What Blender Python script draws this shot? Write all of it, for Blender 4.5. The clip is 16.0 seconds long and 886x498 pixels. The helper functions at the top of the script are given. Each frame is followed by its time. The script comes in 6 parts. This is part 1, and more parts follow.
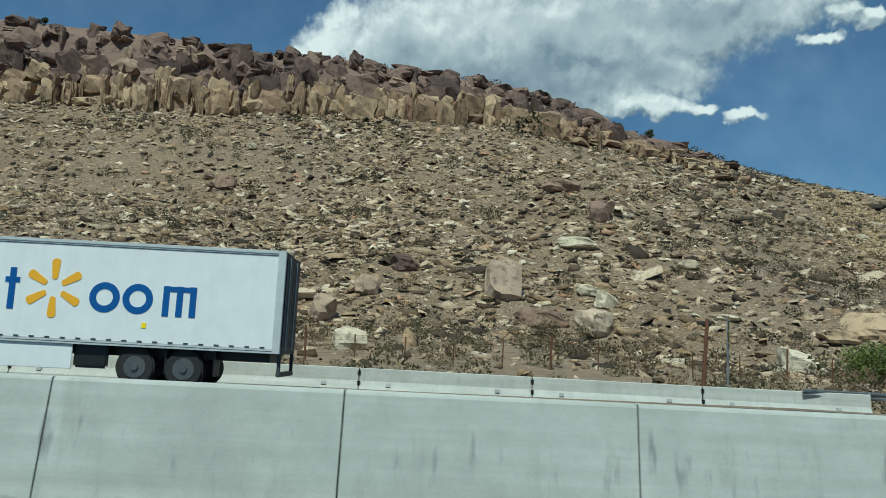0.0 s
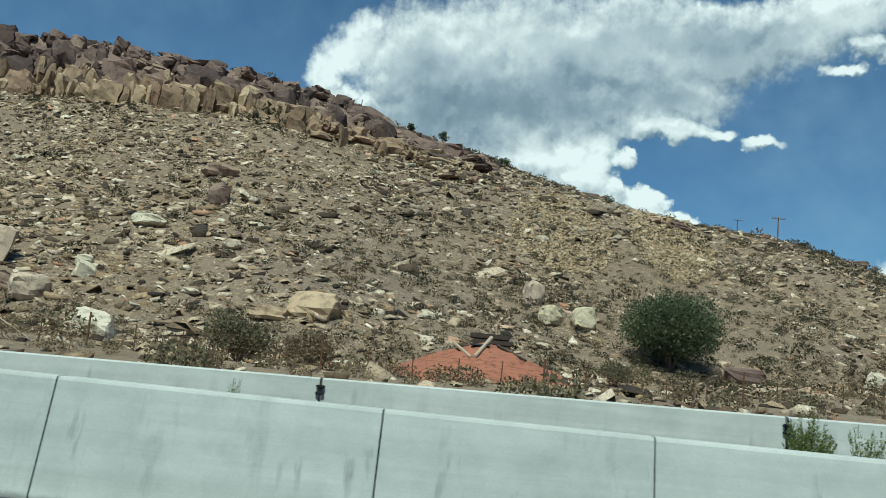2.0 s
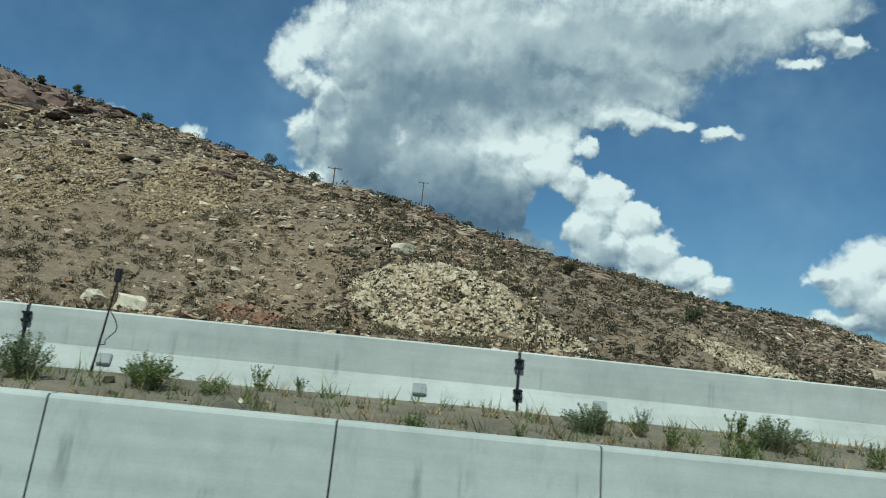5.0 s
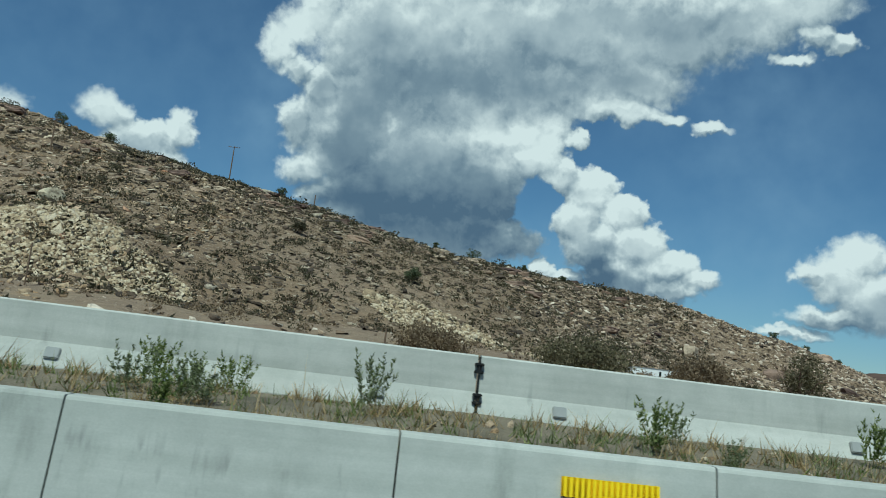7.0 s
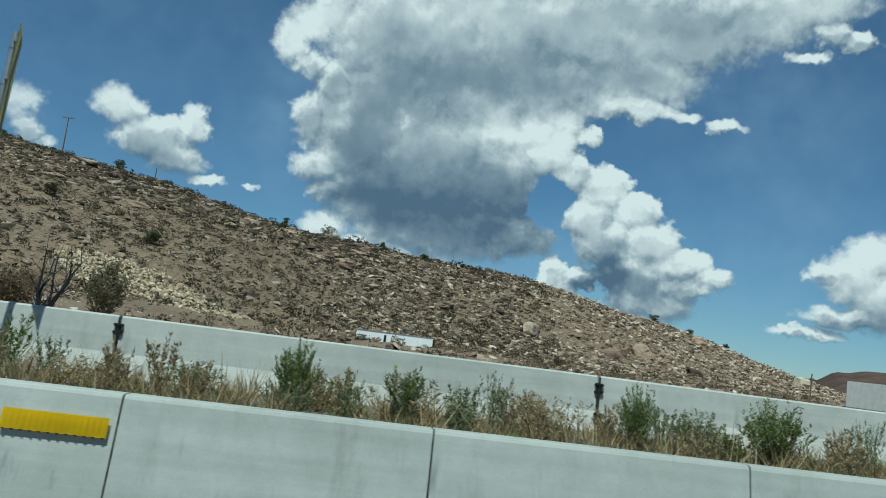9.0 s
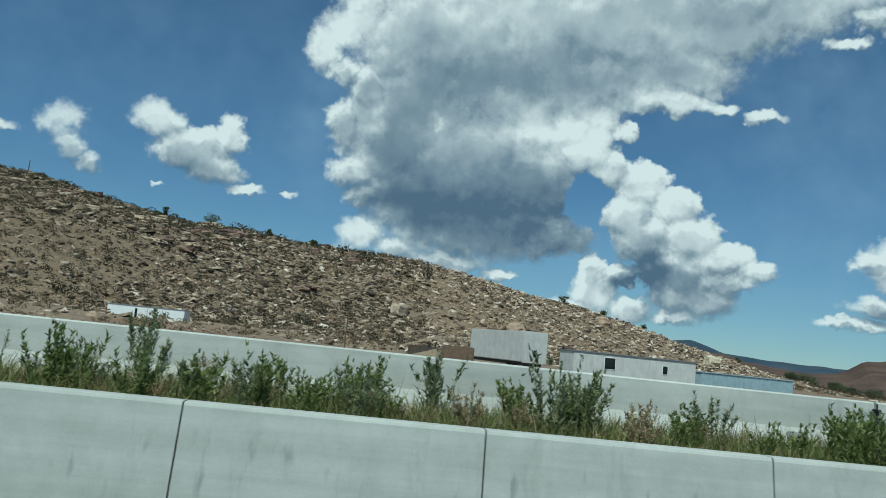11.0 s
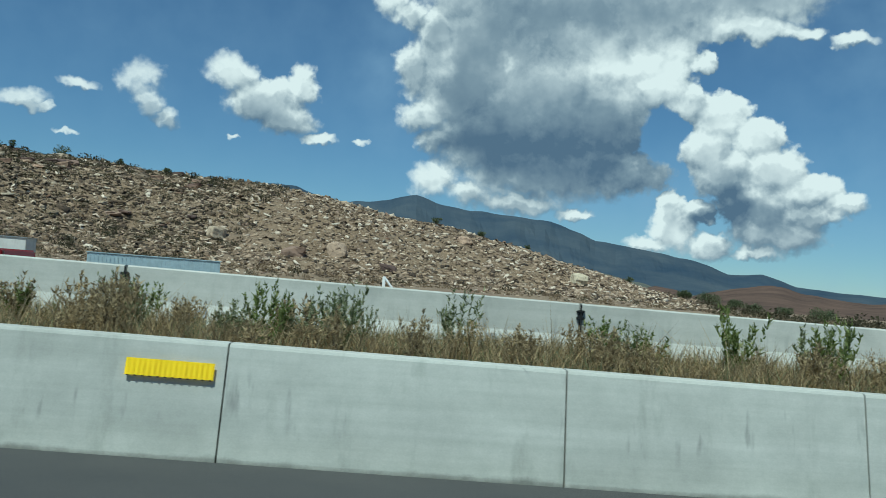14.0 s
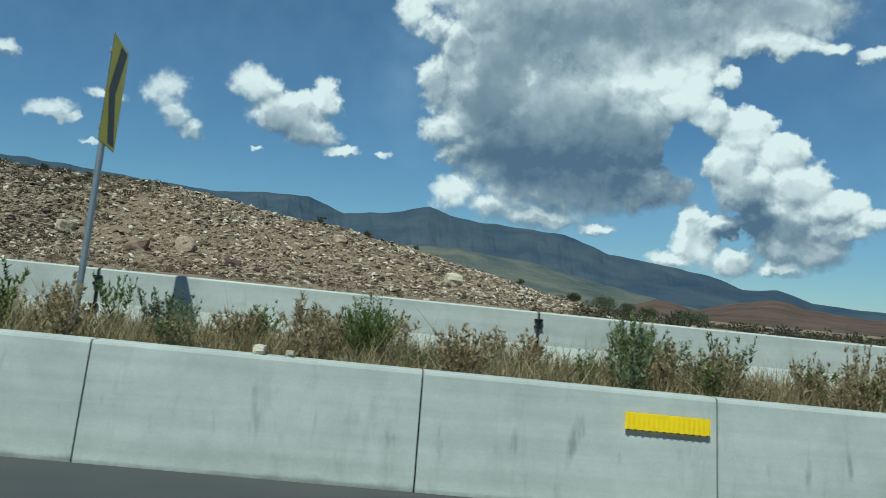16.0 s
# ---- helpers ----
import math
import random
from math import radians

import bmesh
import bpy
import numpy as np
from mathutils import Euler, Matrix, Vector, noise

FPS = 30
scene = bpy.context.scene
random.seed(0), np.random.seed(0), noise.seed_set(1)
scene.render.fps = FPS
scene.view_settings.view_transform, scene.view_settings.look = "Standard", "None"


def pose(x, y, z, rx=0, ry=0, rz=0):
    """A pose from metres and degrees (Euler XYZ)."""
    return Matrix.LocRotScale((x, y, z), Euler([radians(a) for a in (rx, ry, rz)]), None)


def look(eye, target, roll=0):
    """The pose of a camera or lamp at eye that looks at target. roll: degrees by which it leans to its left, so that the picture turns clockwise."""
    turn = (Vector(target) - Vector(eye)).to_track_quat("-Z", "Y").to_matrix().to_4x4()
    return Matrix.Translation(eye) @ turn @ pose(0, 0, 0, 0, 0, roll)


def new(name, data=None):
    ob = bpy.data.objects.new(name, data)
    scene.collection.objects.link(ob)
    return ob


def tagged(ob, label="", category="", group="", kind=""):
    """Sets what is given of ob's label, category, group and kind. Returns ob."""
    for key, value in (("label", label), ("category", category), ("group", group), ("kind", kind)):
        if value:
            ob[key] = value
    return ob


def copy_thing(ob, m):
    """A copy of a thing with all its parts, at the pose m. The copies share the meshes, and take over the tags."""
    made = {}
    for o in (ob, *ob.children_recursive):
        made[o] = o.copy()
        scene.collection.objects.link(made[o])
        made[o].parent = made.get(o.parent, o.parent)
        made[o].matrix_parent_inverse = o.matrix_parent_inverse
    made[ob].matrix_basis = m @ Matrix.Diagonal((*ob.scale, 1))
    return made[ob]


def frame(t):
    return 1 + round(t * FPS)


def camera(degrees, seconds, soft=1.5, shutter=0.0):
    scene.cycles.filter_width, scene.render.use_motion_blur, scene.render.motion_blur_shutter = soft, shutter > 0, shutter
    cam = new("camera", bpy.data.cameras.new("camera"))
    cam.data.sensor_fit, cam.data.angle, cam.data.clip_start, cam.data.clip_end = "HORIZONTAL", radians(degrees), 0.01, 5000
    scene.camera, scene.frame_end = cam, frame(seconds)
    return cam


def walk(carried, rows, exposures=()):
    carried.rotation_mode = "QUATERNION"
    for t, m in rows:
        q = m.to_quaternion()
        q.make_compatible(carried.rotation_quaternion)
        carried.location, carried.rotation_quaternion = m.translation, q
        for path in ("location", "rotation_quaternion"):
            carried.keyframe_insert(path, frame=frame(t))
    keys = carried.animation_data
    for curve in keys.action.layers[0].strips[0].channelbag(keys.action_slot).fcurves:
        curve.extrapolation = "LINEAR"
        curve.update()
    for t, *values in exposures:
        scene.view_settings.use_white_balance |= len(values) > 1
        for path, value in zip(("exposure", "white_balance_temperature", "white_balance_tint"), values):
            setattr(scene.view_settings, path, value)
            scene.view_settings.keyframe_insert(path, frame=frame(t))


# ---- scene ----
cam = camera(56.81, 16.0, 0.9, 0.02)
PATH = [
    (0, (-0.064, 0.033, 1.545), (0.172, 9.943, 2.864), 2.70),
    (0.5, (12.918, 0.026, 1.487), (12.924, 9.932, 2.862), 3.38),
    (1, (25.943, -0.214, 1.451), (25.838, 9.686, 2.853), 4.30),
    (1.5, (38.950, -0.688, 1.434), (38.881, 9.208, 2.871), 5.19),
    (2, (51.844, -1.242, 1.422), (51.928, 8.650, 2.890), 5.65),
    (2.5, (64.640, -1.815, 1.435), (64.855, 8.075, 2.903), 5.84),
    (3, (77.364, -2.378, 1.477), (77.669, 7.511, 2.933), 5.85),
    (3.5, (90.068, -2.908, 1.532), (90.436, 6.982, 2.966), 5.73),
    (4, (102.754, -3.353, 1.592), (103.203, 6.537, 3.003), 5.71),
    (4.5, (115.311, -3.629, 1.656), (115.808, 6.261, 3.050), 5.73),
    (5, (127.726, -3.724, 1.714), (128.279, 6.168, 3.075), 5.72),
    (7.5, (188.678, -3.636, 1.700), (189.384, 6.262, 2.935), 6.81),
    (8, (200.609, -3.458, 1.740), (201.246, 6.444, 2.983), 6.93),
    (8.5, (212.407, -3.199, 1.776), (213.000, 6.708, 2.997), 7.15),
    (9, (224.069, -2.853, 1.796), (224.633, 7.060, 2.983), 7.19),
    (11.5, (281.145, -0.041, 1.683), (280.997, 9.892, 2.823), 5.01),
    (12, (292.409, 0.878, 1.642), (291.971, 10.815, 2.679), 4.27),
    (12.5, (303.637, 1.974, 1.599), (302.985, 11.915, 2.463), 3.86),
    (13, (314.822, 3.232, 1.534), (314.068, 13.182, 2.194), 3.68),
    (13.5, (325.951, 4.620, 1.438), (325.196, 14.580, 1.916), 3.89),
    (14, (337.044, 6.116, 1.312), (336.301, 16.080, 1.705), 4.26),
    (14.5, (348.113, 7.703, 1.171), (347.330, 17.665, 1.564), 4.58),
    (15, (359.154, 9.358, 1.015), (358.295, 19.311, 1.455), 4.81),
    (15.5, (370.159, 11.048, 0.860), (369.220, 20.992, 1.345), 4.89),
    (16, (381.135, 12.745, 0.715), (380.130, 22.681, 1.244), 4.92),
]
walk(cam, [(t, look(eye, target, roll)) for t, eye, target, roll in PATH],
     exposures=[(0, -0.10, 5750, -12), (0.5, 0.12, 5760, -12), (1, 0.14, 5770, -12), (2, 0.06, 5750, -12), (3, -0.03, 5740, -12), (5, -0.10, 5700, -12), (7.5, -0.22, 5640, -12), (9, -0.20, 5640, -12), (11.5, -0.20, 5640, -12), (13.5, -0.06, 5650, -12), (16, -0.07, 5650, -12)])

# ---- sky, clouds and sun ----
SUN_EL = 61.0


def mth(nt, op, a, b=None, clamp=False):
    n = nt.nodes.new("ShaderNodeMath")
    n.operation, n.use_clamp = op, clamp
    for i, v in enumerate((a, b)):
        if v is None:
            continue
        if isinstance(v, (int, float)):
            n.inputs[i].default_value = v
        else:
            nt.links.new(v, n.inputs[i])
    return n.outputs[0]


def make_world():
    w = bpy.data.worlds.new("desert_sky")
    scene.world = w
    w.use_nodes = True
    nt = w.node_tree
    bg = nt.nodes["Background"]
    sky = nt.nodes.new("ShaderNodeTexSky")
    sky.sky_type, sky.sun_disc = "NISHITA", False
    sky.sun_elevation, sky.sun_rotation = radians(SUN_EL), radians(198)
    sky.altitude, sky.air_density, sky.dust_density, sky.ozone_density = 1000, 1.0, 0.1, 3.0
    skc = nt.nodes.new("ShaderNodeVectorMath")
    skc.operation = "MULTIPLY"
    nt.links.new(sky.outputs[0], skc.inputs[0])
    skc.inputs[1].default_value = (0.062, 0.073, 0.081)
    # direction to azimuth and elevation in degrees
    tc = nt.nodes.new("ShaderNodeTexCoord")
    sep = nt.nodes.new("ShaderNodeSeparateXYZ")
    nt.links.new(tc.outputs["Generated"], sep.inputs[0])
    az0 = mth(nt, "MULTIPLY", mth(nt, "ARCTAN2", sep.outputs[0], sep.outputs[1]), 57.2958)
    el0 = mth(nt, "MULTIPLY", mth(nt, "ARCSINE", sep.outputs[2]), 57.2958)
    comb = nt.nodes.new("ShaderNodeCombineXYZ")
    nt.links.new(az0, comb.inputs[0])
    nt.links.new(el0, comb.inputs[1])

    def vmath(op, a, b=None, c=None):
        n = nt.nodes.new("ShaderNodeVectorMath")
        n.operation = op
        for i, v in enumerate((a, b, c)):
            if isinstance(v, tuple):
                n.inputs[i].default_value = v
            elif v is not None:
                nt.links.new(v, n.inputs[i])
        return n

    def fbm(vec, scale, detail, rough, off=0.0):
        n = nt.nodes.new("ShaderNodeTexNoise")
        n.inputs["Scale"].default_value, n.inputs["Detail"].default_value, n.inputs["Roughness"].default_value = scale, detail, rough
        nt.links.new(vmath("ADD", vec, (off, off * 0.7, off * 1.3)).outputs[0], n.inputs["Vector"])
        return n

    def billow(vec, scale, detail, off):
        """Rounded heads of a cumulus, between 0 and about 1."""
        n = nt.nodes.new("ShaderNodeTexVoronoi")
        n.feature, n.normalize = "SMOOTH_F1", True
        n.inputs["Scale"].default_value, n.inputs["Detail"].default_value = scale, detail
        n.inputs["Roughness"].default_value, n.inputs["Lacunarity"].default_value, n.inputs["Smoothness"].default_value = 0.55, 2.3, 0.35
        nt.links.new(vmath("ADD", vec, (off, off * 0.6, off)).outputs[0], n.inputs["Vector"])
        return mth(nt, "SUBTRACT", 1.0, n.outputs["Distance"])

    def nearest(vec, rows):
        """Squared distance to the nearest of the puffs, in their own radii, blended."""
        total = None
        for a, e, ra, re in rows:
            q = vmath("MULTIPLY_ADD", vec, (1 / ra, 1 / re, 0), (-a / ra, -e / re, 0)).outputs[0]
            r2 = vmath("DOT_PRODUCT", q, q).outputs["Value"]
            if total is None:
                total = r2
            else:
                n = nt.nodes.new("ShaderNodeMath")
                n.operation = "SMOOTH_MIN"
                nt.links.new(total, n.inputs[0])
                nt.links.new(r2, n.inputs[1])
                n.inputs[2].default_value = 0.3
                total = n.outputs[0]
        return total

    def weights(vec, rows):
        """Soft patches of the given strengths, summed."""
        total = None
        for a, e, ra, re, k in rows:
            q = vmath("MULTIPLY_ADD", vec, (1 / ra, 1 / re, 0), (-a / ra, -e / re, 0)).outputs[0]
            g = mth(nt, "MULTIPLY", mth(nt, "POWER", 0.36, vmath("DOT_PRODUCT", q, q).outputs["Value"]), k)
            total = g if total is None else mth(nt, "ADD", total, g)
        return total

    # puffs of the clouds: bearing, height, and the two radii, in degrees
    body = [(-9.2, 19.5, 1.67, 1.83), (-7.8, 20.8, 1.98, 1.9), (-6.7, 22.2, 1.79, 2.06), (-7.7, 18.1, 1.59, 1.27), (-5.9, 17.3, 1.43, 1.59), (-2.1, 21, 6.35, 4.76), (4.8, 21.8, 9.13, 5.56), (-2.2, 16, 5.75, 4.76), (1.6, 12.2, 7.34, 5.56), (4.8, 18.4, 8.33, 4.76), (-4.2, 13.2, 3.49, 3.17), (-2.9, 9.8, 3.65, 2.86), (1.7, 8.1, 7.34, 2.46), (6.9, 8.5, 4.17, 2.06), (6.5, 12, 3.65, 3.77), (-7.3, 14.6, 1.43, 2.18), (-6.4, 11.5, 1.98, 1.35), (-5.5, 9.6, 1.43, 1.35), (-4.8, 7.4, 1.59, 1.27), (7.1, 15.5, 3.37, 1.98), (10.3, 15.5, 2.06, 2.38), (9.7, 13.9, 2.38, 1.43)]
    arm = [(12.5, 22.8, 8.33, 4.37), (18.4, 22.8, 6.94, 3.17), (23.1, 23.7, 4.96, 2.46), (26.6, 24.6, 4.37, 1.98), (15.6, 19.7, 5.16, 2.38), (10.5, 19, 5.16, 2.38), (15.4, 17.7, 3.97, 0.95), (18.5, 17.3, 1.83, 0.63), (28.1, 22.5, 1.35, 0.87), (29.5, 22, 1.43, 0.71), (26.5, 21.2, 1.75, 0.56), (21.7, 16.7, 1.67, 0.48), (12.7, 15.7, 1.03, 0.79)]
    tail = [(11.8, 13.1, 1.79, 1.19), (14, 12.2, 2.06, 1.67), (13.1, 10.1, 1.98, 1.9), (16.4, 10.8, 1.9, 1.43), (14.2, 8.5, 2.46, 1.83), (17.4, 8.7, 2.3, 1.67), (19.4, 7.5, 2.38, 1.35), (21.7, 6.8, 1.59, 0.87), (16.5, 6.4, 2.62, 1.83), (19.6, 5.9, 2.38, 0.87), (10.9, 6.3, 1.11, 1.19), (12.7, 6, 1.27, 0.87), (-5.7, 6.9, 1.67, 1.43), (-2.7, 6.2, 2.18, 1.19), (0.9, 5.8, 3.57, 0.95), (4.5, 5.3, 1.59, 0.56), (11.3, 4.7, 1.67, 1.83), (10.8, 6, 0.79, 1.03), (9.8, 3.5, 1.83, 0.71), (13.7, 3.6, 1.75, 1.19), (16.6, 3.2, 1.75, 0.63), (17.9, 4.7, 3.17, 1.67)]
    low = [(30, 7.5, 2.46, 1.75), (31.1, 8.9, 1.98, 1.43), (32.2, 6, 2.78, 2.38), (28.2, 7.7, 1.03, 0.63), (30.1, 4.9, 3.57, 0.87), (27.8, 3.7, 2.38, 0.52), (26.2, 3.9, 1.43, 0.36)]
    small = [(-19.6, 12.9, 2.06, 1.43), (-18, 11.2, 2.3, 1.59), (-15.9, 10.3, 2.3, 1.51), (-14.8, 12.6, 1.27, 1.43), (-13.5, 9.1, 1.35, 0.56), (-16.6, 11.7, 1.83, 1.43), (-25.4, 11.6, 1.35, 1.51), (-24.8, 10.1, 1.19, 1.11), (-23.6, 9.3, 1.11, 0.95), (-29.1, 10.9, 1.35, 0.48), (-32.2, 9.4, 1.75, 0.79), (-10.6, 9.1, 0.67, 0.36), (-30.9, 9, 0.79, 0.4), (-29.5, 7.7, 0.56, 0.24), (-35.1, 12.4, 1.03, 0.63), (-31.9, 9, 1.35, 0.48), (-19, 8.6, 0.56, 0.24)]
    shade = [(2.4, 8.9, 6.75, 2.98, 0.52), (-2.6, 10.4, 3.77, 2.38, 0.34), (4.8, 18.8, 6.75, 2.38, 0.26), (-1.6, 17.6, 3.57, 2.38, 0.16), (-3.5, 13.9, 2.38, 2.38, 0.22), (14.3, 6.1, 2.38, 1.43, 0.34), (19.6, 5.8, 1.98, 0.79, 0.2), (19.8, 23.4, 4.76, 1.59, 0.14), (6.1, 11.6, 3.17, 2.78, 0.20), (30, 4.6, 3.17, 1.03, 0.3), (12.7, 20.6, 4.76, 1.59, 0.16), (14.9, 6.1, 2.38, 1.59, 0.36), (17.7, 4.4, 2.78, 1.19, 0.24), (7.7, 9.1, 3.17, 2.38, 0.2), (-17.2, 9.9, 2.78, 0.95, 0.2), (-24.5, 9.1, 1.59, 0.63, 0.15)]
    bright = [(-9, 19.4, 1.98, 2.18, 0.34), (-6.7, 21.3, 2.38, 1.98, 0.2), (7.5, 15.4, 3.57, 1.83, 0.42), (10.4, 14.9, 1.98, 1.98, 0.2), (14.7, 11.6, 2.38, 2.22, 0.36), (17.4, 9.5, 1.98, 1.59, 0.26), (20.5, 7.2, 2.38, 1.19, 0.3), (15.8, 17.7, 3.97, 0.79, 0.26), (1.7, 23.1, 5.56, 1.59, 0.2), (-0.6, 15.5, 0.63, 0.63, 0.34), (-6.5, 11.6, 1.98, 1.03, 0.3), (-5.3, 15.3, 1.03, 1.03, 0.2), (30.7, 8.7, 3.17, 1.83, 0.36), (14.6, 21.6, 2.38, 1.19, 0.14), (26.7, 24, 3.57, 1.59, 0.2), (-4.8, 7.4, 1.98, 1.03, 0.24), (18.2, 4.4, 1.19, 0.56, 0.2), (11.5, 4.7, 1.98, 1.83, 0.4), (-5.1, 7.1, 1.98, 1.35, 0.36), (-0.7, 6.2, 3.57, 0.79, 0.18), (17, 4.7, 1.19, 0.79, 0.15), (-19.4, 13.1, 2.38, 1.59, 0.3), (-14.8, 12.9, 1.59, 1.59, 0.3), (-25.3, 11.9, 1.59, 1.59, 0.26), (-13.7, 9.1, 1.59, 0.48, 0.2), (-32.2, 9.5, 1.98, 0.79, 0.16)]
    puffs = body + arm + tail + low + small

    def cloud(vec):
        """How deep inside the cloud a direction lies: below 0 outside."""
        w1, w2 = fbm(vec, 0.55, 3, 0.55, 3.0), fbm(vec, 2.2, 2, 0.5, 9.0)
        wv = vmath("MULTIPLY_ADD", w1.outputs["Color"], (2.3, 1.9, 0), (-1.4, -1.2, 0)).outputs[0]
        wv = vmath("MULTIPLY_ADD", w2.outputs["Color"], (0.5, 0.5, 0), wv).outputs[0]
        inside = mth(nt, "MULTIPLY", mth(nt, "SUBTRACT", 1.0, nearest(vmath("ADD", vec, wv).outputs[0], puffs)), 1.0)
        inside = mth(nt, "MINIMUM", inside, 0.85)
        heads = mth(nt, "SUBTRACT", billow(vmath("MULTIPLY_ADD", wv, (0.5, 0.5, 0), vec).outputs[0], 0.62, 3.0, 21.0), 0.60)
        return mth(nt, "ADD", inside, mth(nt, "MULTIPLY", heads, 0.85))

    here = comb.outputs[0]
    depth = cloud(here)
    above = cloud(vmath("ADD", here, (-0.28, 0.55, 0.0)).outputs[0])
    fine = fbm(here, 1.6, 7, 0.62, 17.0)
    mid = fbm(here, 0.42, 3, 0.5, 41.0)
    hole = weights(here, [(10.1, 10.9, 1.2, 1.3, 1.6)])
    edge = mth(nt, "ADD", mth(nt, "SUBTRACT", depth, hole), mth(nt, "MULTIPLY", mth(nt, "SUBTRACT", fine.outputs[0], 0.5), 0.55))
    thick = mth(nt, "MINIMUM", mth(nt, "ADD", weights(here, [(4.0, 16.0, 13.0, 9.0, 1.3), (16.0, 9.0, 8.0, 6.0, 1.2), (22.0, 24.0, 14.0, 4.0, 0.8), (-16.5, 11.5, 4.0, 3.0, 0.9), (32.0, 7.0, 4.0, 4.0, 1.0)]), 0.0), 1.0)
    soft = mth(nt, "SUBTRACT", mth(nt, "ADD", 1.05, mth(nt, "MULTIPLY", mid.outputs[0], 0.4)), mth(nt, "MULTIPLY", thick, 0.86))
    alpha = nt.nodes.new("ShaderNodeMapRange")
    alpha.interpolation_type = "SMOOTHSTEP"
    nt.links.new(edge, alpha.inputs[0])
    alpha.inputs[1].default_value = -0.02
    nt.links.new(soft, alpha.inputs[2])
    # grey under-belly, sunlit heads and the relief of the billows
    rough = fbm(here, 0.6, 3, 0.5, 63.0)
    bent = vmath("ADD", here, vmath("MULTIPLY_ADD", rough.outputs["Color"], (4.6, 3.6, 0), (-2.3, -1.8, 0)).outputs[0]).outputs[0]
    tone = mth(nt, "SUBTRACT", weights(bent, bright), weights(bent, shade))
    relief = mth(nt, "SUBTRACT", mth(nt, "MINIMUM", depth, 0.9), mth(nt, "MINIMUM", above, 0.9))
    tone = mth(nt, "ADD", tone, mth(nt, "MULTIPLY", relief, 0.72))
    tone = mth(nt, "ADD", tone, mth(nt, "MULTIPLY", mth(nt, "SUBTRACT", fine.outputs[0], 0.5), 0.07))
    tone = mth(nt, "ADD", tone, mth(nt, "MULTIPLY", mth(nt, "SUBTRACT", mid.outputs[0], 0.5), 0.42))
    ramp = nt.nodes.new("ShaderNodeValToRGB")
    nt.links.new(mth(nt, "ADD", tone, 0.60), ramp.inputs[0])
    cr = ramp.color_ramp
    cr.elements[0].position, cr.elements[0].color = 0.0, (0.125, 0.18, 0.265, 1)
    cr.elements[1].position, cr.elements[1].color = 0.95, (0.97, 0.95, 0.94, 1)
    for p, c in ((0.35, (0.28, 0.335, 0.405, 1)), (0.6, (0.52, 0.555, 0.60, 1))):
        cr.elements.new(p).color = c
    mix = nt.nodes.new("ShaderNodeMix")
    mix.data_type = "RGBA"
    nt.links.new(alpha.outputs[0], mix.inputs["Factor"])
    # thin veils round the big cloud
    veil = nt.nodes.new("ShaderNodeMix")
    veil.data_type = "RGBA"
    thin = weights(here, [(24.0, 17.0, 9.0, 5.0, 1.0), (27.0, 10.0, 7.0, 4.5, 1.0), (-9.0, 14.0, 3.0, 5.0, 1.2), (10.0, 7.0, 10.0, 3.5, 1.0), (-26.0, 22.0, 24.0, 16.0, 0.8), (25.0, 2.0, 40.0, 5.0, 1.0), (24.0, 25.0, 14.0, 6.0, 1.0)])
    nt.links.new(mth(nt, "MULTIPLY", mth(nt, "MULTIPLY", thin, mid.outputs[0]), 0.34, True), veil.inputs["Factor"])
    nt.links.new(skc.outputs[0], veil.inputs["A"])
    veil.inputs["B"].default_value = (0.36, 0.50, 0.68, 1)
    nt.links.new(veil.outputs["Result"], mix.inputs["A"])
    nt.links.new(ramp.outputs[0], mix.inputs["B"])
    nt.links.new(mix.outputs["Result"], bg.inputs[0])
    bg.inputs[1].default_value = 0.9


make_world()
sun = new("sun", bpy.data.lights.new("sun", "SUN"))
sun.data.energy, sun.data.angle, sun.data.color = 4.6, radians(0.53), (1.0, 0.95, 0.87)
sun.matrix_world = look((-0.147 * 100, -0.461 * 100, 0.876 * 100), (0, 0, 0))

# ---- materials ----


def material(name, rough=0.85, metal=0.0):
    m = bpy.data.materials.new(name)
    m.use_nodes = True
    b = m.node_tree.nodes["Principled BSDF"]
    b.inputs["Roughness"].default_value, b.inputs["Metallic"].default_value = rough, metal
    return m, m.node_tree, b


def noise_tex(nt, scale, detail=4, rough=0.6, vec=None):
    n = nt.nodes.new("ShaderNodeTexNoise")
    n.inputs["Scale"].default_value, n.inputs["Detail"].default_value, n.inputs["Roughness"].default_value = scale, detail, rough
    if vec is None:
        geo = nt.nodes.new("ShaderNodeNewGeometry")
        vec = geo.outputs["Position"]
    nt.links.new(vec, n.inputs["Vector"])
    return n.outputs[0]


def ramp_of(nt, fac, stops, interp="LINEAR"):
    r = nt.nodes.new("ShaderNodeValToRGB")
    cr = r.color_ramp
    cr.interpolation = interp
    while len(cr.elements) < len(stops):
        cr.elements.new(0.5)
    for e, (p, c) in zip(cr.elements, stops):
        e.position, e.color = p, (*c, 1)
    nt.links.new(fac, r.inputs[0])
    return r.outputs[0]


def mixed(nt, fac, a, b, mode="MIX"):
    n = nt.nodes.new("ShaderNodeMix")
    n.data_type, n.blend_type = "RGBA", mode
    for key, v in (("Factor", fac), ("A", a), ("B", b)):
        if isinstance(v, (int, float)):
            n.inputs[key].default_value = v
        elif isinstance(v, tuple):
            n.inputs[key].default_value = (*v, 1)
        else:
            nt.links.new(v, n.inputs[key])
    return n.outputs["Result"]


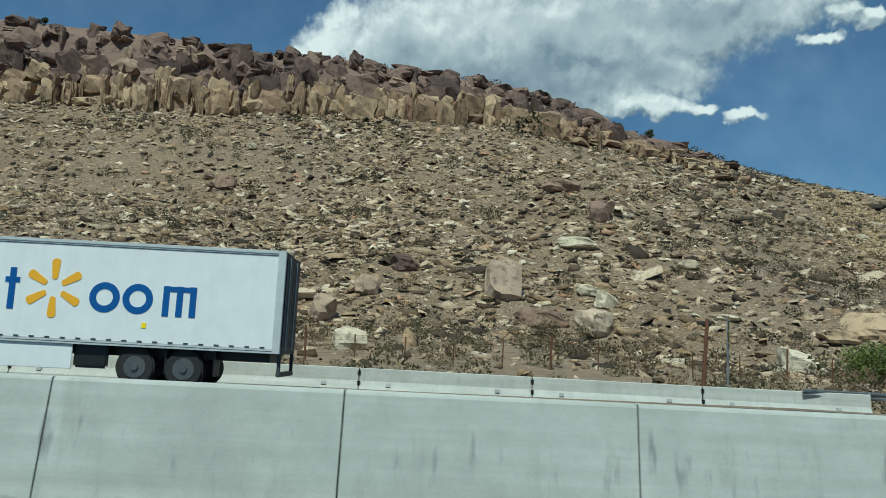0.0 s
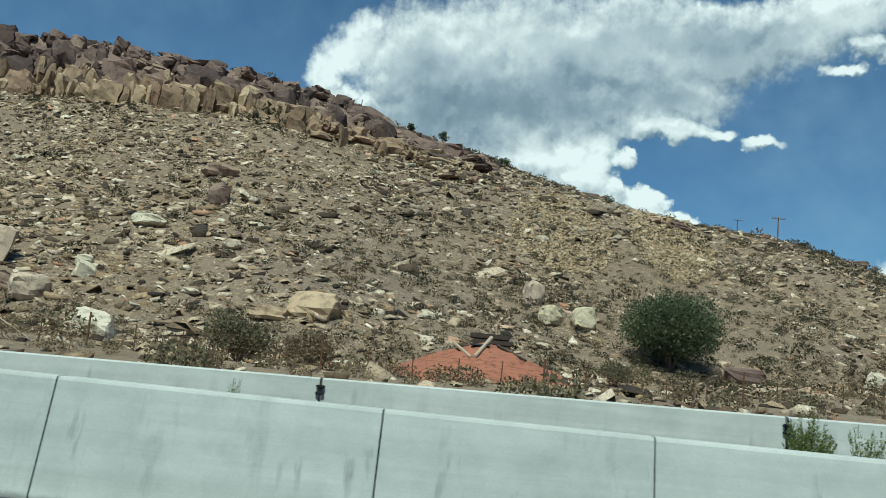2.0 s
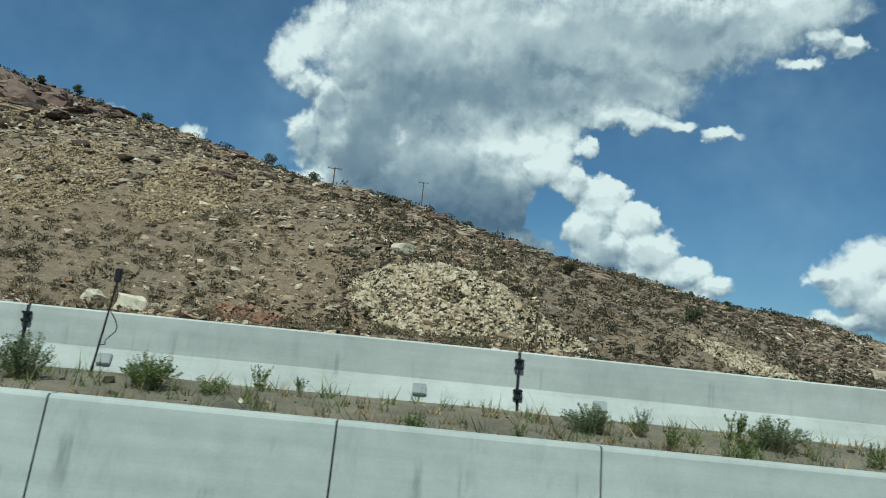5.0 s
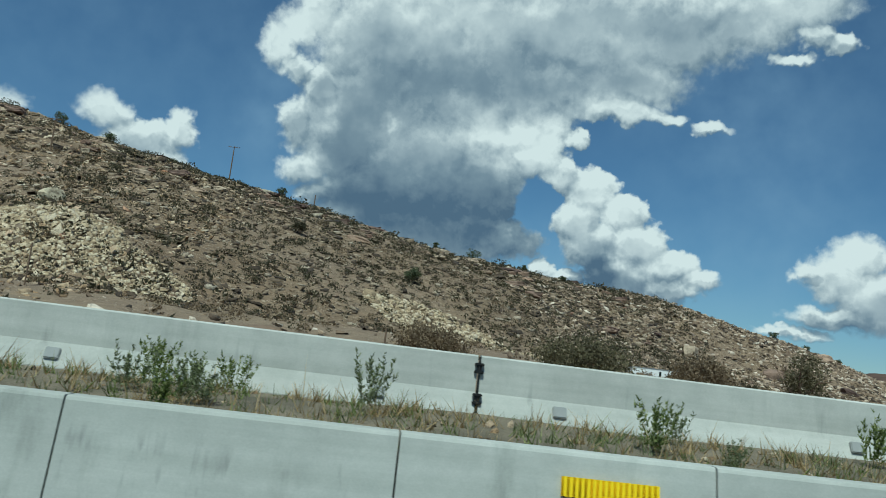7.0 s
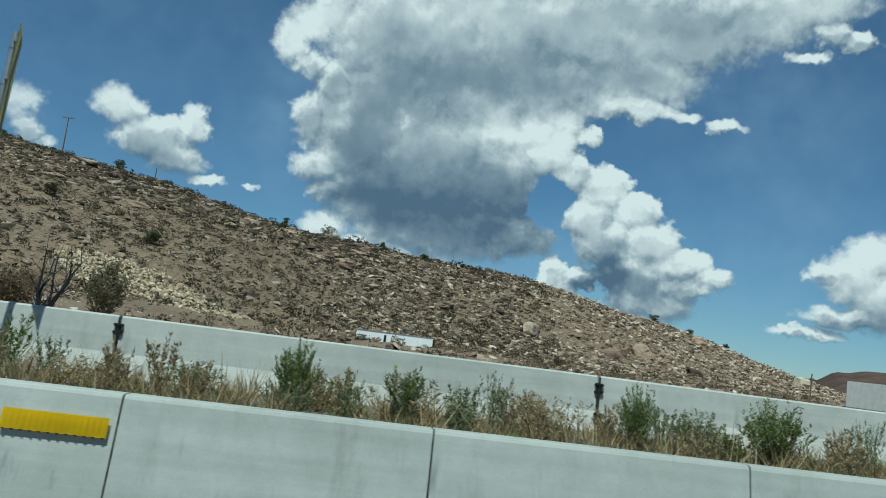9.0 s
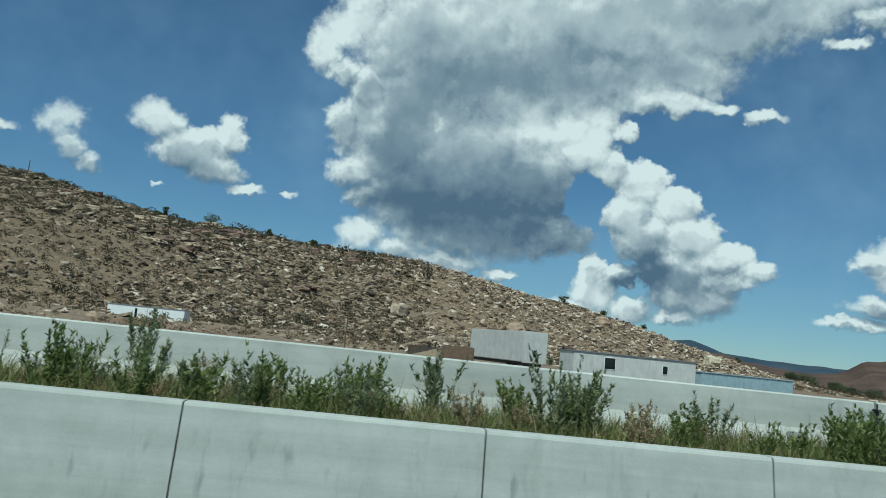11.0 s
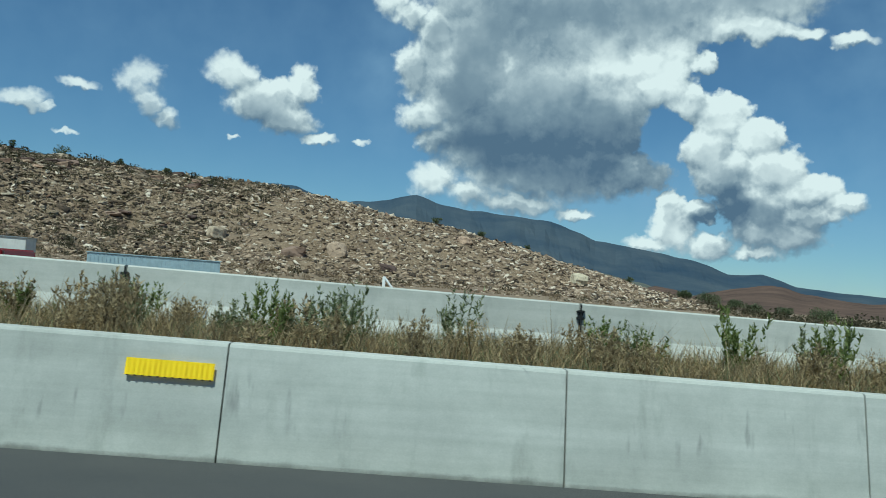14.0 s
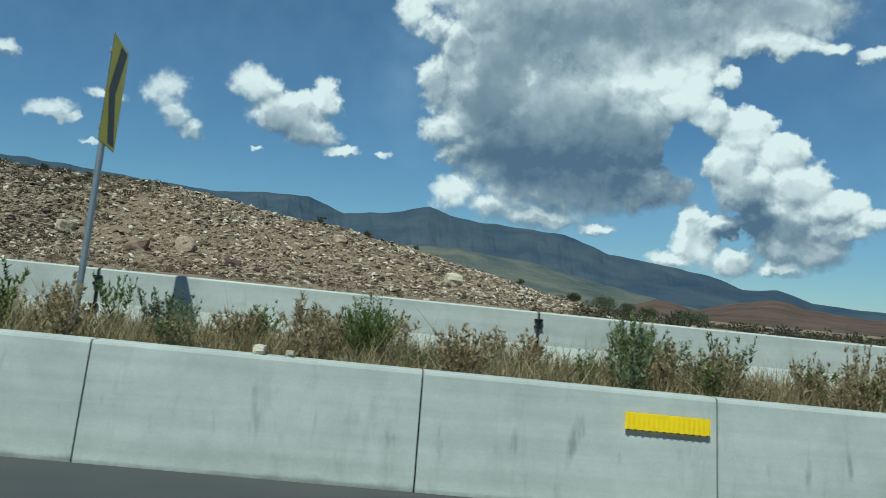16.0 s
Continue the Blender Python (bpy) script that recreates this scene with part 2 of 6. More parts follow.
def bump(nt, b, height, strength=0.5, dist=0.05):
    n = nt.nodes.new("ShaderNodeBump")
    n.inputs["Strength"].default_value, n.inputs["Distance"].default_value = strength, dist
    nt.links.new(height, n.inputs["Height"])
    nt.links.new(n.outputs[0], b.inputs["Normal"])


def stretched(nt, sx, sy, sz):
    geo = nt.nodes.new("ShaderNodeNewGeometry")
    mp = nt.nodes.new("ShaderNodeVectorMath")
    mp.operation = "MULTIPLY"
    mp.inputs[1].default_value = (sx, sy, sz)
    nt.links.new(geo.outputs["Position"], mp.inputs[0])
    return mp.outputs[0]


def concrete(name, tint, streaks=0.5, foot=0.0):
    """Weathered cast concrete: pour bands, run-off streaks, short smears at the break of the face, and grime along the foot."""
    m, nt, b = material(name, 0.9)
    tc = nt.nodes.new("ShaderNodeTexCoord")
    sep = nt.nodes.new("ShaderNodeSeparateXYZ")
    nt.links.new(tc.outputs["Generated"], sep.inputs[0])
    up = sep.outputs[2]
    broad = ramp_of(nt, noise_tex(nt, 0.55, 5, 0.65), [(0.3, tuple(c * 0.80 for c in tint)), (0.7, tint)])
    mottle = ramp_of(nt, noise_tex(nt, 3.2, 6, 0.7), [(0.30, (0.86, 0.87, 0.86)), (0.62, (1.04, 1.04, 1.03))])
    col = mixed(nt, 0.8, broad, mottle, "MULTIPLY")
    col = mixed(nt, 0.10, col, ramp_of(nt, noise_tex(nt, 60, 3), [(0.3, (0.25, 0.25, 0.24)), (0.7, (0.75, 0.75, 0.72))]), "OVERLAY")
    # run-off streaks that hang from the top
    run = ramp_of(nt, noise_tex(nt, 1.0, 5, 0.7, stretched(nt, 2.6, 2.6, 0.35)), [(0.56, (1, 1, 1)), (0.74, (0.52, 0.54, 0.52))])
    col = mixed(nt, streaks, col, run, "MULTIPLY")
    # dark smears a hand wide, fading in and out half-way up the face
    smear = ramp_of(nt, noise_tex(nt, 1.0, 3, 0.6, stretched(nt, 5.5, 5.5, 0.25)), [(0.60, (0.0, 0.0, 0.0)), (0.72, (1, 1, 1))])
    where = ramp_of(nt, mth(nt, "ADD", up, mth(nt, "MULTIPLY", mth(nt, "SUBTRACT", noise_tex(nt, 1.3, 2), 0.5), 0.5)), [(0.30, (0.0, 0.0, 0.0)), (0.48, (1, 1, 1)), (0.66, (1, 1, 1)), (0.84, (0.0, 0.0, 0.0))])
    col = mixed(nt, mth(nt, "MULTIPLY", mth(nt, "MULTIPLY", smear, where), streaks * 1.15), col, (0.14, 0.145, 0.14))
    # long horizontal pour lines, some of them thin and dark
    pour = ramp_of(nt, noise_tex(nt, 1.0, 4, 0.6, stretched(nt, 0.25, 0.25, 6.0)), [(0.35, (0.80, 0.81, 0.80)), (0.65, (1, 1, 1))])
    col = mixed(nt, 0.7, col, pour, "MULTIPLY")
    crack = ramp_of(nt, noise_tex(nt, 1.0, 6, 0.7, stretched(nt, 0.8, 0.8, 7.0)), [(0.70, (1, 1, 1)), (0.76, (0.62, 0.62, 0.60))])
    col = mixed(nt, streaks, col, crack, "MULTIPLY")
    if foot:
        ragged = mth(nt, "ADD", up, mth(nt, "MULTIPLY", mth(nt, "SUBTRACT", noise_tex(nt, 2.4, 5, 0.7), 0.5), 0.16))
        grime = ramp_of(nt, ragged, [(0.10, (0.50, 0.50, 0.47)), (0.15, (1.06, 1.06, 1.03)), (0.26, (0.94, 0.94, 0.92)), (0.40, (1, 1, 1))])
        col = mixed(nt, foot, col, grime, "MULTIPLY")
    nt.links.new(col, b.inputs["Base Color"])
    bump(nt, b, noise_tex(nt, 30, 4), 0.14, 0.004)
    return m


M_NEAR = concrete("cast_concrete", (0.505, 0.516, 0.477), 0.5, 0.8)
M_FAR = concrete("precast_concrete", (0.55, 0.553, 0.513), 0.3)


def make_asphalt():
    m, nt, b = material("asphalt", 0.9)
    col = ramp_of(nt, noise_tex(nt, 0.8, 5), [(0.3, (0.040, 0.042, 0.044)), (0.7, (0.062, 0.062, 0.060))])
    col = mixed(nt, 0.22, col, ramp_of(nt, noise_tex(nt, 180, 2), [(0.35, (0.02, 0.02, 0.02)), (0.7, (0.16, 0.16, 0.15))]))
    nt.links.new(col, b.inputs["Base Color"])
    bump(nt, b, noise_tex(nt, 150, 2), 0.5, 0.006)
    return m


M_ASPHALT = make_asphalt()


def make_soil(name, tones, cover_at, pebble=3.4):
    m, nt, b = material(name, 0.95)
    broad = ramp_of(nt, noise_tex(nt, 0.035, 5, 0.6), tones)
    mid = ramp_of(nt, noise_tex(nt, 0.9, 5, 0.65), [(0.3, (0.62, 0.60, 0.58)), (0.65, (1.08, 1.04, 1.0))])
    col = mixed(nt, 0.8, broad, mid, "MULTIPLY")
    geo = nt.nodes.new("ShaderNodeNewGeometry")
    for size in (pebble, pebble * 2.3):
        vor = nt.nodes.new("ShaderNodeTexVoronoi")
        vor.inputs["Scale"].default_value = size
        nt.links.new(geo.outputs["Position"], vor.inputs["Vector"])
        sepc = nt.nodes.new("ShaderNodeSeparateColor")
        nt.links.new(vor.outputs["Color"], sepc.inputs[0])
        stone = ramp_of(nt, sepc.outputs[0], [(0.0, (0.035, 0.025, 0.017)), (0.4, (0.18, 0.127, 0.080)), (0.75, (0.38, 0.29, 0.19)), (1.0, (0.58, 0.49, 0.37))])
        gap = ramp_of(nt, vor.outputs["Distance"], [(0.28, (1, 1, 1)), (0.42, (0.0, 0.0, 0.0))])
        cover = mth(nt, "MULTIPLY", ramp_of(nt, noise_tex(nt, 0.25 * size / pebble, 4), [(cover_at, (0.0, 0.0, 0.0)), (cover_at + 0.16, (1, 1, 1))]), gap)
        col = mixed(nt, cover, col, stone)
    nt.links.new(col, b.inputs["Base Color"])
    hgt = mth(nt, "ADD", mth(nt, "MULTIPLY", cover, 0.6), noise_tex(nt, 5, 5))
    bump(nt, b, hgt, 0.9, 0.18)
    return m


M_SOIL = make_soil("desert_soil", [(0.30, (0.180, 0.125, 0.078)), (0.48, (0.240, 0.176, 0.112)), (0.62, (0.225, 0.168, 0.118)), (0.75, (0.200, 0.126, 0.082))], 0.40)
M_FLAT = make_soil("sandy_soil", [(0.30, (0.19, 0.138, 0.088)), (0.48, (0.255, 0.195, 0.130)), (0.62, (0.225, 0.165, 0.113)), (0.75, (0.22, 0.125, 0.08))], 0.50)


def make_verge():
    m, nt, b = material("median_soil", 0.95)
    col = ramp_of(nt, noise_tex(nt, 1.2, 6, 0.7), [(0.32, (0.100, 0.088, 0.062)), (0.5, (0.17, 0.145, 0.102)), (0.7, (0.25, 0.205, 0.145))])
    col = mixed(nt, 0.5, col, ramp_of(nt, noise_tex(nt, 40, 3), [(0.35, (0.4, 0.4, 0.38)), (0.7, (1.3, 1.25, 1.2))]), "MULTIPLY")
    nt.links.new(col, b.inputs["Base Color"])
    bump(nt, b, noise_tex(nt, 22, 5), 0.8, 0.03)
    return m


M_VERGE = make_verge()


def make_stone(name, stops, zone=None, bump_scale=3.0, by="island"):
    m, nt, b = material(name, 0.92)
    if by == "island":
        g = nt.nodes.new("ShaderNodeNewGeometry")
        rnd = g.outputs["Random Per Island"]
    else:
        g = nt.nodes.new("ShaderNodeObjectInfo")
        rnd = g.outputs["Random"]
    col = ramp_of(nt, rnd, stops)
    if zone:
        z = ramp_of(nt, noise_tex(nt, 0.03, 4, 0.6), zone)
        col = mixed(nt, 0.75, col, z, "MULTIPLY")
    # weathered mottle, its dark side deepened to stand in for crevice shadow
    wear_shade = ramp_of(nt, noise_tex(nt, bump_scale, 6, 0.7), [(0.33, (0.34, 0.32, 0.30)), (0.50, (1, 1, 1)), (0.72, (1.2, 1.16, 1.08))])
    col = mixed(nt, 0.85, col, wear_shade, "MULTIPLY")
    nt.links.new(col, b.inputs["Base Color"])
    bump(nt, b, noise_tex(nt, bump_scale * 1.6, 6, 0.7), 1.0, 0.12)
    return m


# stone tones; the near-black share also paints in shadow between the stones
RUBBLE = [(0.0, (0.022, 0.016, 0.011)), (0.25, (0.105, 0.072, 0.045)), (0.47, (0.36, 0.255, 0.152)), (0.65, (0.40, 0.31, 0.215)), (0.82, (0.54, 0.44, 0.315)), (0.95, (0.70, 0.62, 0.49)), (1.0, (0.43, 0.225, 0.13))]
M_RUBBLE = make_stone("talus_rock", RUBBLE, [(0.3, (0.82, 0.70, 0.56)), (0.5, (1, 0.96, 0.9)), (0.66, (0.86, 0.80, 0.74))])
M_BOULDER = make_stone("boulder_rock", [(0.0, (0.22, 0.14, 0.10)), (0.3, (0.36, 0.26, 0.18)), (0.6, (0.44, 0.34, 0.25)), (0.85, (0.52, 0.46, 0.33)), (1.0, (0.40, 0.24, 0.17))], None, 1.2, "object")
M_CAP = make_stone("cap_rock", [(0.0, (0.070, 0.045, 0.038)), (0.4, (0.125, 0.080, 0.064)), (0.75, (0.19, 0.125, 0.098)), (1.0, (0.29, 0.205, 0.145))], None, 0.7, "object")
M_BAND = make_stone("banded_rock", [(0.0, (0.19, 0.122, 0.074)), (0.4, (0.33, 0.23, 0.14)), (0.75, (0.44, 0.325, 0.205)), (1.0, (0.25, 0.15, 0.098))], None, 0.9, "object")
M_CREAM = make_stone("cream_rock", [(0.0, (0.26, 0.195, 0.12)), (0.5, (0.44, 0.35, 0.225)), (1.0, (0.58, 0.50, 0.37))], None, 2.0)
M_RED = make_stone("red_earth", [(0.0, (0.25, 0.085, 0.045)), (1.0, (0.33, 0.125, 0.07))], None, 2.2)


def make_leaf(name, stops):
    """Thin leaves: matt, and letting a part of the light through."""
    m, nt, b = material(name, 0.75)
    g = nt.nodes.new("ShaderNodeNewGeometry")
    col = ramp_of(nt, g.outputs["Random Per Island"], stops)
    nt.links.new(col, b.inputs["Base Color"])
    b.inputs["Specular IOR Level"].default_value = 0.25
    thin = nt.nodes.new("ShaderNodeBsdfTranslucent")
    nt.links.new(col, thin.inputs["Color"])
    both = nt.nodes.new("ShaderNodeMixShader")
    both.inputs[0].default_value = 0.48
    nt.links.new(b.outputs[0], both.inputs[1])
    nt.links.new(thin.outputs[0], both.inputs[2])
    nt.links.new(both.outputs[0], nt.nodes["Material Output"].inputs["Surface"])
    return m


M_SAGE = make_leaf("sage_leaves", [(0.0, (0.043, 0.040, 0.022)), (0.5, (0.082, 0.076, 0.043)), (0.85, (0.124, 0.110, 0.068)), (1.0, (0.178, 0.153, 0.100))])
M_BUSH = make_leaf("roadside_bush_leaves", [(0.0, (0.077, 0.069, 0.037)), (0.5, (0.156, 0.140, 0.077)), (0.85, (0.237, 0.206, 0.125)), (1.0, (0.338, 0.288, 0.188))])
M_DRYBUSH = make_leaf("dry_brush", [(0.0, (0.110, 0.077, 0.046)), (0.5, (0.226, 0.165, 0.101)), (1.0, (0.388, 0.304, 0.200))])
M_GREEN = make_leaf("green_weed_leaves", [(0.0, (0.068, 0.098, 0.023)), (0.5, (0.174, 0.216, 0.063)), (0.85, (0.285, 0.328, 0.116)), (1.0, (0.422, 0.434, 0.200))])
M_GREY = make_leaf("grey_green_leaves", [(0.0, (0.086, 0.107, 0.046)), (0.5, (0.195, 0.222, 0.109)), (1.0, (0.369, 0.391, 0.222))])
M_STRAW = make_leaf("dry_grass_blades", [(0.0, (0.168, 0.123, 0.054)), (0.5, (0.363, 0.266, 0.130)), (1.0, (0.648, 0.492, 0.279))])
M_TAN = make_leaf("tan_dead_leaves", [(0.0, (0.172, 0.131, 0.073)), (0.5, (0.358, 0.280, 0.156)), (1.0, (0.604, 0.488, 0.288))])
M_STEM = make_leaf("weed_stems", [(0.0, (0.144, 0.144, 0.060)), (1.0, (0.336, 0.288, 0.156))])
M_TREE = make_leaf("tree_leaves", [(0.0, (0.047, 0.064, 0.030)), (0.5, (0.108, 0.134, 0.067)), (1.0, (0.217, 0.237, 0.133))])


def plain(name, col, rough=0.6, metal=0.0, vary=0.18, scale=3.0, dirt=0.0):
    m, nt, b = material(name, rough, metal)
    c = ramp_of(nt, noise_tex(nt, scale, 5, 0.6), [(0.3, tuple(v * (1 - vary) for v in col)), (0.7, tuple(min(v * (1 + vary * 0.5), 1) for v in col))])
    if dirt:
        d = ramp_of(nt, noise_tex(nt, 1.0, 5, 0.7, stretched(nt, 3, 3, 0.5)), [(0.5, (1, 1, 1)), (0.75, (0.55, 0.5, 0.42))])
        c = mixed(nt, dirt, c, d, "MULTIPLY")
    nt.links.new(c, b.inputs["Base Color"])
    return m


M_YELLOW = plain("yellow_sheeting", (0.98, 0.715, 0.0), 0.5, 0, 0.06)
M_BLACKIRON = plain("black_iron", (0.018, 0.018, 0.018), 0.6, 0.3)
M_GALV = plain("galvanised_steel", (0.42, 0.43, 0.43), 0.45, 0.8, 0.15, 6)
M_RAIL = plain("pale_aluminium", (0.56, 0.58, 0.57), 0.5, 0.15, 0.12, 5)
M_SIGNBACK = plain("aluminium_sign_back", (0.20, 0.21, 0.21), 0.55, 0.6, 0.2, 4)
M_BLACK = plain("black_paint", (0.012, 0.012, 0.012), 0.5)
M_RUST = plain("rusty_steel", (0.16, 0.075, 0.04), 0.85, 0.2, 0.4, 8)
M_WOOD = plain("weathered_wood", (0.17, 0.115, 0.075), 0.9, 0, 0.35, 5)
M_CHAR = plain("dark_old_timber", (0.055, 0.038, 0.028), 0.9, 0, 0.4, 4)
M_PALEWOOD = plain("bleached_timber", (0.42, 0.33, 0.23), 0.9, 0, 0.3, 5)
M_WHITE = plain("white_paint", (0.80, 0.81, 0.80), 0.4, 0, 0.05, 2, 0.15)
M_OFFWHITE = plain("chalky_white_cladding", (0.60, 0.60, 0.57), 0.7, 0, 0.12, 1.5, 0.4)
M_BLUEBOX = plain("pale_blue_steel", (0.36, 0.47, 0.52), 0.6, 0, 0.15, 2, 0.3)
M_RUBBER = plain("tyre_rubber", (0.02, 0.02, 0.02), 0.85)
M_RIM = plain("wheel_steel", (0.16, 0.16, 0.16), 0.5, 0.7)
M_BLUE = plain("blue_vinyl", (0.006, 0.085, 0.30), 0.45, 0, 0.05)
M_GOLD = plain("yellow_vinyl", (0.85, 0.42, 0.02), 0.45, 0, 0.05)
M_DARKGREY = plain("dark_grey_paint", (0.05, 0.055, 0.06), 0.6)
M_REDPAINT = plain("red_paint", (0.21, 0.009, 0.015), 0.35, 0, 0.12)
M_BRIGHTRED = plain("bright_red_paint", (0.62, 0.010, 0.018), 0.25, 0, 0.06)
M_POCKET = plain("weathered_steel_pocket", (0.30, 0.31, 0.30), 0.8, 0, 0.2)


def glass():
    m, nt, b = material("dark_glass", 0.06)
    b.inputs["Base Color"].default_value = (0.012, 0.016, 0.018, 1)
    return m


M_GLASS = glass()

# ---- helpers for building ----
MESHES = {}


def mesh_from(name, verts, quads, mats, idx=None, smooth=False):
    """A mesh from numpy arrays of corners and faces, all of three or all of four sides."""
    k = len(quads[0])
    me = bpy.data.meshes.new(name)
    nv, nq = len(verts), len(quads)
    me.vertices.add(nv)
    me.vertices.foreach_set("co", np.asarray(verts, np.float32).ravel())
    me.loops.add(nq * k)
    me.loops.foreach_set("vertex_index", np.asarray(quads, np.int32).ravel())
    me.polygons.add(nq)
    me.polygons.foreach_set("loop_start", np.arange(0, nq * k, k, dtype=np.int32))
    if idx is not None:
        me.polygons.foreach_set("material_index", np.asarray(idx, np.int32))
    if smooth:
        me.polygons.foreach_set("use_smooth", np.ones(nq, bool))
    for m in mats if isinstance(mats, (list, tuple)) else [mats]:
        me.materials.append(m)
    me.update(calc_edges=True)
    return me


def part(name, bm, mat, parent=None, label=""):
    """One mesh object out of a bmesh, under a thing or a part."""
    me = bpy.data.meshes.new(name)
    bm.to_mesh(me)
    bm.free()
    me.materials.append(mat)
    ob = new(name, me)
    if parent is not None:
        ob.parent = parent
    if label:
        ob["label"] = label
    return ob


def thing(name, label, category, group="", kind="", m=None):
    ob = new(name)
    ob.empty_display_size = 0.2
    if m is not None:
        ob.matrix_world = m
    return tagged(ob, label, category, group, kind)


def box_into(bm, x0, x1, y0, y1, z0, z1, bevel=0.0, m=None):
    r = bmesh.ops.create_cube(bm, size=1)
    vs = r["verts"]
    for v in vs:
        v.co = Vector(((x0 + x1) / 2 + v.co.x * (x1 - x0), (y0 + y1) / 2 + v.co.y * (y1 - y0), (z0 + z1) / 2 + v.co.z * (z1 - z0)))
    if bevel:
        es = list({e for v in vs for e in v.link_edges})
        vs = list({v for f in bmesh.ops.bevel(bm, geom=es, offset=bevel, segments=2, affect="EDGES")["faces"] for v in f.verts} | {v for v in vs if v.is_valid})
    if m is not None:
        bmesh.ops.transform(bm, matrix=m, verts=[v for v in vs if v.is_valid])


def box(x0, x1, y0, y1, z0, z1, bevel=0.0):
    bm = bmesh.new()
    box_into(bm, x0, x1, y0, y1, z0, z1, bevel)
    return bm


def rod_into(bm, a, b, r, r2=None, seg=10):
    a, b = Vector(a), Vector(b)
    d = b - a
    m = Matrix.Translation((a + b) / 2) @ d.to_track_quat("Z", "Y").to_matrix().to_4x4()
    bmesh.ops.create_cone(bm, cap_ends=True, segments=seg, radius1=r, radius2=r if r2 is None else r2, depth=d.length, matrix=m)


def rod(a, b, r, r2=None, seg=10):
    bm = bmesh.new()
    rod_into(bm, a, b, r, r2, seg)
    return bm


def prism(outline, y0, y1, bevel=0.0):
    """A solid with the given outline in x and z, from y0 to y1."""
    bm = bmesh.new()
    f = bm.faces.new([bm.verts.new((x, y0, z)) for x, z in outline])
    r = bmesh.ops.extrude_face_region(bm, geom=[f])
    bmesh.ops.translate(bm, vec=(0, y1 - y0, 0), verts=[v for v in r["geom"] if isinstance(v, bmesh.types.BMVert)])
    bmesh.ops.recalc_face_normals(bm, faces=bm.faces)
    if bevel:
        bmesh.ops.bevel(bm, geom=list(bm.edges), offset=bevel, segments=2, affect="EDGES")
    return bm


# ---- the lie of the road ----
def smooth_line(xs, vs, reach=14.0):
    g = np.arange(-420.0, 900.0, 2.0)
    v = np.interp(g, xs, vs)
    n = int(reach / 2)
    k = np.hanning(2 * n + 1)
    v = np.convolve(np.pad(v, n, mode="edge"), k / k.sum(), mode="valid")
    return lambda x: np.interp(x, g, v)


road_y = smooth_line([-420, -60, 0, 26, 52, 77, 103, 128, 184, 212, 229, 277, 304, 337, 370, 400, 460, 900],
                     [8.0, 8.0, 8.05, 7.79, 6.76, 5.47, 4.1, 3.46, 3.42, 4.0, 4.68, 7.61, 10.17, 14.5, 19.3, 23.9, 34, 118])
near_z = smooth_line([-420, -60, 0, 26, 52, 77, 103, 128, 184, 212, 229, 277, 304, 326, 348, 370, 400, 460, 900],
                     [1.35, 1.25, 1.2, 1.11, 1.0, 1.01, 1.08, 1.13, 0.97, 1.05, 1.08, 0.93, 0.81, 0.63, 0.38, 0.07, -0.35, -1.2, -4.5], 8)
far_z = smooth_line([-420, 0, 20, 38, 50, 63, 78, 104, 130, 190, 224, 276, 304, 322, 347, 378, 420, 900],
                    [0.5, 0.72, 0.82, 1.0, 1.17, 1.38, 1.64, 1.85, 1.95, 1.66, 1.70, 1.53, 1.40, 1.33, 1.05, 0.62, 0.0, -4.0], 8)
eye_z = smooth_line([-420, 0, 50, 100, 130, 220, 280, 315, 348, 381, 420, 900], [1.6, 1.55, 1.43, 1.58, 1.72, 1.79, 1.69, 1.53, 1.17, 0.72, 0.2, -4], 8)
NEAR_H, FAR_H = 1.16, 0.81
FAR_OFF, OUT_OFF = 3.05, 21.7


def heading(x):
    return math.atan2(float(road_y(x + 1) - road_y(x - 1)), 2.0)


def beside(x, off, z=0.0):
    """The place at station x, off metres beyond the near barrier's face."""
    a = heading(x)
    return Vector((x - math.sin(a) * off, float(road_y(x)) + math.cos(a) * off, z))


def station(x, off):
    """The station whose place off metres beyond the near barrier's face has this x."""
    s = x
    for _ in range(6):
        s = x + math.sin(heading(s)) * off
    return s


def ribbon(name, xs, offs, zs, mat, label, category, noise_amp=0.0):
    """A ground strip that follows the road: offs and zs are functions of x, one for each line along it."""
    verts, cols = [], len(offs)
    for x in xs:
        for o, z in zip(offs, zs):
            p = beside(x, o(x) if callable(o) else o)
            h = z(x) if callable(z) else z
            verts.append((p.x, p.y, float(h) + (noise_amp * noise.noise((p.x * 0.6, p.y * 0.9, 3.0)) if noise_amp else 0)))
    q = [(i * cols + j, (i + 1) * cols + j, (i + 1) * cols + j + 1, i * cols + j + 1) for i in range(len(xs) - 1) for j in range(cols - 1)]
    ob = new(name, mesh_from(name, verts, [tuple(reversed(f)) for f in q], mat, smooth=True))
    return tagged(ob, label, category, kind="structure")


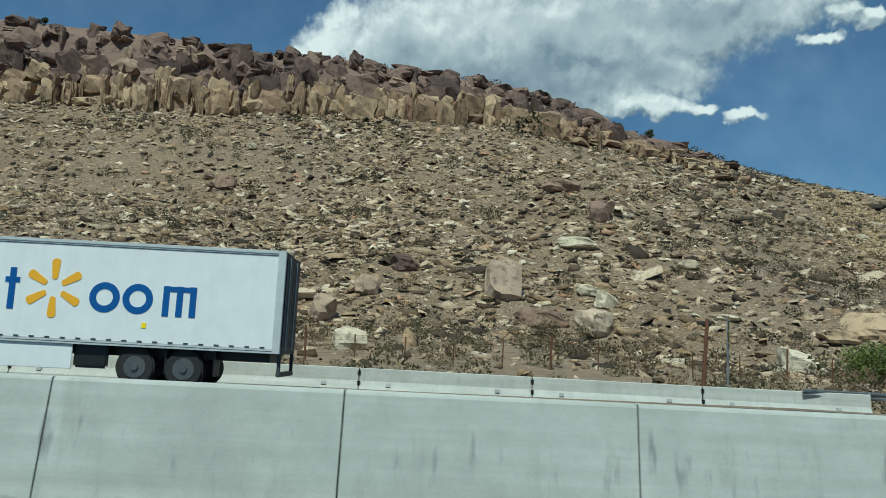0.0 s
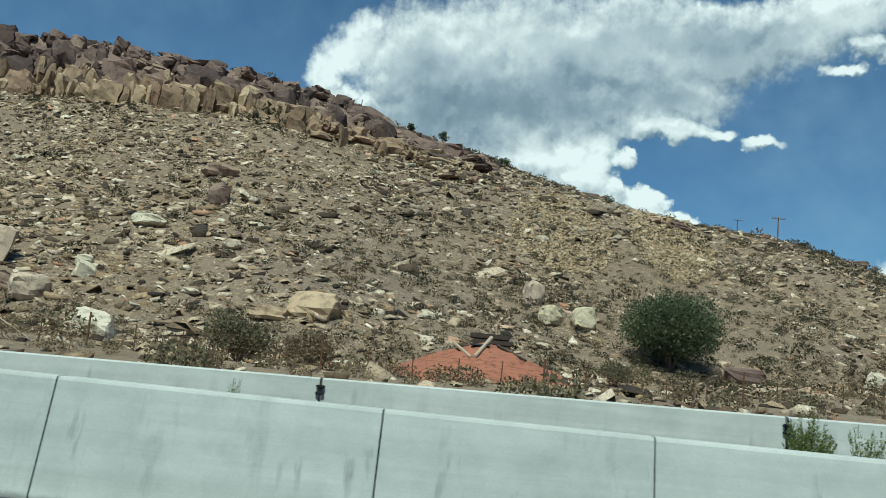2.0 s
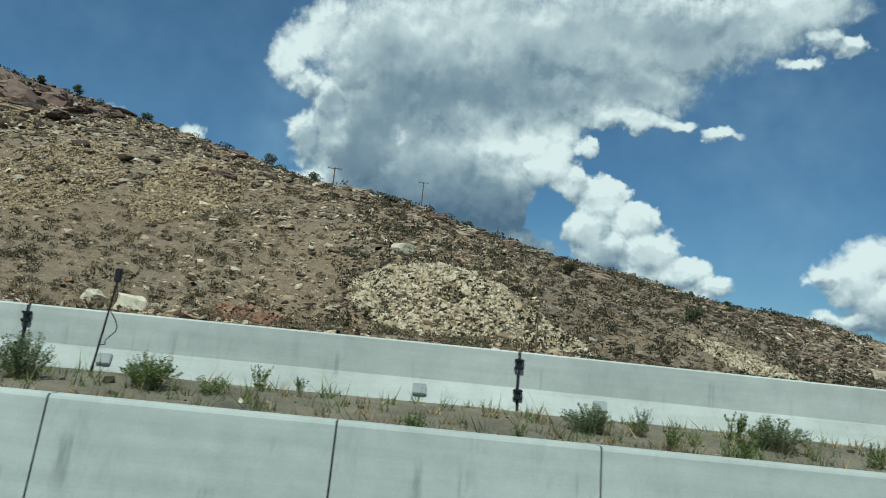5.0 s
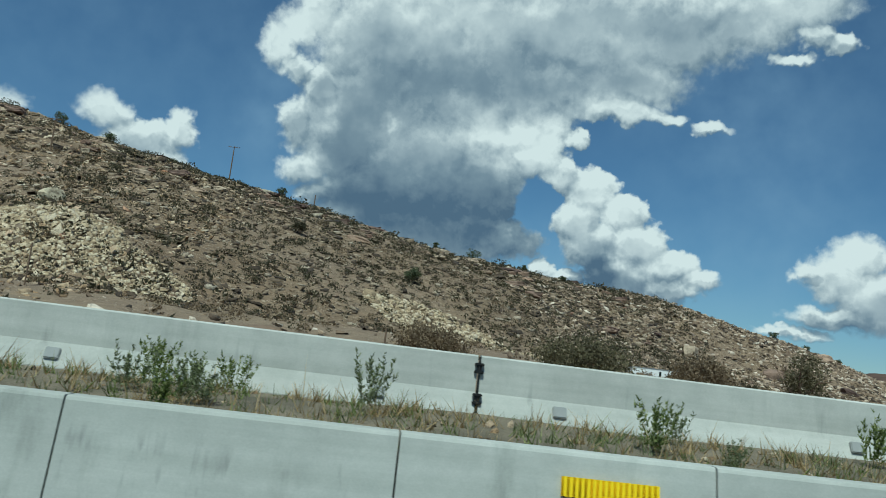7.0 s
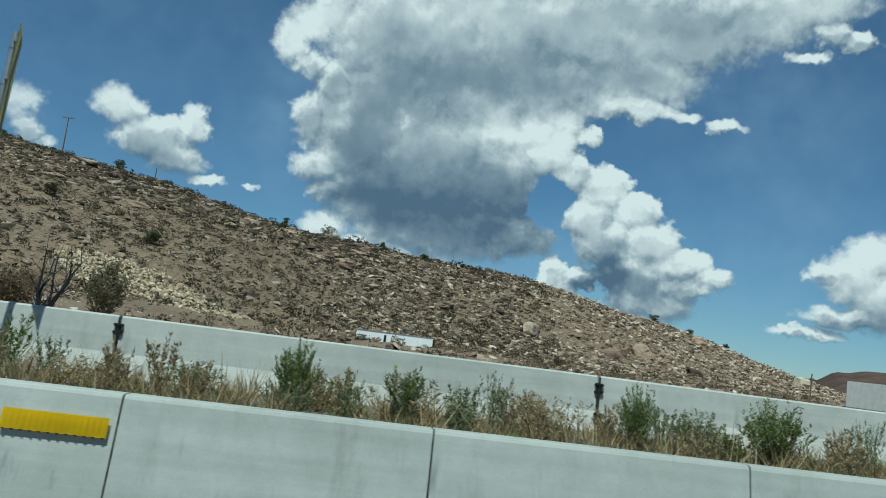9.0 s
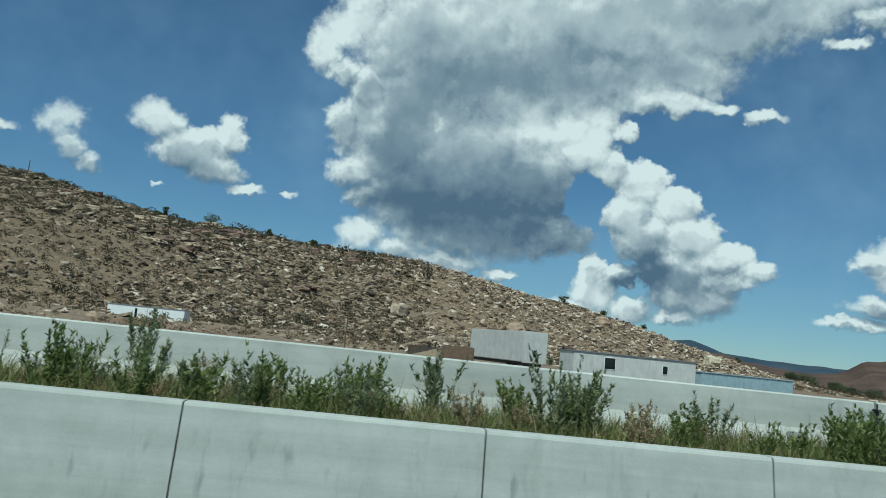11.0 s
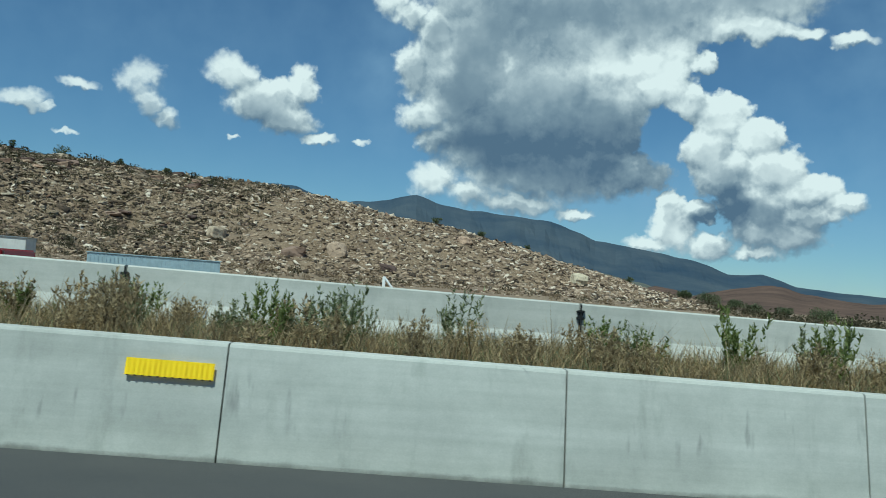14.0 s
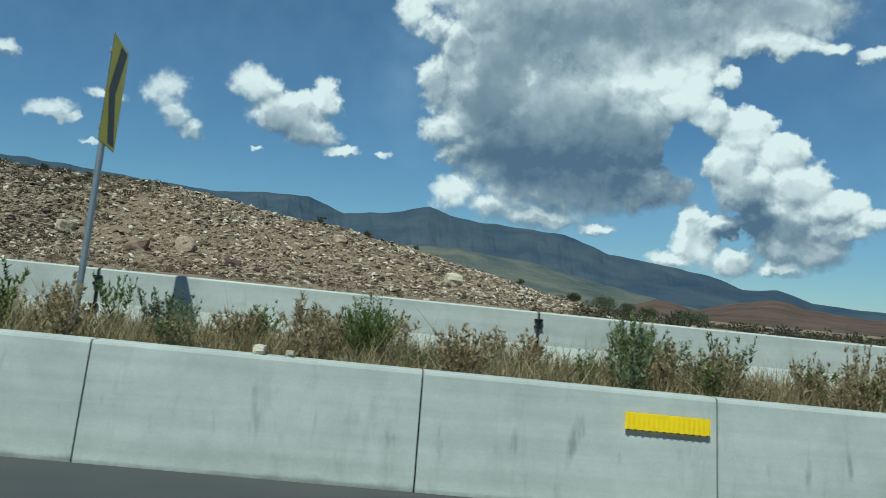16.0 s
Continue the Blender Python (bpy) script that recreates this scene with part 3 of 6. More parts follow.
XS = np.arange(-240, 641, 4.0)
base_near = lambda x: near_z(x) - NEAR_H + 0.04
ribbon("road", XS, [-24, -16, -8, -0.3], [lambda x: 2 * (eye_z(x) - 1.45) - base_near(x) + 0.06, lambda x: 2 * (eye_z(x) - 1.45) - base_near(x), lambda x: eye_z(x) - 1.45, base_near],
       M_ASPHALT, "dark grey asphalt highway lanes beside the cast concrete barrier", "road")
base_far = lambda x: far_z(x) - FAR_H + 0.05
tilt = lambda x: max(0.0, float((eye_z(x) - 1.45 - base_near(x)) / 8.0))
crown = lambda x: float(np.interp(x, [14, 27], [0.55, 0.0]))
ribbon("road_opposite", XS, [3.3, 9, 14.4, 16.5], [base_far] + [lambda x, o=o, c=c: base_far(x) - tilt(x) * (o - 3.3) + crown(x) * c for o, c in ((9, 0.8), (14.4, 1.0), (16.5, 0.97))], M_ASPHALT, "grey asphalt lanes of the opposite carriageway", "road")
ribbon("shoulder_opposite", XS, [16.5, 18.5, 20.5, 22.7], [lambda x, o=o, c=c, u=u: base_far(x) - tilt(x) * (o - 3.3) + crown(x) * c + u for o, c, u in ((16.5, 0.97, 0.0), (18.5, 0.9, 0.02), (20.5, 0.55, 0.06), (22.7, 0.2, 0.05))], M_FLAT, "pale sandy shoulder with dry grass beside the opposite road", "road shoulder", 0.03)
ribbon("median_ground", np.arange(-240, 641, 1.0), [0.3, 0.9, 1.5, 2.1, 2.9], [lambda x: min(near_z(x) - 0.22, base_far(x) + 0.02)] + [lambda x, k=k: min(near_z(x) - 0.22, base_far(x)) * (1 - k) + (base_far(x) + 0.03) * k for k in (0.3, 0.6, 0.85, 1.0)],
       M_VERGE, "bare stony soil of the narrow median between two barriers", "median", 0.06)

# ---- the hillside ----
HX = [-420, -130, -60, -20, 5, 25, 45, 70, 100, 132, 160, 195, 235, 265, 290, 320, 345, 370, 400, 430, 900]
foot_y = smooth_line(HX, [62, 64, 68, 70, 72, 69, 63, 70, 86, 93, 100, 122, 150, 180, 195, 205, 220, 230, 240, 245, 260], 16)
foot_z = smooth_line(HX, [4, 4, 3.6, 3.6, 4.3, 2.1, 1.6, 2.2, 3.6, 4.0, 3.8, 2.4, 1.2, 1.0, 0.5, 0, -0.5, -1, -2, -3, -5], 16)
knee_y = smooth_line(HX, [115, 115, 118, 118, 112, 103, 107, 110, 122, 110, 122, 140, 205, 212, 214, 230, 248, 250, 255, 258, 275], 16)
knee_z = smooth_line(HX, [21, 21, 23.5, 22.8, 22.5, 20, 16.2, 14.2, 17, 15, 11.5, 11.6, 9.4, 7.4, 5.4, 4.0, 3.0, 0.6, -1, -3, -5], 16)
band_y = smooth_line(HX, [148, 148, 149, 150, 152, 155, 150, 145, 150, 165, 170, 190, 225, 232, 240, 255, 262, 268, 270, 272, 290], 16)
band_z = smooth_line(HX, [46, 46, 45.5, 46, 47, 46, 40.5, 35.6, 33.3, 33, 26.3, 24.4, 21, 20.6, 17.8, 14.2, 9.2, 3.7, 0, -3, -5], 16)
crest_y = smooth_line(HX, [156, 156, 157, 158, 161, 172, 184, 190, 205, 219, 228, 240, 250, 258, 266, 275, 284, 289, 290, 292, 310], 12)
crest_z = smooth_line(HX, [68, 67, 62, 59.3, 58.6, 58.4, 55.3, 50.8, 45.6, 40.2, 36.9, 30.0, 28.4, 27.1, 23.2, 18.8, 13.9, 7.6, 0.0, -3.4, -5], 12)


def hill(x, y):
    """Height of the natural ground at a place, vectorised."""
    x, y = np.asarray(x, float), np.asarray(y, float)
    ry = road_y(x) + OUT_OFF + 0.9
    rz = base_far(x) - 0.05 - np.maximum(0.0, (eye_z(x) - 1.45 - base_near(x)) / 8.0) * 19.0
    ys = np.stack([ry - 60, ry, foot_y(x), knee_y(x), band_y(x), crest_y(x), crest_y(x) + 60, crest_y(x) + 900], 0)
    zs = np.stack([rz, rz, foot_z(x), knee_z(x), band_z(x), crest_z(x), crest_z(x) * 0.93 - 1.0, crest_z(x) * 0.4 - 4], 0)
    z = zs[0] * 1.0
    for i in range(7):
        f = np.clip((y - ys[i]) / np.maximum(ys[i + 1] - ys[i], 0.5), 0, 1)
        z = np.where(y > ys[i], zs[i] + (zs[i + 1] - zs[i]) * f, z)
    # the pale nose of rock that the road cut has bared
    return z + 4.6 * np.exp(-(((x - 136) / 11.5) ** 2 + ((y - 102) / 7.0) ** 2))


def lumps(x, y):
    """Uneven relief, in metres, for arrays of places."""
    out = np.empty(len(x))
    for i in range(len(x)):
        out[i] = 0.9 * noise.fractal((x[i] * 0.045, y[i] * 0.045, 1.3), 0.9, 2.1, 5) + 0.25 * noise.noise((x[i] * 0.5, y[i] * 0.5, 7.0))
    return out


def make_terrain():
    xs = np.concatenate([np.arange(-240, -130, 5.0), np.arange(-130, 430, 1.7), np.arange(430, 700, 8.0)])
    rows = []
    fr = np.concatenate([np.linspace(0, 1, 84), 1 + np.array([0.05, 0.12, 0.3, 0.7, 1.4, 2.6])])
    for x in xs:
        y0, y1 = float(road_y(x)) + OUT_OFF + 0.9, float(crest_y(x))
        rows.append(np.stack([np.full(len(fr), x), y0 + (y1 - y0) * fr], 1))
    g = np.concatenate(rows)
    amp = np.clip((g[:, 1] - (road_y(g[:, 0]) + OUT_OFF + 1.0)) / 25.0, 0, 1)
    z = hill(g[:, 0], g[:, 1]) + amp * lumps(g[:, 0], g[:, 1])
    n = len(fr)
    i, j = np.meshgrid(np.arange(len(xs) - 1), np.arange(n - 1), indexing="ij")
    a = (i * n + j).ravel()
    quads = np.stack([a, a + n, a + n + 1, a + 1], 1)
    # bare cap rock shows along the western ridge
    gx, gy = g[quads[:, 0], 0], g[quads[:, 0], 1]
    cap = (gx < 62) & (gx > -135) & (gy > band_y(gx) + (crest_y(gx) - band_y(gx)) * np.clip(0.22 + (gx - 20) * 0.014, 0.22, 0.9)) & (gy < crest_y(gx) + 6)
    ob = new("ground", mesh_from("ground", np.column_stack([g, z]), quads, [M_SOIL, M_CAP, M_FLAT], cap.astype(np.int32) + 2 * (gy < foot_y(gx) - 6 + 4 * np.sin(gx * 0.21)), smooth=True))
    tagged(ob, "steep stony desert hillside of tan soil and rubble", "hillside", kind="structure")


make_terrain()


def ground_z(x, y):
    amp = min(max((y - (float(road_y(x)) + OUT_OFF + 1.0)) / 25.0, 0), 1)
    return float(hill(x, y)) + amp * (0.9 * noise.fractal((x * 0.045, y * 0.045, 1.3), 0.9, 2.1, 5) + 0.25 * noise.noise((x * 0.5, y * 0.5, 7.0)))


def make_plain():
    bm = bmesh.new()
    bmesh.ops.create_grid(bm, x_segments=60, y_segments=60, size=4800)
    for v in bm.verts:
        v.co.z = -9.0 + (2.0 * noise.noise((v.co.x * 0.002, v.co.y * 0.002, 5)))
    ob = part("ground_plain", bm, M_SOIL)
    tagged(ob, "flat dry desert plain reaching the horizon", "ground", kind="structure")


make_plain()

# ---- near barrier: cast in place, cut joints ----
SEEN_JOINTS = [-3.52, -0.75, 2.07, 9.8, 12.74, 15.4, 23.55, 26.39, 28.94, 37.18, 40.04, 42.96, 48.32, 51.5, 54.08, 62.09, 65.01, 68.03, 75.79, 78.49, 81.01, 87.0, 89.59, 92.26,
               100.55, 103.18, 106.09, 114.47, 116.93, 124.92, 127.37, 129.68, 188.1, 190.49, 193.17, 198.62, 201.22, 203.73, 211.55, 214.15, 221.94, 224.61, 227.55,
               279.11, 281.85, 284.56, 300.68, 303.93, 307.46, 313.0, 316.46, 321.89, 325.39, 328.66, 334.38, 337.77, 340.91, 346.28, 349.23, 354.88, 358.13, 361.28, 364.43, 367.58, 370.73, 373.88, 377.03, 380.22, 383.16, 440.0]


def joint_places():
    out = [-3.52 - 2.77 * k for k in range(26, 0, -1)]
    for a, b in zip(SEEN_JOINTS, SEEN_JOINTS[1:]):
        n = max(1, round((b - a) / 2.8))
        out += [a + (b - a) * k / n for k in range(n)]
    return out + [440.0]


NEAR_PROFILE = [(-0.235, -NEAR_H - 0.1), (-0.225, -NEAR_H + 0.06), (-0.125, -NEAR_H + 0.60), (-0.028, -0.035), (-0.012, -0.008), (0.012, 0.0), (0.198, 0.0), (0.222, -0.008), (0.238, -0.035), (0.40, -NEAR_H - 0.1)]
FAR_PROFILE = [(-0.19, -FAR_H - 0.1), (-0.19, -FAR_H + 0.075), (-0.045, -FAR_H + 0.36), (-0.012, -0.02), (0.012, 0.0), (0.138, 0.0), (0.162, -0.02), (0.195, -FAR_H + 0.36), (0.34, -FAR_H + 0.075), (0.34, -FAR_H - 0.1)]


def loft(name, x0, x1, profile, off, zf, mat, parent, cap=True):
    """A barrier length between two stations, with the cross-section given as (offset, height from the top)."""
    verts = []
    for x in (x0, x1):
        for o, h in profile:
            p = beside(x, off + o)
            verts.append((p.x, p.y, float(zf(x)) + h))
    n = len(profile)
    me = bpy.data.meshes.new(name)
    faces = [(i, i + 1, n + i + 1, n + i) for i in range(n - 1)] + [tuple(range(n))[::-1], tuple(range(n, 2 * n))]
    me.from_pydata(verts, [], faces)
    me.materials.append(mat)
    ob = new(name, me)
    ob.parent = parent
    return ob


near_barrier = thing("median_barrier", "long cast concrete median barrier with saw-cut joints and stains", "barrier", kind="structure")
JOINTS = joint_places()
for a, b in zip(JOINTS, JOINTS[1:]):
    loft("panel", a + 0.009, b - 0.009, NEAR_PROFILE, 0.0, near_z, M_NEAR, near_barrier)


# ---- far barrier: precast units joined by black pins ----
def make_link():
    t = new("joint_pin")
    part("rod", rod((0, -0.05, -0.02), (0, -0.10, -0.66), 0.011, seg=8), M_BLACKIRON, t)
    for z, y in ((-0.15, -0.045), (-0.52, -0.13)):
        bm = bmesh.new()
        box_into(bm, -0.058, 0.058, y - 0.03, y + 0.06, z - 0.075, z - 0.035, 0.01)
        box_into(bm, -0.058, 0.058, y - 0.03, y + 0.06, z + 0.02, z + 0.055, 0.01)
        box_into(bm, -0.03, 0.03, y - 0.01, y + 0.06, z - 0.05, z + 0.03)
        part("loop", bm, M_BLACKIRON, t)
    return t


def make_unit(x0, x1, off, zf, group, label):
    u = thing("precast_barrier", label, "barrier", group)
    loft("body", x0 + 0.02, x1 - 0.02, FAR_PROFILE, off, zf, M_FAR, u)
    for f in (0.17, 0.80):
        x = x0 + (x1 - x0) * f
        p = beside(x, off - 0.125, float(zf(x)) - FAR_H + 0.23)
        q = part("anchor_pocket", box(-0.085, 0.085, -0.03, 0.06, -0.07, 0.07, 0.01), M_POCKET, u, "grey weathered steel anchor pocket")
        q.matrix_world = Matrix.Translation(p) @ pose(0, 0, 0, -24, 0, math.degrees(heading(x)))
    return u


FAR_LAB = "pale grey precast concrete barrier unit beside weedy median"
SEEN_PINS = [50.5, 62.75, 68.87, 75.0, 81.05, 87.17, 93.24, 99.03, 105.11, 111.18, 117.27, 129.39, 190.13, 196.32, 202.4, 208.61, 214.65, 220.86, 226.88, 276.19, 301.1, 307.13, 319.75, 325.73,
             344.39, 350.29, 375.49, 381.38]


def pin_places():
    out = [50.5 - 6.1 * k for k in range(12, 0, -1)]
    for a, b in zip(SEEN_PINS, SEEN_PINS[1:]):
        n = max(1, round((b - a) / 6.1))
        out += [a + (b - a) * k / n for k in range(n)]
    return out + [381.38 + 6.0 * k for k in range(14)]


link = tagged(make_link(), "black iron connecting pin and loops between barrier units", "connecting pin", "barrier pins")
PINS = [station(x, FAR_OFF) for x in pin_places()]
for i, (x, x2) in enumerate(zip(PINS, PINS[1:])):
    make_unit(x, x2, FAR_OFF, far_z, "precast median units", FAR_LAB)
    m = Matrix.Translation(beside(x, FAR_OFF, float(far_z(x)))) @ pose(0, 0, 0, 0, 0, math.degrees(heading(x)))
    if i == 0:
        link.matrix_world = m
    else:
        copy_thing(link, m)

# ---- outer barrier with a steel guardrail end ----
out_z = lambda x: np.interp(x, [-420, -60, 0, 12, 40], [1.45, 1.2, 1.06, 0.96, 0.9])
x = 16.1 - 6.1 * 18
while x < 16.0:
    make_unit(x, x + 6.1, OUT_OFF, out_z, "precast shoulder units", "pale grey precast concrete barrier unit on the far shoulder")
    copy_thing(link, Matrix.Translation(beside(x, OUT_OFF, float(out_z(x)))))
    x += 6.1


def make_guardrail():
    g = thing("guardrail", "weathered galvanised steel guardrail on dark posts at the barrier end", "guardrail")
    z0 = 1.06
    bm = bmesh.new()
    prof = [(-0.03, 0.0), (-0.085, 0.04), (-0.085, 0.10), (-0.02, 0.155), (-0.085, 0.21), (-0.085, 0.27), (-0.03, 0.31)]
    xs = [13.6, 14.6, 16.1, 19.1, 22.1, 24.7]
    prev = None
    for i, xx in enumerate(xs):
        p = beside(xx, OUT_OFF + 0.1 - (0.12 if i == 0 else 0))
        ring = [bm.verts.new((p.x, p.y + o, z0 - 0.31 + h - 0.05 * i / 5)) for o, h in prof]
        if prev:
            for k in range(len(ring) - 1):
                bm.faces.new((prev[k], prev[k + 1], ring[k + 1], ring[k]))
        prev = ring
    bmesh.ops.solidify(bm, geom=list(bm.faces), thickness=0.006)
    part("rail", bm, M_GALV, g, "weathered galvanised corrugated rail")
    for xx in np.arange(15.8, 25.0, 1.26):
        p = beside(float(xx), OUT_OFF + 0.2)
        part("post", box(p.x - 0.05, p.x + 0.05, p.y - 0.05, p.y + 0.08, -0.3, z0 + 0.02, 0.008), M_WOOD, g)
    p = beside(24.8, OUT_OFF + 0.1)
    part("end_terminal", box(p.x - 0.05, p.x + 0.2, p.y - 0.2, p.y + 0.1, 0.62, 1.06, 0.03), M_DARKGREY, g)


make_guardrail()

# ---- loose rock on the hillside ----
CUBE = np.array([(x, y, z) for x in (-0.5, 0.5) for y in (-0.5, 0.5) for z in (-0.5, 0.5)])
CUBE_Q = np.array([(0, 1, 3, 2), (4, 6, 7, 5), (0, 4, 5, 1), (2, 3, 7, 6), (1, 5, 7, 3)])  # bedded in the ground, so no underside


def turns(n, rng, tip=0.5):
    """n random turns: mostly along the bedding, tipped by up to about tip radians."""
    a, b, c = rng.normal(0, 0.7, n), rng.normal(0, tip, n), rng.normal(0, tip, n)
    ca, sa, cb, sb, cc, sc = np.cos(a), np.sin(a), np.cos(b), np.sin(b), np.cos(c), np.sin(c)
    o, z = np.ones(n), np.zeros(n)
    rz = np.stack([np.stack([ca, -sa, z], -1), np.stack([sa, ca, z], -1), np.stack([z, z, o], -1)], -2)
    rx = np.stack([np.stack([o, z, z], -1), np.stack([z, cb, -sb], -1), np.stack([z, sb, cb], -1)], -2)
    ry = np.stack([np.stack([cc, z, sc], -1), np.stack([z, o, z], -1), np.stack([-sc, z, cc], -1)], -2)
    return rz @ rx @ ry


def lump_field(xs, ys):
    """Relief at many places, read from a coarse grid for speed."""
    gx, gy = np.arange(-250, 720, 1.5), np.arange(20, 380, 1.5)
    if "lumps" not in MESHES:
        g = np.empty((len(gx), len(gy)))
        for i, x in enumerate(gx):
            for j, y in enumerate(gy):
                g[i, j] = 0.9 * noise.fractal((x * 0.045, y * 0.045, 1.3), 0.9, 2.1, 5) + 0.25 * noise.noise((x * 0.5, y * 0.5, 7.0))
        MESHES["lumps"] = g
    g = MESHES["lumps"]
    fx, fy = np.clip((xs - gx[0]) / 1.5, 0, len(gx) - 2.001), np.clip((ys - gy[0]) / 1.5, 0, len(gy) - 2.001)
    i, j = fx.astype(int), fy.astype(int)
    u, v = fx - i, fy - j
    return g[i, j] * (1 - u) * (1 - v) + g[i + 1, j] * u * (1 - v) + g[i, j + 1] * (1 - u) * v + g[i + 1, j + 1] * u * v


def ground_many(xs, ys):
    amp = np.clip((ys - (road_y(xs) + OUT_OFF + 1.0)) / 25.0, 0, 1)
    return hill(xs, ys) + amp * lump_field(xs, ys)


def patches(xs, ys, scale, seed):
    return np.array([noise.noise((x * scale, y * scale, seed)) for x, y in zip(xs, ys)])


def rubble(name, n, x0, x1, f0, f1, size, mat, label, seed, flat=0.55, tip=0.35, keep=None, spread=0.55):
    """Angular stones over part of the slope; f runs from the foot (0) to the crest (1)."""
    rng = np.random.default_rng(seed)
    xs, f = rng.uniform(x0, x1, n), rng.uniform(f0, f1, n)
    ys = foot_y(xs) + (crest_y(xs) - foot_y(xs)) * f
    ok = (ys > road_y(xs) + OUT_OFF + 3.0) & (((xs - 56.2) / 7.0) ** 2 + ((ys - 58.0) / 12.5) ** 2 > 1)
    if keep is not None:
        ok &= keep(xs, f, ys, rng)
    xs, ys, f = xs[ok], ys[ok], f[ok]
    n = len(xs)
    s = np.minimum(size * np.exp(rng.normal(0, spread, n)), size * 3.6)
    dims = np.stack([s * rng.uniform(0.9, 1.9, n), s * rng.uniform(0.6, 1.1, n), s * flat * rng.uniform(0.5, 1.2, n)], -1)
    v = CUBE[None] * dims[:, None] * (1 + rng.uniform(-0.38, 0.18, (n, 8, 1))) + rng.uniform(-0.12, 0.12, (n, 8, 3)) * dims[:, None]
    v = np.einsum("nij,nkj->nki", turns(n, rng, tip), v)
    a = np.arctan(hill(xs, ys + 1) - hill(xs, ys - 1)) * 0.5 * rng.uniform(0.0, 1.0, n)  # partly bedded into the slope
    v = np.stack([v[..., 0], v[..., 1] * np.cos(a)[:, None] - v[..., 2] * np.sin(a)[:, None], v[..., 1] * np.sin(a)[:, None] + v[..., 2] * np.cos(a)[:, None]], -1)
    v += np.stack([xs, ys, ground_many(xs, ys) + dims[:, 2] * 0.22], -1)[:, None]
    q = (CUBE_Q[None] + 8 * np.arange(n)[:, None, None]).reshape(-1, 4)
    ob = new(name, mesh_from(name, v.reshape(-1, 3), q, mat))
    return tagged(ob, label, "rubble", kind="stuff")


def bare(xs, f, ys, rng):
    """Leaves open soil where the slope is smooth."""
    p = patches(xs, ys, 0.05, 11.0)
    soil = np.exp(-(((xs - 72) / 30) ** 2 + ((f - 0.22) / 0.24) ** 2))
    return rng.uniform(0, 1, len(xs)) < np.clip(0.75 + p * 0.9 - soil * 0.75, 0.10, 1)


EAST = [(0.0, (0.032, 0.023, 0.016)), (0.28, (0.15, 0.105, 0.07)), (0.56, (0.31, 0.226, 0.152)), (0.80, (0.46, 0.36, 0.26)), (0.93, (0.66, 0.58, 0.47)), (1.0, (0.20, 0.115, 0.075))]
DUSK = [(0.0, (0.040, 0.029, 0.020)), (0.32, (0.106, 0.075, 0.049)), (0.62, (0.211, 0.157, 0.104)), (0.88, (0.334, 0.264, 0.185)), (1.0, (0.422, 0.361, 0.273))]
M_EAST = make_stone("waste_rock", EAST, None, 2.4)
M_DUSK = make_stone("ledge_rock", DUSK, None, 2.4)
rubble("rubble_west", 50000, -95, 66, -0.12, 0.92, 0.27, M_RUBBLE, "tan and pale grey angular talus stones on the slope", 1, 0.42, 0.35, keep=bare, spread=0.72)
rubble("cobble_west", 22000, -90, 110, -0.15, 0.92, 0.18, M_RUBBLE, "small tan broken stones on dry soil", 2, 0.5, keep=bare)
rubble("rubble_middle", 24000, 58, 150, -0.1, 1.0, 0.26, M_RUBBLE, "tan and grey stones scattered on the middle slope", 3, 0.42, 0.35, keep=bare, spread=0.7)
rubble("rubble_ridge", 7500, 40, 260, 0.45, 1.04, 0.56, M_DUSK, "dark brown weathered stones below the ridge", 4, 0.42, 0.22)
rubble("rubble_saddle", 20000, 120, 262, -0.05, 1.0, 0.30, M_DUSK, "brown and grey stones on the lower ridge", 5, 0.42, 0.3, spread=0.7)
rubble("rubble_east", 25000, 212, 400, -0.06, 1.03, 0.35, M_EAST, "pale pinkish tan broken waste rock heaped on the slope", 6, 0.42, 0.35, spread=0.8)
rubble("foot_rubble", 6000, -110, 150, -0.75, 0.0, 0.30, M_RUBBLE, "small stones on the flat ground before the hill", 8)
rubble("flat_rubble", 3500, 120, 420, -1.0, 0.0, 0.30, M_EAST, "small stones on the flat ground before the ridge", 9)
rubble("flat_slabs", 620, -90, 60, -0.05, 0.4, 0.85, M_RUBBLE, "large flat tan slabs among the talus", 7, 0.38, 0.2, spread=0.4)


def fan(name, cx, cy, rx, ry, n, size, mat, label, seed, lean=0.0):
    """A patch of like stones about a place."""
    rng = np.random.default_rng(seed)
    a, r = rng.uniform(0, 2 * np.pi, n), np.sqrt(rng.uniform(0, 1, n))
    ys = cy + np.sin(a) * r * ry
    xs = cx + np.cos(a) * r * rx + lean * (ys - cy)
    s = size * np.exp(rng.normal(0, 0.35, n))
    dims = np.stack([s * 1.2, s, s * 0.7], -1)
    v = CUBE[None] * dims[:, None] * (1 + rng.uniform(-0.35, 0.15, (n, 8, 1)))
    v = np.einsum("nij,nkj->nki", turns(n, rng, 0.6), v)
    v += np.stack([xs, ys, ground_many(xs, ys) + dims[:, 2] * 0.3], -1)[:, None]
    q = (CUBE_Q[None] + 8 * np.arange(n)[:, None, None]).reshape(-1, 4)
    ob = new(name, mesh_from(name, v.reshape(-1, 3), q, mat))
    tagged(ob, label, "stones", kind="stuff")


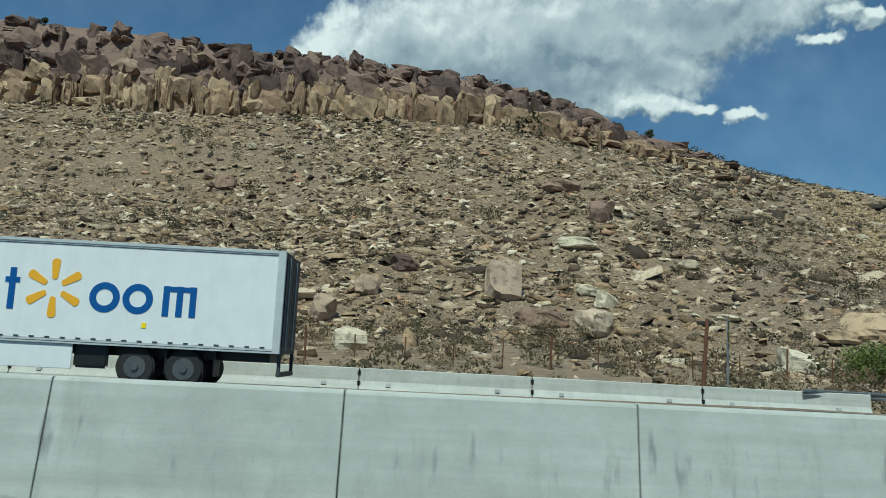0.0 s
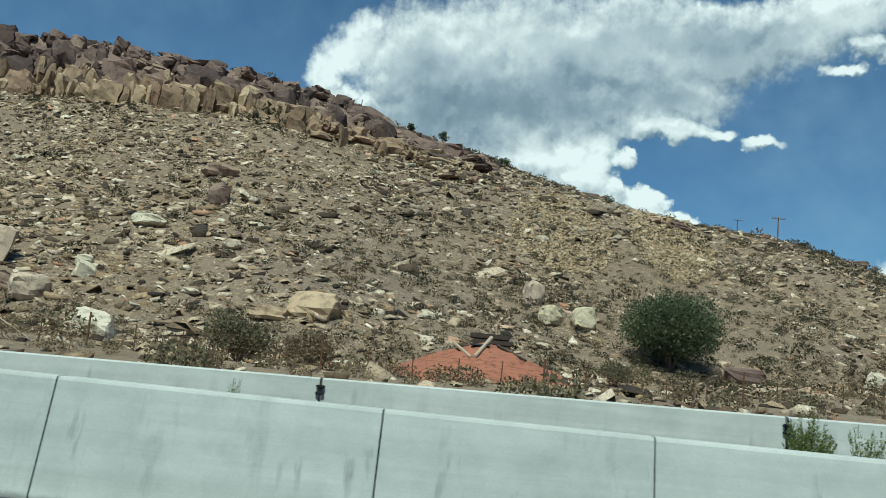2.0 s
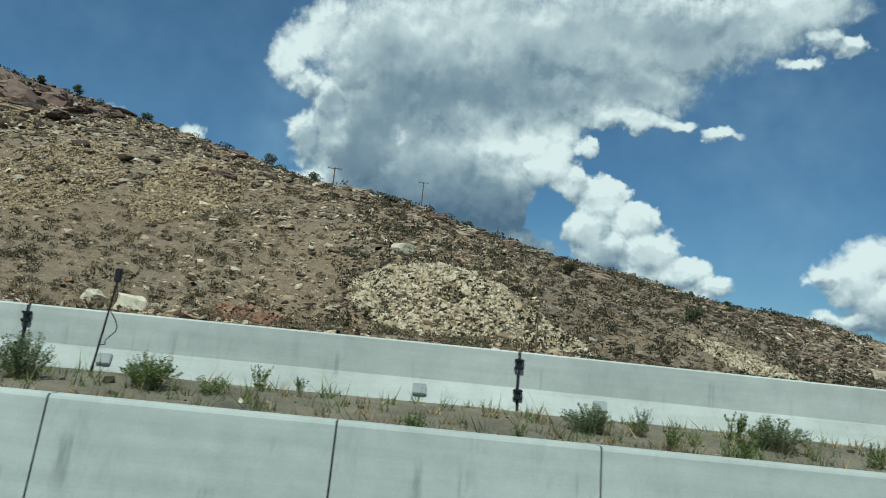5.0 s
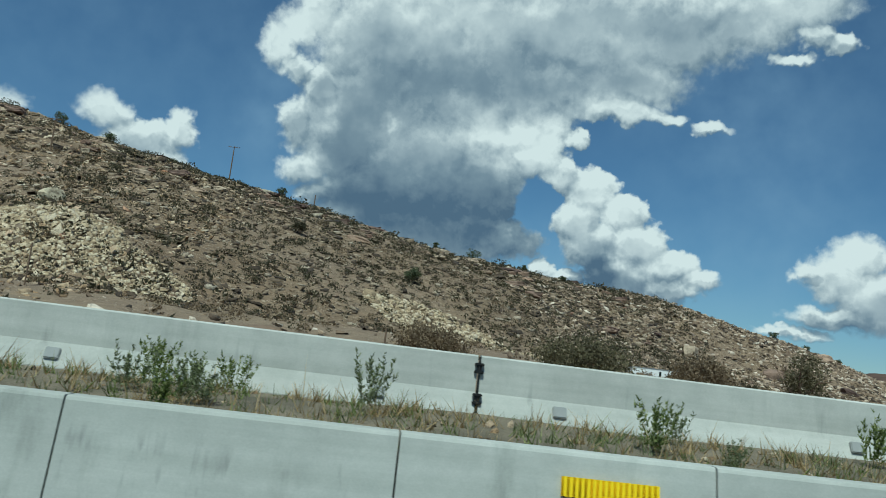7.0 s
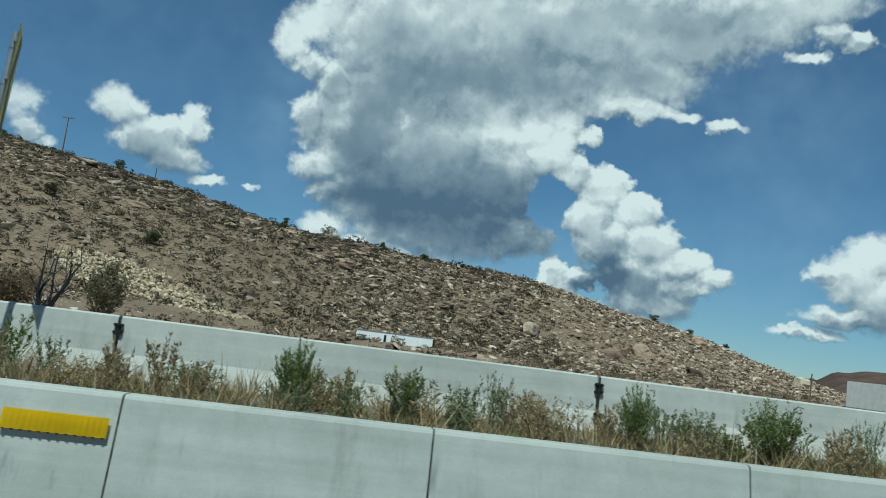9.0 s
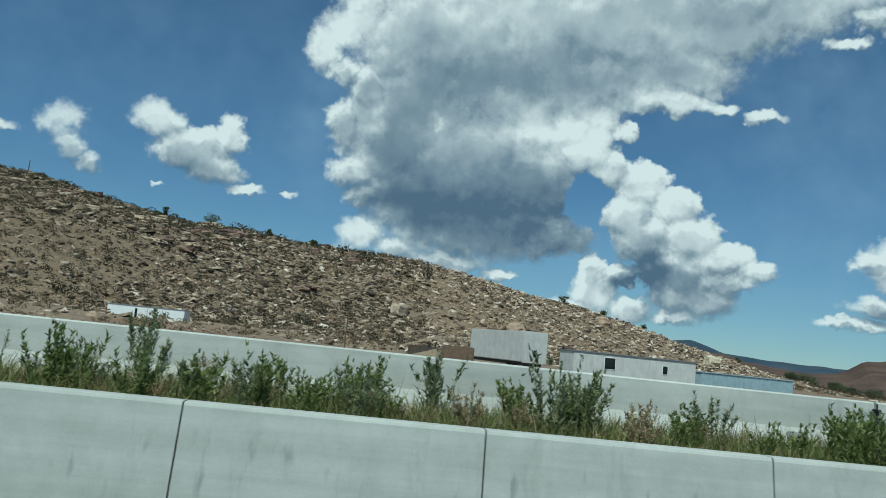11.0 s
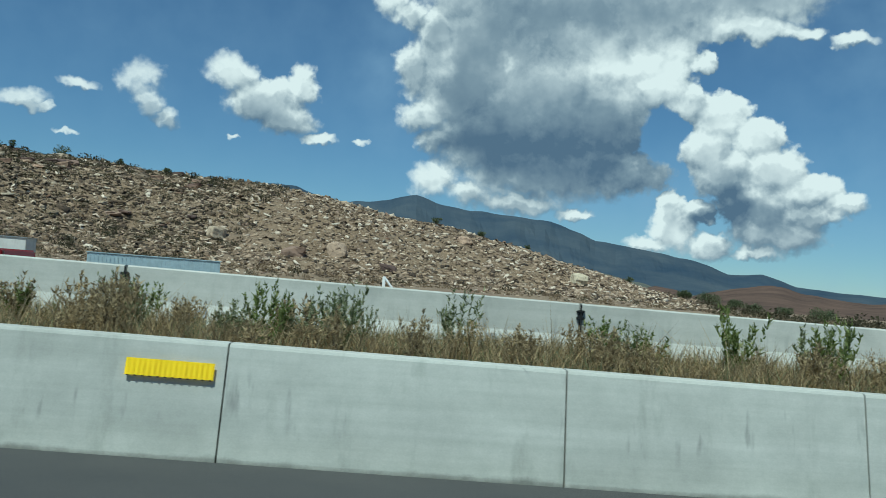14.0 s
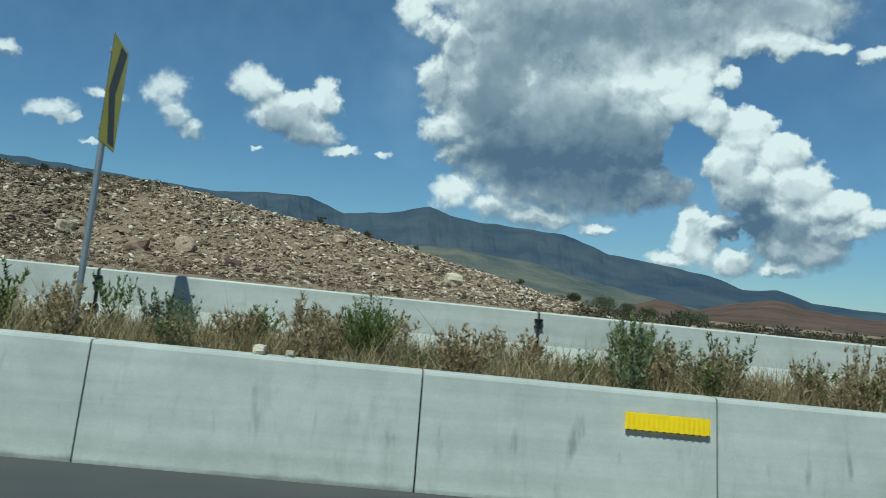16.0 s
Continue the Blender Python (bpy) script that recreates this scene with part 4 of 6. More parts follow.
GRAVEL = [(0.0, (0.24, 0.16, 0.085)), (0.5, (0.36, 0.26, 0.15)), (1.0, (0.44, 0.35, 0.23))]
M_GRAVEL = make_stone("scree", GRAVEL, None, 3.0)
fan("scree_patch", 72, 130, 8.5, 15, 3400, 0.27, M_GRAVEL, "yellowish fine scree fan on the slope", 21, 0.10)
fan("scree_patch", 92, 138, 7.5, 17, 3200, 0.29, M_GRAVEL, "tan fine scree fan on the slope", 22, 0.15)
fan("cream_stones", 133, 101, 11, 8, 4600, 0.33, M_CREAM, "cream and pale yellow broken rock of a road cut", 23)
fan("cream_stones", 147, 99, 7, 5, 1100, 0.30, M_CREAM, "cream and pale yellow broken rock of a road cut", 24)
fan("cream_stones", 189, 122, 15, 7, 3000, 0.33, M_CREAM, "cream and pale yellow broken rock of a road cut", 25)
fan("red_stones", 112, 88, 5, 5, 380, 0.4, make_stone("reddish_earth", [(0.0, (0.16, 0.08, 0.05)), (1.0, (0.30, 0.16, 0.10))], None, 2.2), "rust red earth and clods at the slope foot", 27)

# ---- boulders ----


def rock_mesh(name, mat, seed, cuts=2, rough=0.22, blocky=0.6):
    rng = random.Random(seed)
    bm = bmesh.new()
    bmesh.ops.create_cube(bm, size=1)
    bmesh.ops.subdivide_edges(bm, edges=list(bm.edges), cuts=cuts, use_grid_fill=True)
    off = Vector((rng.uniform(0, 50), rng.uniform(0, 50), rng.uniform(0, 50)))
    for v in bm.verts:
        round_ = v.co.normalized() * 0.56
        v.co = v.co.lerp(round_, 1 - blocky)
        n = noise.noise_vector(v.co * 2.1 + off) * rough + noise.noise_vector(v.co * 5.0 + off) * rough * 0.4
        v.co += n
    for _ in range(2):  # chop two flat fracture faces
        d = Vector((rng.uniform(-1, 1), rng.uniform(-1, 1), rng.uniform(-0.2, 1))).normalized()
        for v in bm.verts:
            over = v.co.dot(d) - 0.40
            if over > 0:
                v.co -= d * over * 0.85
    me = bpy.data.meshes.new(name)
    bm.to_mesh(me)
    bm.free()
    me.materials.append(mat)
    return me


BOULDERS = [rock_mesh("boulder", M_BOULDER, 100 + i, 3, 0.16, 0.55) for i in range(6)]
DARKS = [rock_mesh("boulder", M_CAP, 130 + i, 3, 0.18, 0.6) for i in range(3)]
REDS = [rock_mesh("boulder", M_BAND, 140 + i, 3, 0.16, 0.5) for i in range(3)]
CREAMS = [rock_mesh("boulder", make_stone("cream_boulder", [(0.0, (0.50, 0.42, 0.28)), (1.0, (0.62, 0.55, 0.42))], None, 1.4, "object"), 150 + i, 3, 0.16, 0.5) for i in range(3)]


def boulder(me, x, y, w, d, h, turn, tip, label, group="boulders on the slope"):
    ob = new("boulder", me)
    ob.matrix_world = Matrix.Translation((x, y, ground_z(x, y) + h * 0.28)) @ pose(0, 0, 0, tip, random.uniform(-8, 8), turn) @ Matrix.Diagonal((w, d, h, 1))
    return tagged(ob, label, "boulder", group)


TAN_L, DARK_L, RED_L, CREAM_L = "large tan weathered boulder among talus stones", "dark brown boulder casting a shadow", "reddish brown flat boulder on dry soil", "pale cream boulder at the slope foot"
for me, x, y, w, d, h, turn, tip, lab in [
        (BOULDERS[0], 8.0, 80.5, 3.4, 2.6, 4.2, 20, -22, TAN_L), (BOULDERS[1], 11.3, 75.2, 4.4, 2.6, 1.9, 3, 0, TAN_L), (BOULDERS[2], -14.5, 77.5, 9.0, 3.0, 1.3, 4, -4, TAN_L),
        (BOULDERS[3], 15.8, 73, 3.2, 2.6, 2.2, 30, 5, TAN_L), (CREAMS[0], -4.4, 50, 2.2, 1.8, 1.6, 10, 0, CREAM_L), (BOULDERS[4], -8.6, 73, 2.2, 1.6, 2.6, 40, 20, TAN_L),
        (BOULDERS[5], -30.6, 123, 3.2, 2.6, 2.6, 0, -10, TAN_L), (DARKS[0], 22.9, 105, 2.7, 2.4, 3.2, 15, 10, DARK_L), (REDS[0], 41.2, 74, 4.6, 3.2, 2.4, -8, 6, RED_L),
        (REDS[1], 37.2, 73, 3.8, 2.6, 1.4, 12, 0, RED_L), (CREAMS[1], 17.9, 79, 1.9, 1.6, 1.8, 35, 0, "yellowish cream boulder among talus stones"), (CREAMS[2], 16.6, 82, 1.9, 1.3, 1.2, 5, 0, "yellowish cream boulder among talus stones"),
        (CREAMS[0], -9.4, 47.6, 2.2, 1.7, 1.5, 70, 0, CREAM_L), (BOULDERS[0], -5.4, 79.6, 2.6, 2.2, 2.0, 110, 10, TAN_L), (BOULDERS[1], 17.9, 95, 4.2, 3.0, 1.5, 8, -6, TAN_L),
        (BOULDERS[2], 19.5, 116.5, 4.6, 3.2, 2.0, 20, -6, TAN_L), (CREAMS[1], 27.6, 59.3, 3.1, 2.6, 2.6, 0, 0, CREAM_L), (BOULDERS[3], 63.8, 94, 2.2, 2.0, 3.0, 15, 0, TAN_L),
        (CREAMS[2], 65.0, 86.5, 2.6, 2.0, 2.2, 35, 0, CREAM_L), (CREAMS[0], 68.4, 87, 4.0, 2.4, 2.4, 80, 0, CREAM_L), (CREAMS[1], 101.2, 83, 3.3, 2.2, 2.4, 10, -15, CREAM_L),
        (CREAMS[2], 97.5, 82, 2.2, 1.6, 2.4, 60, 20, CREAM_L), (DARKS[1], 82.2, 77.5, 3.6, 2.2, 1.6, 0, 0, DARK_L), (BOULDERS[4], 128.5, 116, 3.4, 2.4, 2.2, 0, 0, TAN_L), (DARKS[2], -2.0, 86, 2.6, 2.0, 1.8, 25, 0, DARK_L),
        (BOULDERS[5], 293.7, 216.5, 5.2, 4.0, 4.4, 0, 0, "large tan boulder at the foot of waste rock"), (DARKS[0], 284.6, 209.5, 6.2, 4.0, 3.2, 0, 0, DARK_L), (CREAMS[0], 359.8, 258, 5.4, 4.0, 3.6, 20, 0, "pale boulder at the end of the ridge"),
        (BOULDERS[0], 262.4, 214, 4.6, 3.6, 3.2, 50, 0, TAN_L), (DARKS[2], 308, 214, 4.4, 3, 2.2, 0, 0, DARK_L), (BOULDERS[1], 325, 257, 4.2, 3, 2.6, 10, 0, TAN_L)]:
    boulder(me, x, y, w, d, h, turn, tip, lab)
random.seed(5)
for k in range(60):
    x, f = random.uniform(-95, 130), random.uniform(0.0, 0.8)
    y = float(foot_y(x) + (crest_y(x) - foot_y(x)) * f)
    s = random.uniform(0.7, 1.6)
    boulder(random.choice(BOULDERS), x, y, s * random.uniform(1.0, 1.7), s, s * random.uniform(0.4, 0.9), random.uniform(0, 360), random.uniform(-15, 15), "tan angular boulder among talus stones")
for k in range(90):
    x, f = random.uniform(80, 255), random.uniform(0.45, 1.0)
    y = float(foot_y(x) + (crest_y(x) - foot_y(x)) * f)
    s = random.uniform(1.4, 3.0)
    boulder(random.choice(DARKS + BOULDERS[:2]), x, y, s * random.uniform(1.2, 2.2), s, s * random.uniform(0.3, 0.6), random.uniform(-20, 20), random.uniform(-8, 8), "weathered ledge slab below the ridge", "ledge slabs")

# ---- the cliff under the ridge ----
COLS = [rock_mesh("column", M_BAND, 200 + i, 3, 0.22, 0.74) for i in range(9)]
CAPS = [rock_mesh("block", M_CAP, 230 + i, 3, 0.25, 0.72) for i in range(10)]
lower_cliff = thing("lower_cliff_band", "tan fractured cliff band of upright rock columns", "cliff", kind="structure")
cap_cliff = thing("cap_rock_ledge", "dark purplish brown jointed cap rock along the ridge", "cliff", kind="structure")
random.seed(9)


def cliff_piece(me, name, parent, x, f, w, d, h, turn, tip, sink=0.3):
    y = float(band_y(x) + (crest_y(x) - band_y(x)) * f)
    z = float(hill(x, y))
    ob = new(name, me)
    ob.parent = parent
    ob.matrix_world = Matrix.Translation((x, y, z + h * (0.5 - sink))) @ pose(0, 0, 0, tip, random.uniform(-7, 7), turn) @ Matrix.Diagonal((w, d, h, 1))


x = -128.0
while x < 58:
    fade = min(1.0, max(0.25, (62 - x) / 45))
    w = random.choice((0.7, 1.0, 1.5, 2.4, 3.8))
    cliff_piece(random.choice(COLS), "column", lower_cliff, x + random.uniform(-0.5, 0.5), random.uniform(-0.22, 0.12), w * random.uniform(0.9, 1.5), random.uniform(2.0, 4.2), random.uniform(1.4, 6.6) * fade, random.uniform(-25, 25), random.uniform(-4, 12), 0.30)
    cliff_piece(random.choice(COLS), "column", lower_cliff, x + random.uniform(-1, 1), random.uniform(0.02, 0.32), w * random.uniform(0.8, 1.8), random.uniform(2.0, 3.8), random.uniform(2.0, 6.2) * fade, random.uniform(-30, 30), random.uniform(-8, 10), 0.36)
    x += w * 0.98
x = -130.0
while x < 64:
    fade = min(1.0, max(0.4, (72 - x) / 40))
    step = random.uniform(2.2, 4.4)
    for f0, hh in ((0.32, 4.6), (0.55, 4.2), (0.76, 3.6), (0.97, 2.6)):
        w = random.choice((1.2, 2.0, 3.2, 4.4, 6.0))
        cliff_piece(random.choice(CAPS), "block", cap_cliff, x + random.uniform(-1.5, 1.5), f0 + random.uniform(-0.12, 0.10), w, random.uniform(2.2, 4.0), hh * random.uniform(0.4, 1.4) * fade, random.uniform(-45, 45), random.uniform(-14, 16), 0.5 if f0 < 0.9 else 0.62)
    if random.random() < 0.42:  # a large jointed mass
        cliff_piece(random.choice(CAPS), "block", cap_cliff, x, random.uniform(0.42, 0.8), random.uniform(4.5, 8.5), random.uniform(3.5, 5.0), random.uniform(4.5, 7.5) * fade, random.uniform(-20, 20), random.uniform(-6, 8), 0.52)
    x += step
# single rocks that stand up from the skyline
for x, w, h in [(-62, 5.0, 3.6), (-48, 3.0, 2.4), (-28, 3.8, 3.4), (-24, 3.0, 2.8), (-15.6, 2.4, 4.0), (-12.5, 2.6, 2.8), (3, 4.6, 2.2), (9, 3.8, 2.0), (24, 5.0, 2.6), (28, 4.2, 2.4), (31, 4.0, 1.8)]:
    cliff_piece(random.choice(CAPS), "block", cap_cliff, x, 0.92, w, 3.0, h, random.uniform(0, 360), random.uniform(-10, 10), 0.25)

# ---- red earth mound with old timbers, by the fence ----


def mound_z(x, y):
    """Height of the red mound's surface."""
    r = math.hypot((x - 56.2) / 7.0, (y - 58.5) / 11.5 * 0.95)
    return ground_z(x, y) + max(0.0, 1 - r) ** 0.8 * 3.0 - 0.25 + 0.22 * noise.noise((x * 0.7, y * 0.7, 2))


def make_mound():
    bm = bmesh.new()
    bmesh.ops.create_grid(bm, x_segments=44, y_segments=34, size=1)
    for v in bm.verts:
        x, y = 56.2 + v.co.x * 7.0, 58.5 + v.co.y * 11.5
        v.co = (x, y, mound_z(x, y))
    for f in bm.faces:
        f.smooth = True
    ob = part("earth_mound", bm, M_RED)
    tagged(ob, "rust red mound of loose earth beside the fence", "mound", kind="structure")


make_mound()
mine = thing("timber_wreck", "broken bleached timbers and a dark beam on red earth", "timbers")


def timber(x0, y0, x1, y1, r, mat, lift0=0.12, lift1=0.12):
    """A squared timber lying on the mound between two places."""
    a, b = Vector((x0, y0, mound_z(x0, y0) + lift0)), Vector((x1, y1, mound_z(x1, y1) + lift1))
    part("timber", rod(a, b, r, r * 0.85, 7), mat, mine)


zb = mound_z(57.0, 61.5)
for dz, dx in ((0.0, 0.0), (0.42, 0.12), (0.84, -0.1)):
    part("beam", box(55.2 + dx, 58.2 + dx, 61.0, 61.9, zb - 0.15 + dz, zb + 0.24 + dz, 0.06), M_CHAR, mine, "dark weathered stacked beam")
timber(53.9, 58.6, 54.9, 54.2, 0.13, M_PALEWOOD, 0.35)
timber(56.5, 58.6, 55.1, 53.6, 0.15, M_PALEWOOD, 0.45)
timber(56.9, 57.4, 58.7, 55.0, 0.10, M_CHAR)
timber(54.4, 60.0, 57.6, 59.4, 0.12, M_CHAR)
zp = mound_z(55.7, 57.0)
part("plate", box(55.0, 56.3, 56.4, 57.8, zp + 0.02, zp + 0.16, 0.03), M_DARKGREY, mine)

# ---- shrubs and trees ----


def leaf_cloud(rng, centres, radii, per, size, up=0.0):
    """Small leaf faces about many centres, as corners and faces."""
    n = len(centres) * per
    d = rng.normal(size=(n, 3))
    d /= np.linalg.norm(d, axis=1)[:, None]
    r = rng.uniform(0.25, 1.0, (n, 1)) ** 0.5
    c = np.repeat(centres, per, 0) + d * r * np.repeat(radii, per, 0)
    u = rng.normal(size=(n, 3))
    u[:, 2] += up
    u /= np.linalg.norm(u, axis=1)[:, None]
    w = np.cross(u, rng.normal(size=(n, 3)))
    w /= np.linalg.norm(w, axis=1)[:, None]
    s = (np.repeat(size, per, 0) if np.ndim(size) else np.full(n, size))[:, None] * rng.uniform(0.6, 1.3, (n, 1))
    u, w = u * s, w * s * 0.6
    v = np.stack([c - u * 0.8 - w, c - u * 0.6 + w, c + u], 1)
    return v.reshape(-1, 3), np.arange(n * 3).reshape(-1, 3)


def brush(name, n, x0, x1, f0, f1, size, per, mat, label, seed, keep=None, leaf=0.155):
    rng = np.random.default_rng(seed)
    xs, f = rng.uniform(x0, x1, n), rng.uniform(f0, f1, n)
    ys = foot_y(xs) + (crest_y(xs) - foot_y(xs)) * f
    lim = road_y(xs) + OUT_OFF + 2.5
    ok = (ys > lim) & (((xs - 56.2) / 6.4) ** 2 + ((ys - 58.0) / 11.0) ** 2 > 1)
    if keep is not None:
        ok &= keep(xs, ys, rng)
    xs, ys = xs[ok], ys[ok]
    s = size * np.exp(rng.normal(0, 0.38, len(xs)))
    c = np.stack([xs, ys, ground_many(xs, ys) + s * 0.42], -1)
    v, q = leaf_cloud(rng, c, np.stack([s, s, s * 0.62], -1), per * 2, s * leaf, 0.4)
    ob = new(name, mesh_from(name, v, q, mat))
    tagged(ob, label, "shrubs", kind="stuff")


brush("slope_shrubs", 2300, -90, 130, -0.1, 0.95, 0.62, 42, M_SAGE, "small olive grey desert shrubs dotted over the slope", 31, leaf=0.14)
brush("slope_shrubs", 1500, 40, 112, 0.0, 0.5, 0.46, 32, M_SAGE, "small olive grey desert shrubs dotted over bare soil", 32, leaf=0.15)
brush("dry_shrubs", 1300, -110, 140, -0.3, 0.6, 0.50, 34, M_DRYBUSH, "small dry brown shrubs on stony soil", 33)
brush("saddle_shrubs", 3600, 120, 270, -0.05, 1.0, 0.70, 20, M_SAGE, "dark olive shrubs over the lower ridge", 34, leaf=0.2)
brush("saddle_dry_shrubs", 1000, 110, 300, -0.1, 0.9, 0.60, 20, M_DRYBUSH, "dry brown shrubs over the lower ridge", 35, leaf=0.2)
brush("east_shrubs", 1100, 250, 420, -0.1, 1.0, 0.55, 22, M_DRYBUSH, "sparse brown shrubs among waste rock", 36)
brush("ridge_shrubs", 700, -60, 260, 0.82, 1.03, 0.70, 40, M_SAGE, "low shrubs along the ridge skyline", 37)
brush("foot_shrubs", 900, -100, 140, -0.7, 0.05, 0.62, 80, M_DRYBUSH, "dry brown brush at the foot of the hill", 38, leaf=0.11)
brush("foot_green_shrubs", 620, -100, 140, -0.7, 0.05, 0.70, 90, M_BUSH, "olive brush at the foot of the hill", 39, leaf=0.11)
brush("valley_brush", 600, 392, 520, -1.2, 1.2, 1.3, 26, M_SAGE, "dark olive brush in the valley beyond the ridge", 42)
brush("flat_brush", 700, 120, 420, -1.0, 0.0, 0.62, 40, M_DRYBUSH, "dry brown brush on the flat before the hill", 40)
brush("flat_green_brush", 300, 120, 420, -1.0, 0.0, 0.60, 40, M_SAGE, "olive brush on the flat before the hill", 41)


def tree(name, label, x, y, width, height, leaves, mat, seed, category="tree", stems=5, leaf=0.16, group="", bare_frac=0.12, z=None, wood=None, spread=0.55):
    """A desert tree: tapered stems with limbs, and a crown of many small leaves in clumps."""
    leaf, leaves = leaf * 0.8, int(leaves * 2.0)
    rng = np.random.default_rng(seed)
    zg = ground_z(x, y) if z is None else z
    t = thing(name, label, category, group, m=Matrix.Translation((x, y, zg - 0.05)))
    bm = bmesh.new()
    tips = []
    for k in range(stems):
        a = 2 * math.pi * k / stems + rng.uniform(-0.4, 0.4)
        p = Vector((0.05 * math.cos(a), 0.05 * math.sin(a), 0))
        d = Vector((math.cos(a) * spread, math.sin(a) * spread, 1)).normalized()
        r = 0.028 * height
        for seg in range(4):
            q = p + d * height * 0.2
            rod_into(bm, p, q, r, r * 0.7, 6)
            for _ in range(2):
                b = Vector(rng.normal(size=3)) * 0.6 + d
                e = q + b.normalized() * height * 0.18
                rod_into(bm, q, e, r * 0.4, r * 0.15, 5)
                tips.append(e)
            p, r = q, r * 0.7
            d = (d + Vector(rng.normal(size=3)) * 0.22).normalized()
        tips.append(p)
    part("trunk", bm, wood or M_WOOD, t)
    n = max(10, leaves // 60)
    cl = []
    while len(cl) < n:
        d = rng.normal(size=3)
        d /= np.linalg.norm(d)
        c = d * rng.uniform(0.35, 0.9) * np.array([width / 2, width / 2, height * 0.44]) + (0, 0, height * 0.56)
        if c[2] > height * bare_frac:
            cl.append(c)
    cl = np.array(cl)
    rad = np.repeat(rng.uniform(0.12, 0.24, (n, 1)) * width, 3, 1) * (1, 1, 0.75)
    v, q = leaf_cloud(rng, cl, rad, 60, leaf, 0.3)
    me = mesh_from("crown", v, q, mat)
    c = new("crown", me)
    c.parent = t
    return t


tree("desert_tree", "broad dark green desert tree at the slope foot", 75.3, 77.5, 9.4, 7.2, 14000, M_TREE, 51, stems=7, leaf=0.17, bare_frac=0.05)
tree("roadside_bush", "green leafy bush near the wire fence", 24.2, 43.0, 3.6, 2.6, 2200, M_GREEN, 52, "bush", 5, 0.11, bare_frac=0.02)
tree("roadside_bush", "large olive and brown bush behind the fence", 41.0, 47.0, 4.6, 3.0, 2600, M_BUSH, 53, "bush", 6, 0.12, bare_frac=0.02)
tree("roadside_bush", "grey brown dry bush behind the fence", 45.0, 47.6, 3.4, 2.2, 1600, M_DRYBUSH, 54, "bush", 5, 0.12, bare_frac=0.02)
tree("roadside_bush", "grey green bush on pale bank", 66.5, 62.0, 3.0, 1.8, 1300, M_BUSH, 55, "bush", 5, 0.1, bare_frac=0.02)
tree("roadside_bush", "wide dark olive bush beyond the barrier", 190.5, 50, 7.0, 3.4, 3800, M_BUSH, 56, "bush", 6, 0.14, bare_frac=0.02)
tree("roadside_bush", "wide brown green bush beyond the barrier", 180.5, 50, 5.4, 3.0, 2800, M_DRYBUSH, 57, "bush", 6, 0.14, bare_frac=0.02)
tree("roadside_bush", "brown dry bush beyond the barrier", 199.5, 52, 5.2, 2.8, 2600, M_DRYBUSH, 58, "bush", 6, 0.14, bare_frac=0.02)
tree("roadside_bush", "tall feathery olive bush beside burnt tree", 206.1, 50.6, 3.4, 4.0, 1600, M_BUSH, 59, "bush", 5, 0.12, bare_frac=0.02)
tree("burnt_tree", "black leafless burnt tree beyond the barrier", 206.7, 40.1, 2.2, 4.9, 60, M_DRYBUSH, 60, "tree", 6, 0.05, wood=M_BLACK, spread=0.24)
tree("round_shrub", "round dark shrub on the lower ridge", 182, 141, 3.4, 2.8, 900, M_TREE, 61, "bush", 4, 0.16)
tree("round_shrub", "round dark shrub on the lower ridge", 160.6, 149, 2.8, 2.2, 700, M_SAGE, 62, "bush", 4, 0.16)
for i, (x, f, w, h) in enumerate([(191.4, 0.97, 2.2, 3.4), (203.6, 0.99, 5.0, 3.6), (219.8, 0.985, 2.0, 2.2), (314.4, 0.985, 3.4, 3.4), (329.0, 0.99, 3.6, 2.2), (93.6, 0.99, 3.6, 3.2), (51.0, 0.985, 2.6, 3.2), (43.5, 0.99, 1.8, 2.2),
                                (146.5, 0.985, 2.8, 3.0), (192.0, 0.9, 2.0, 1.8), (-77, 1.0, 1.6, 1.6), (104, 0.99, 4.0, 2.2), (66, 0.99, 3.0, 2.0), (119, 0.99, 3.0, 2.0), (233, 0.99, 2.6, 1.6), (380, 0.985, 2.8, 2.4), (345, 0.99, 2.4, 1.8)]):
    y = float(foot_y(x) + (crest_y(x) - foot_y(x)) * f)
    tree("juniper", "small dark green juniper on the ridge skyline", x, y, w, h, 700, M_TREE, 70 + i, "tree", 3, 0.17, "ridge junipers", 0.05)
for i, (x, y, w, h) in enumerate([(409, 298, 9, 5), (416, 290, 6, 4), (398, 285, 5, 3), (424, 296, 8, 4), (436, 300, 7, 4.5), (430, 250, 9, 4)]):
    tree("valley_tree", "dark olive tree at the end of the ridge", x, y, w, h, 1200, M_TREE, 90 + i, "tree", 4, 0.25, "valley trees", 0.03)

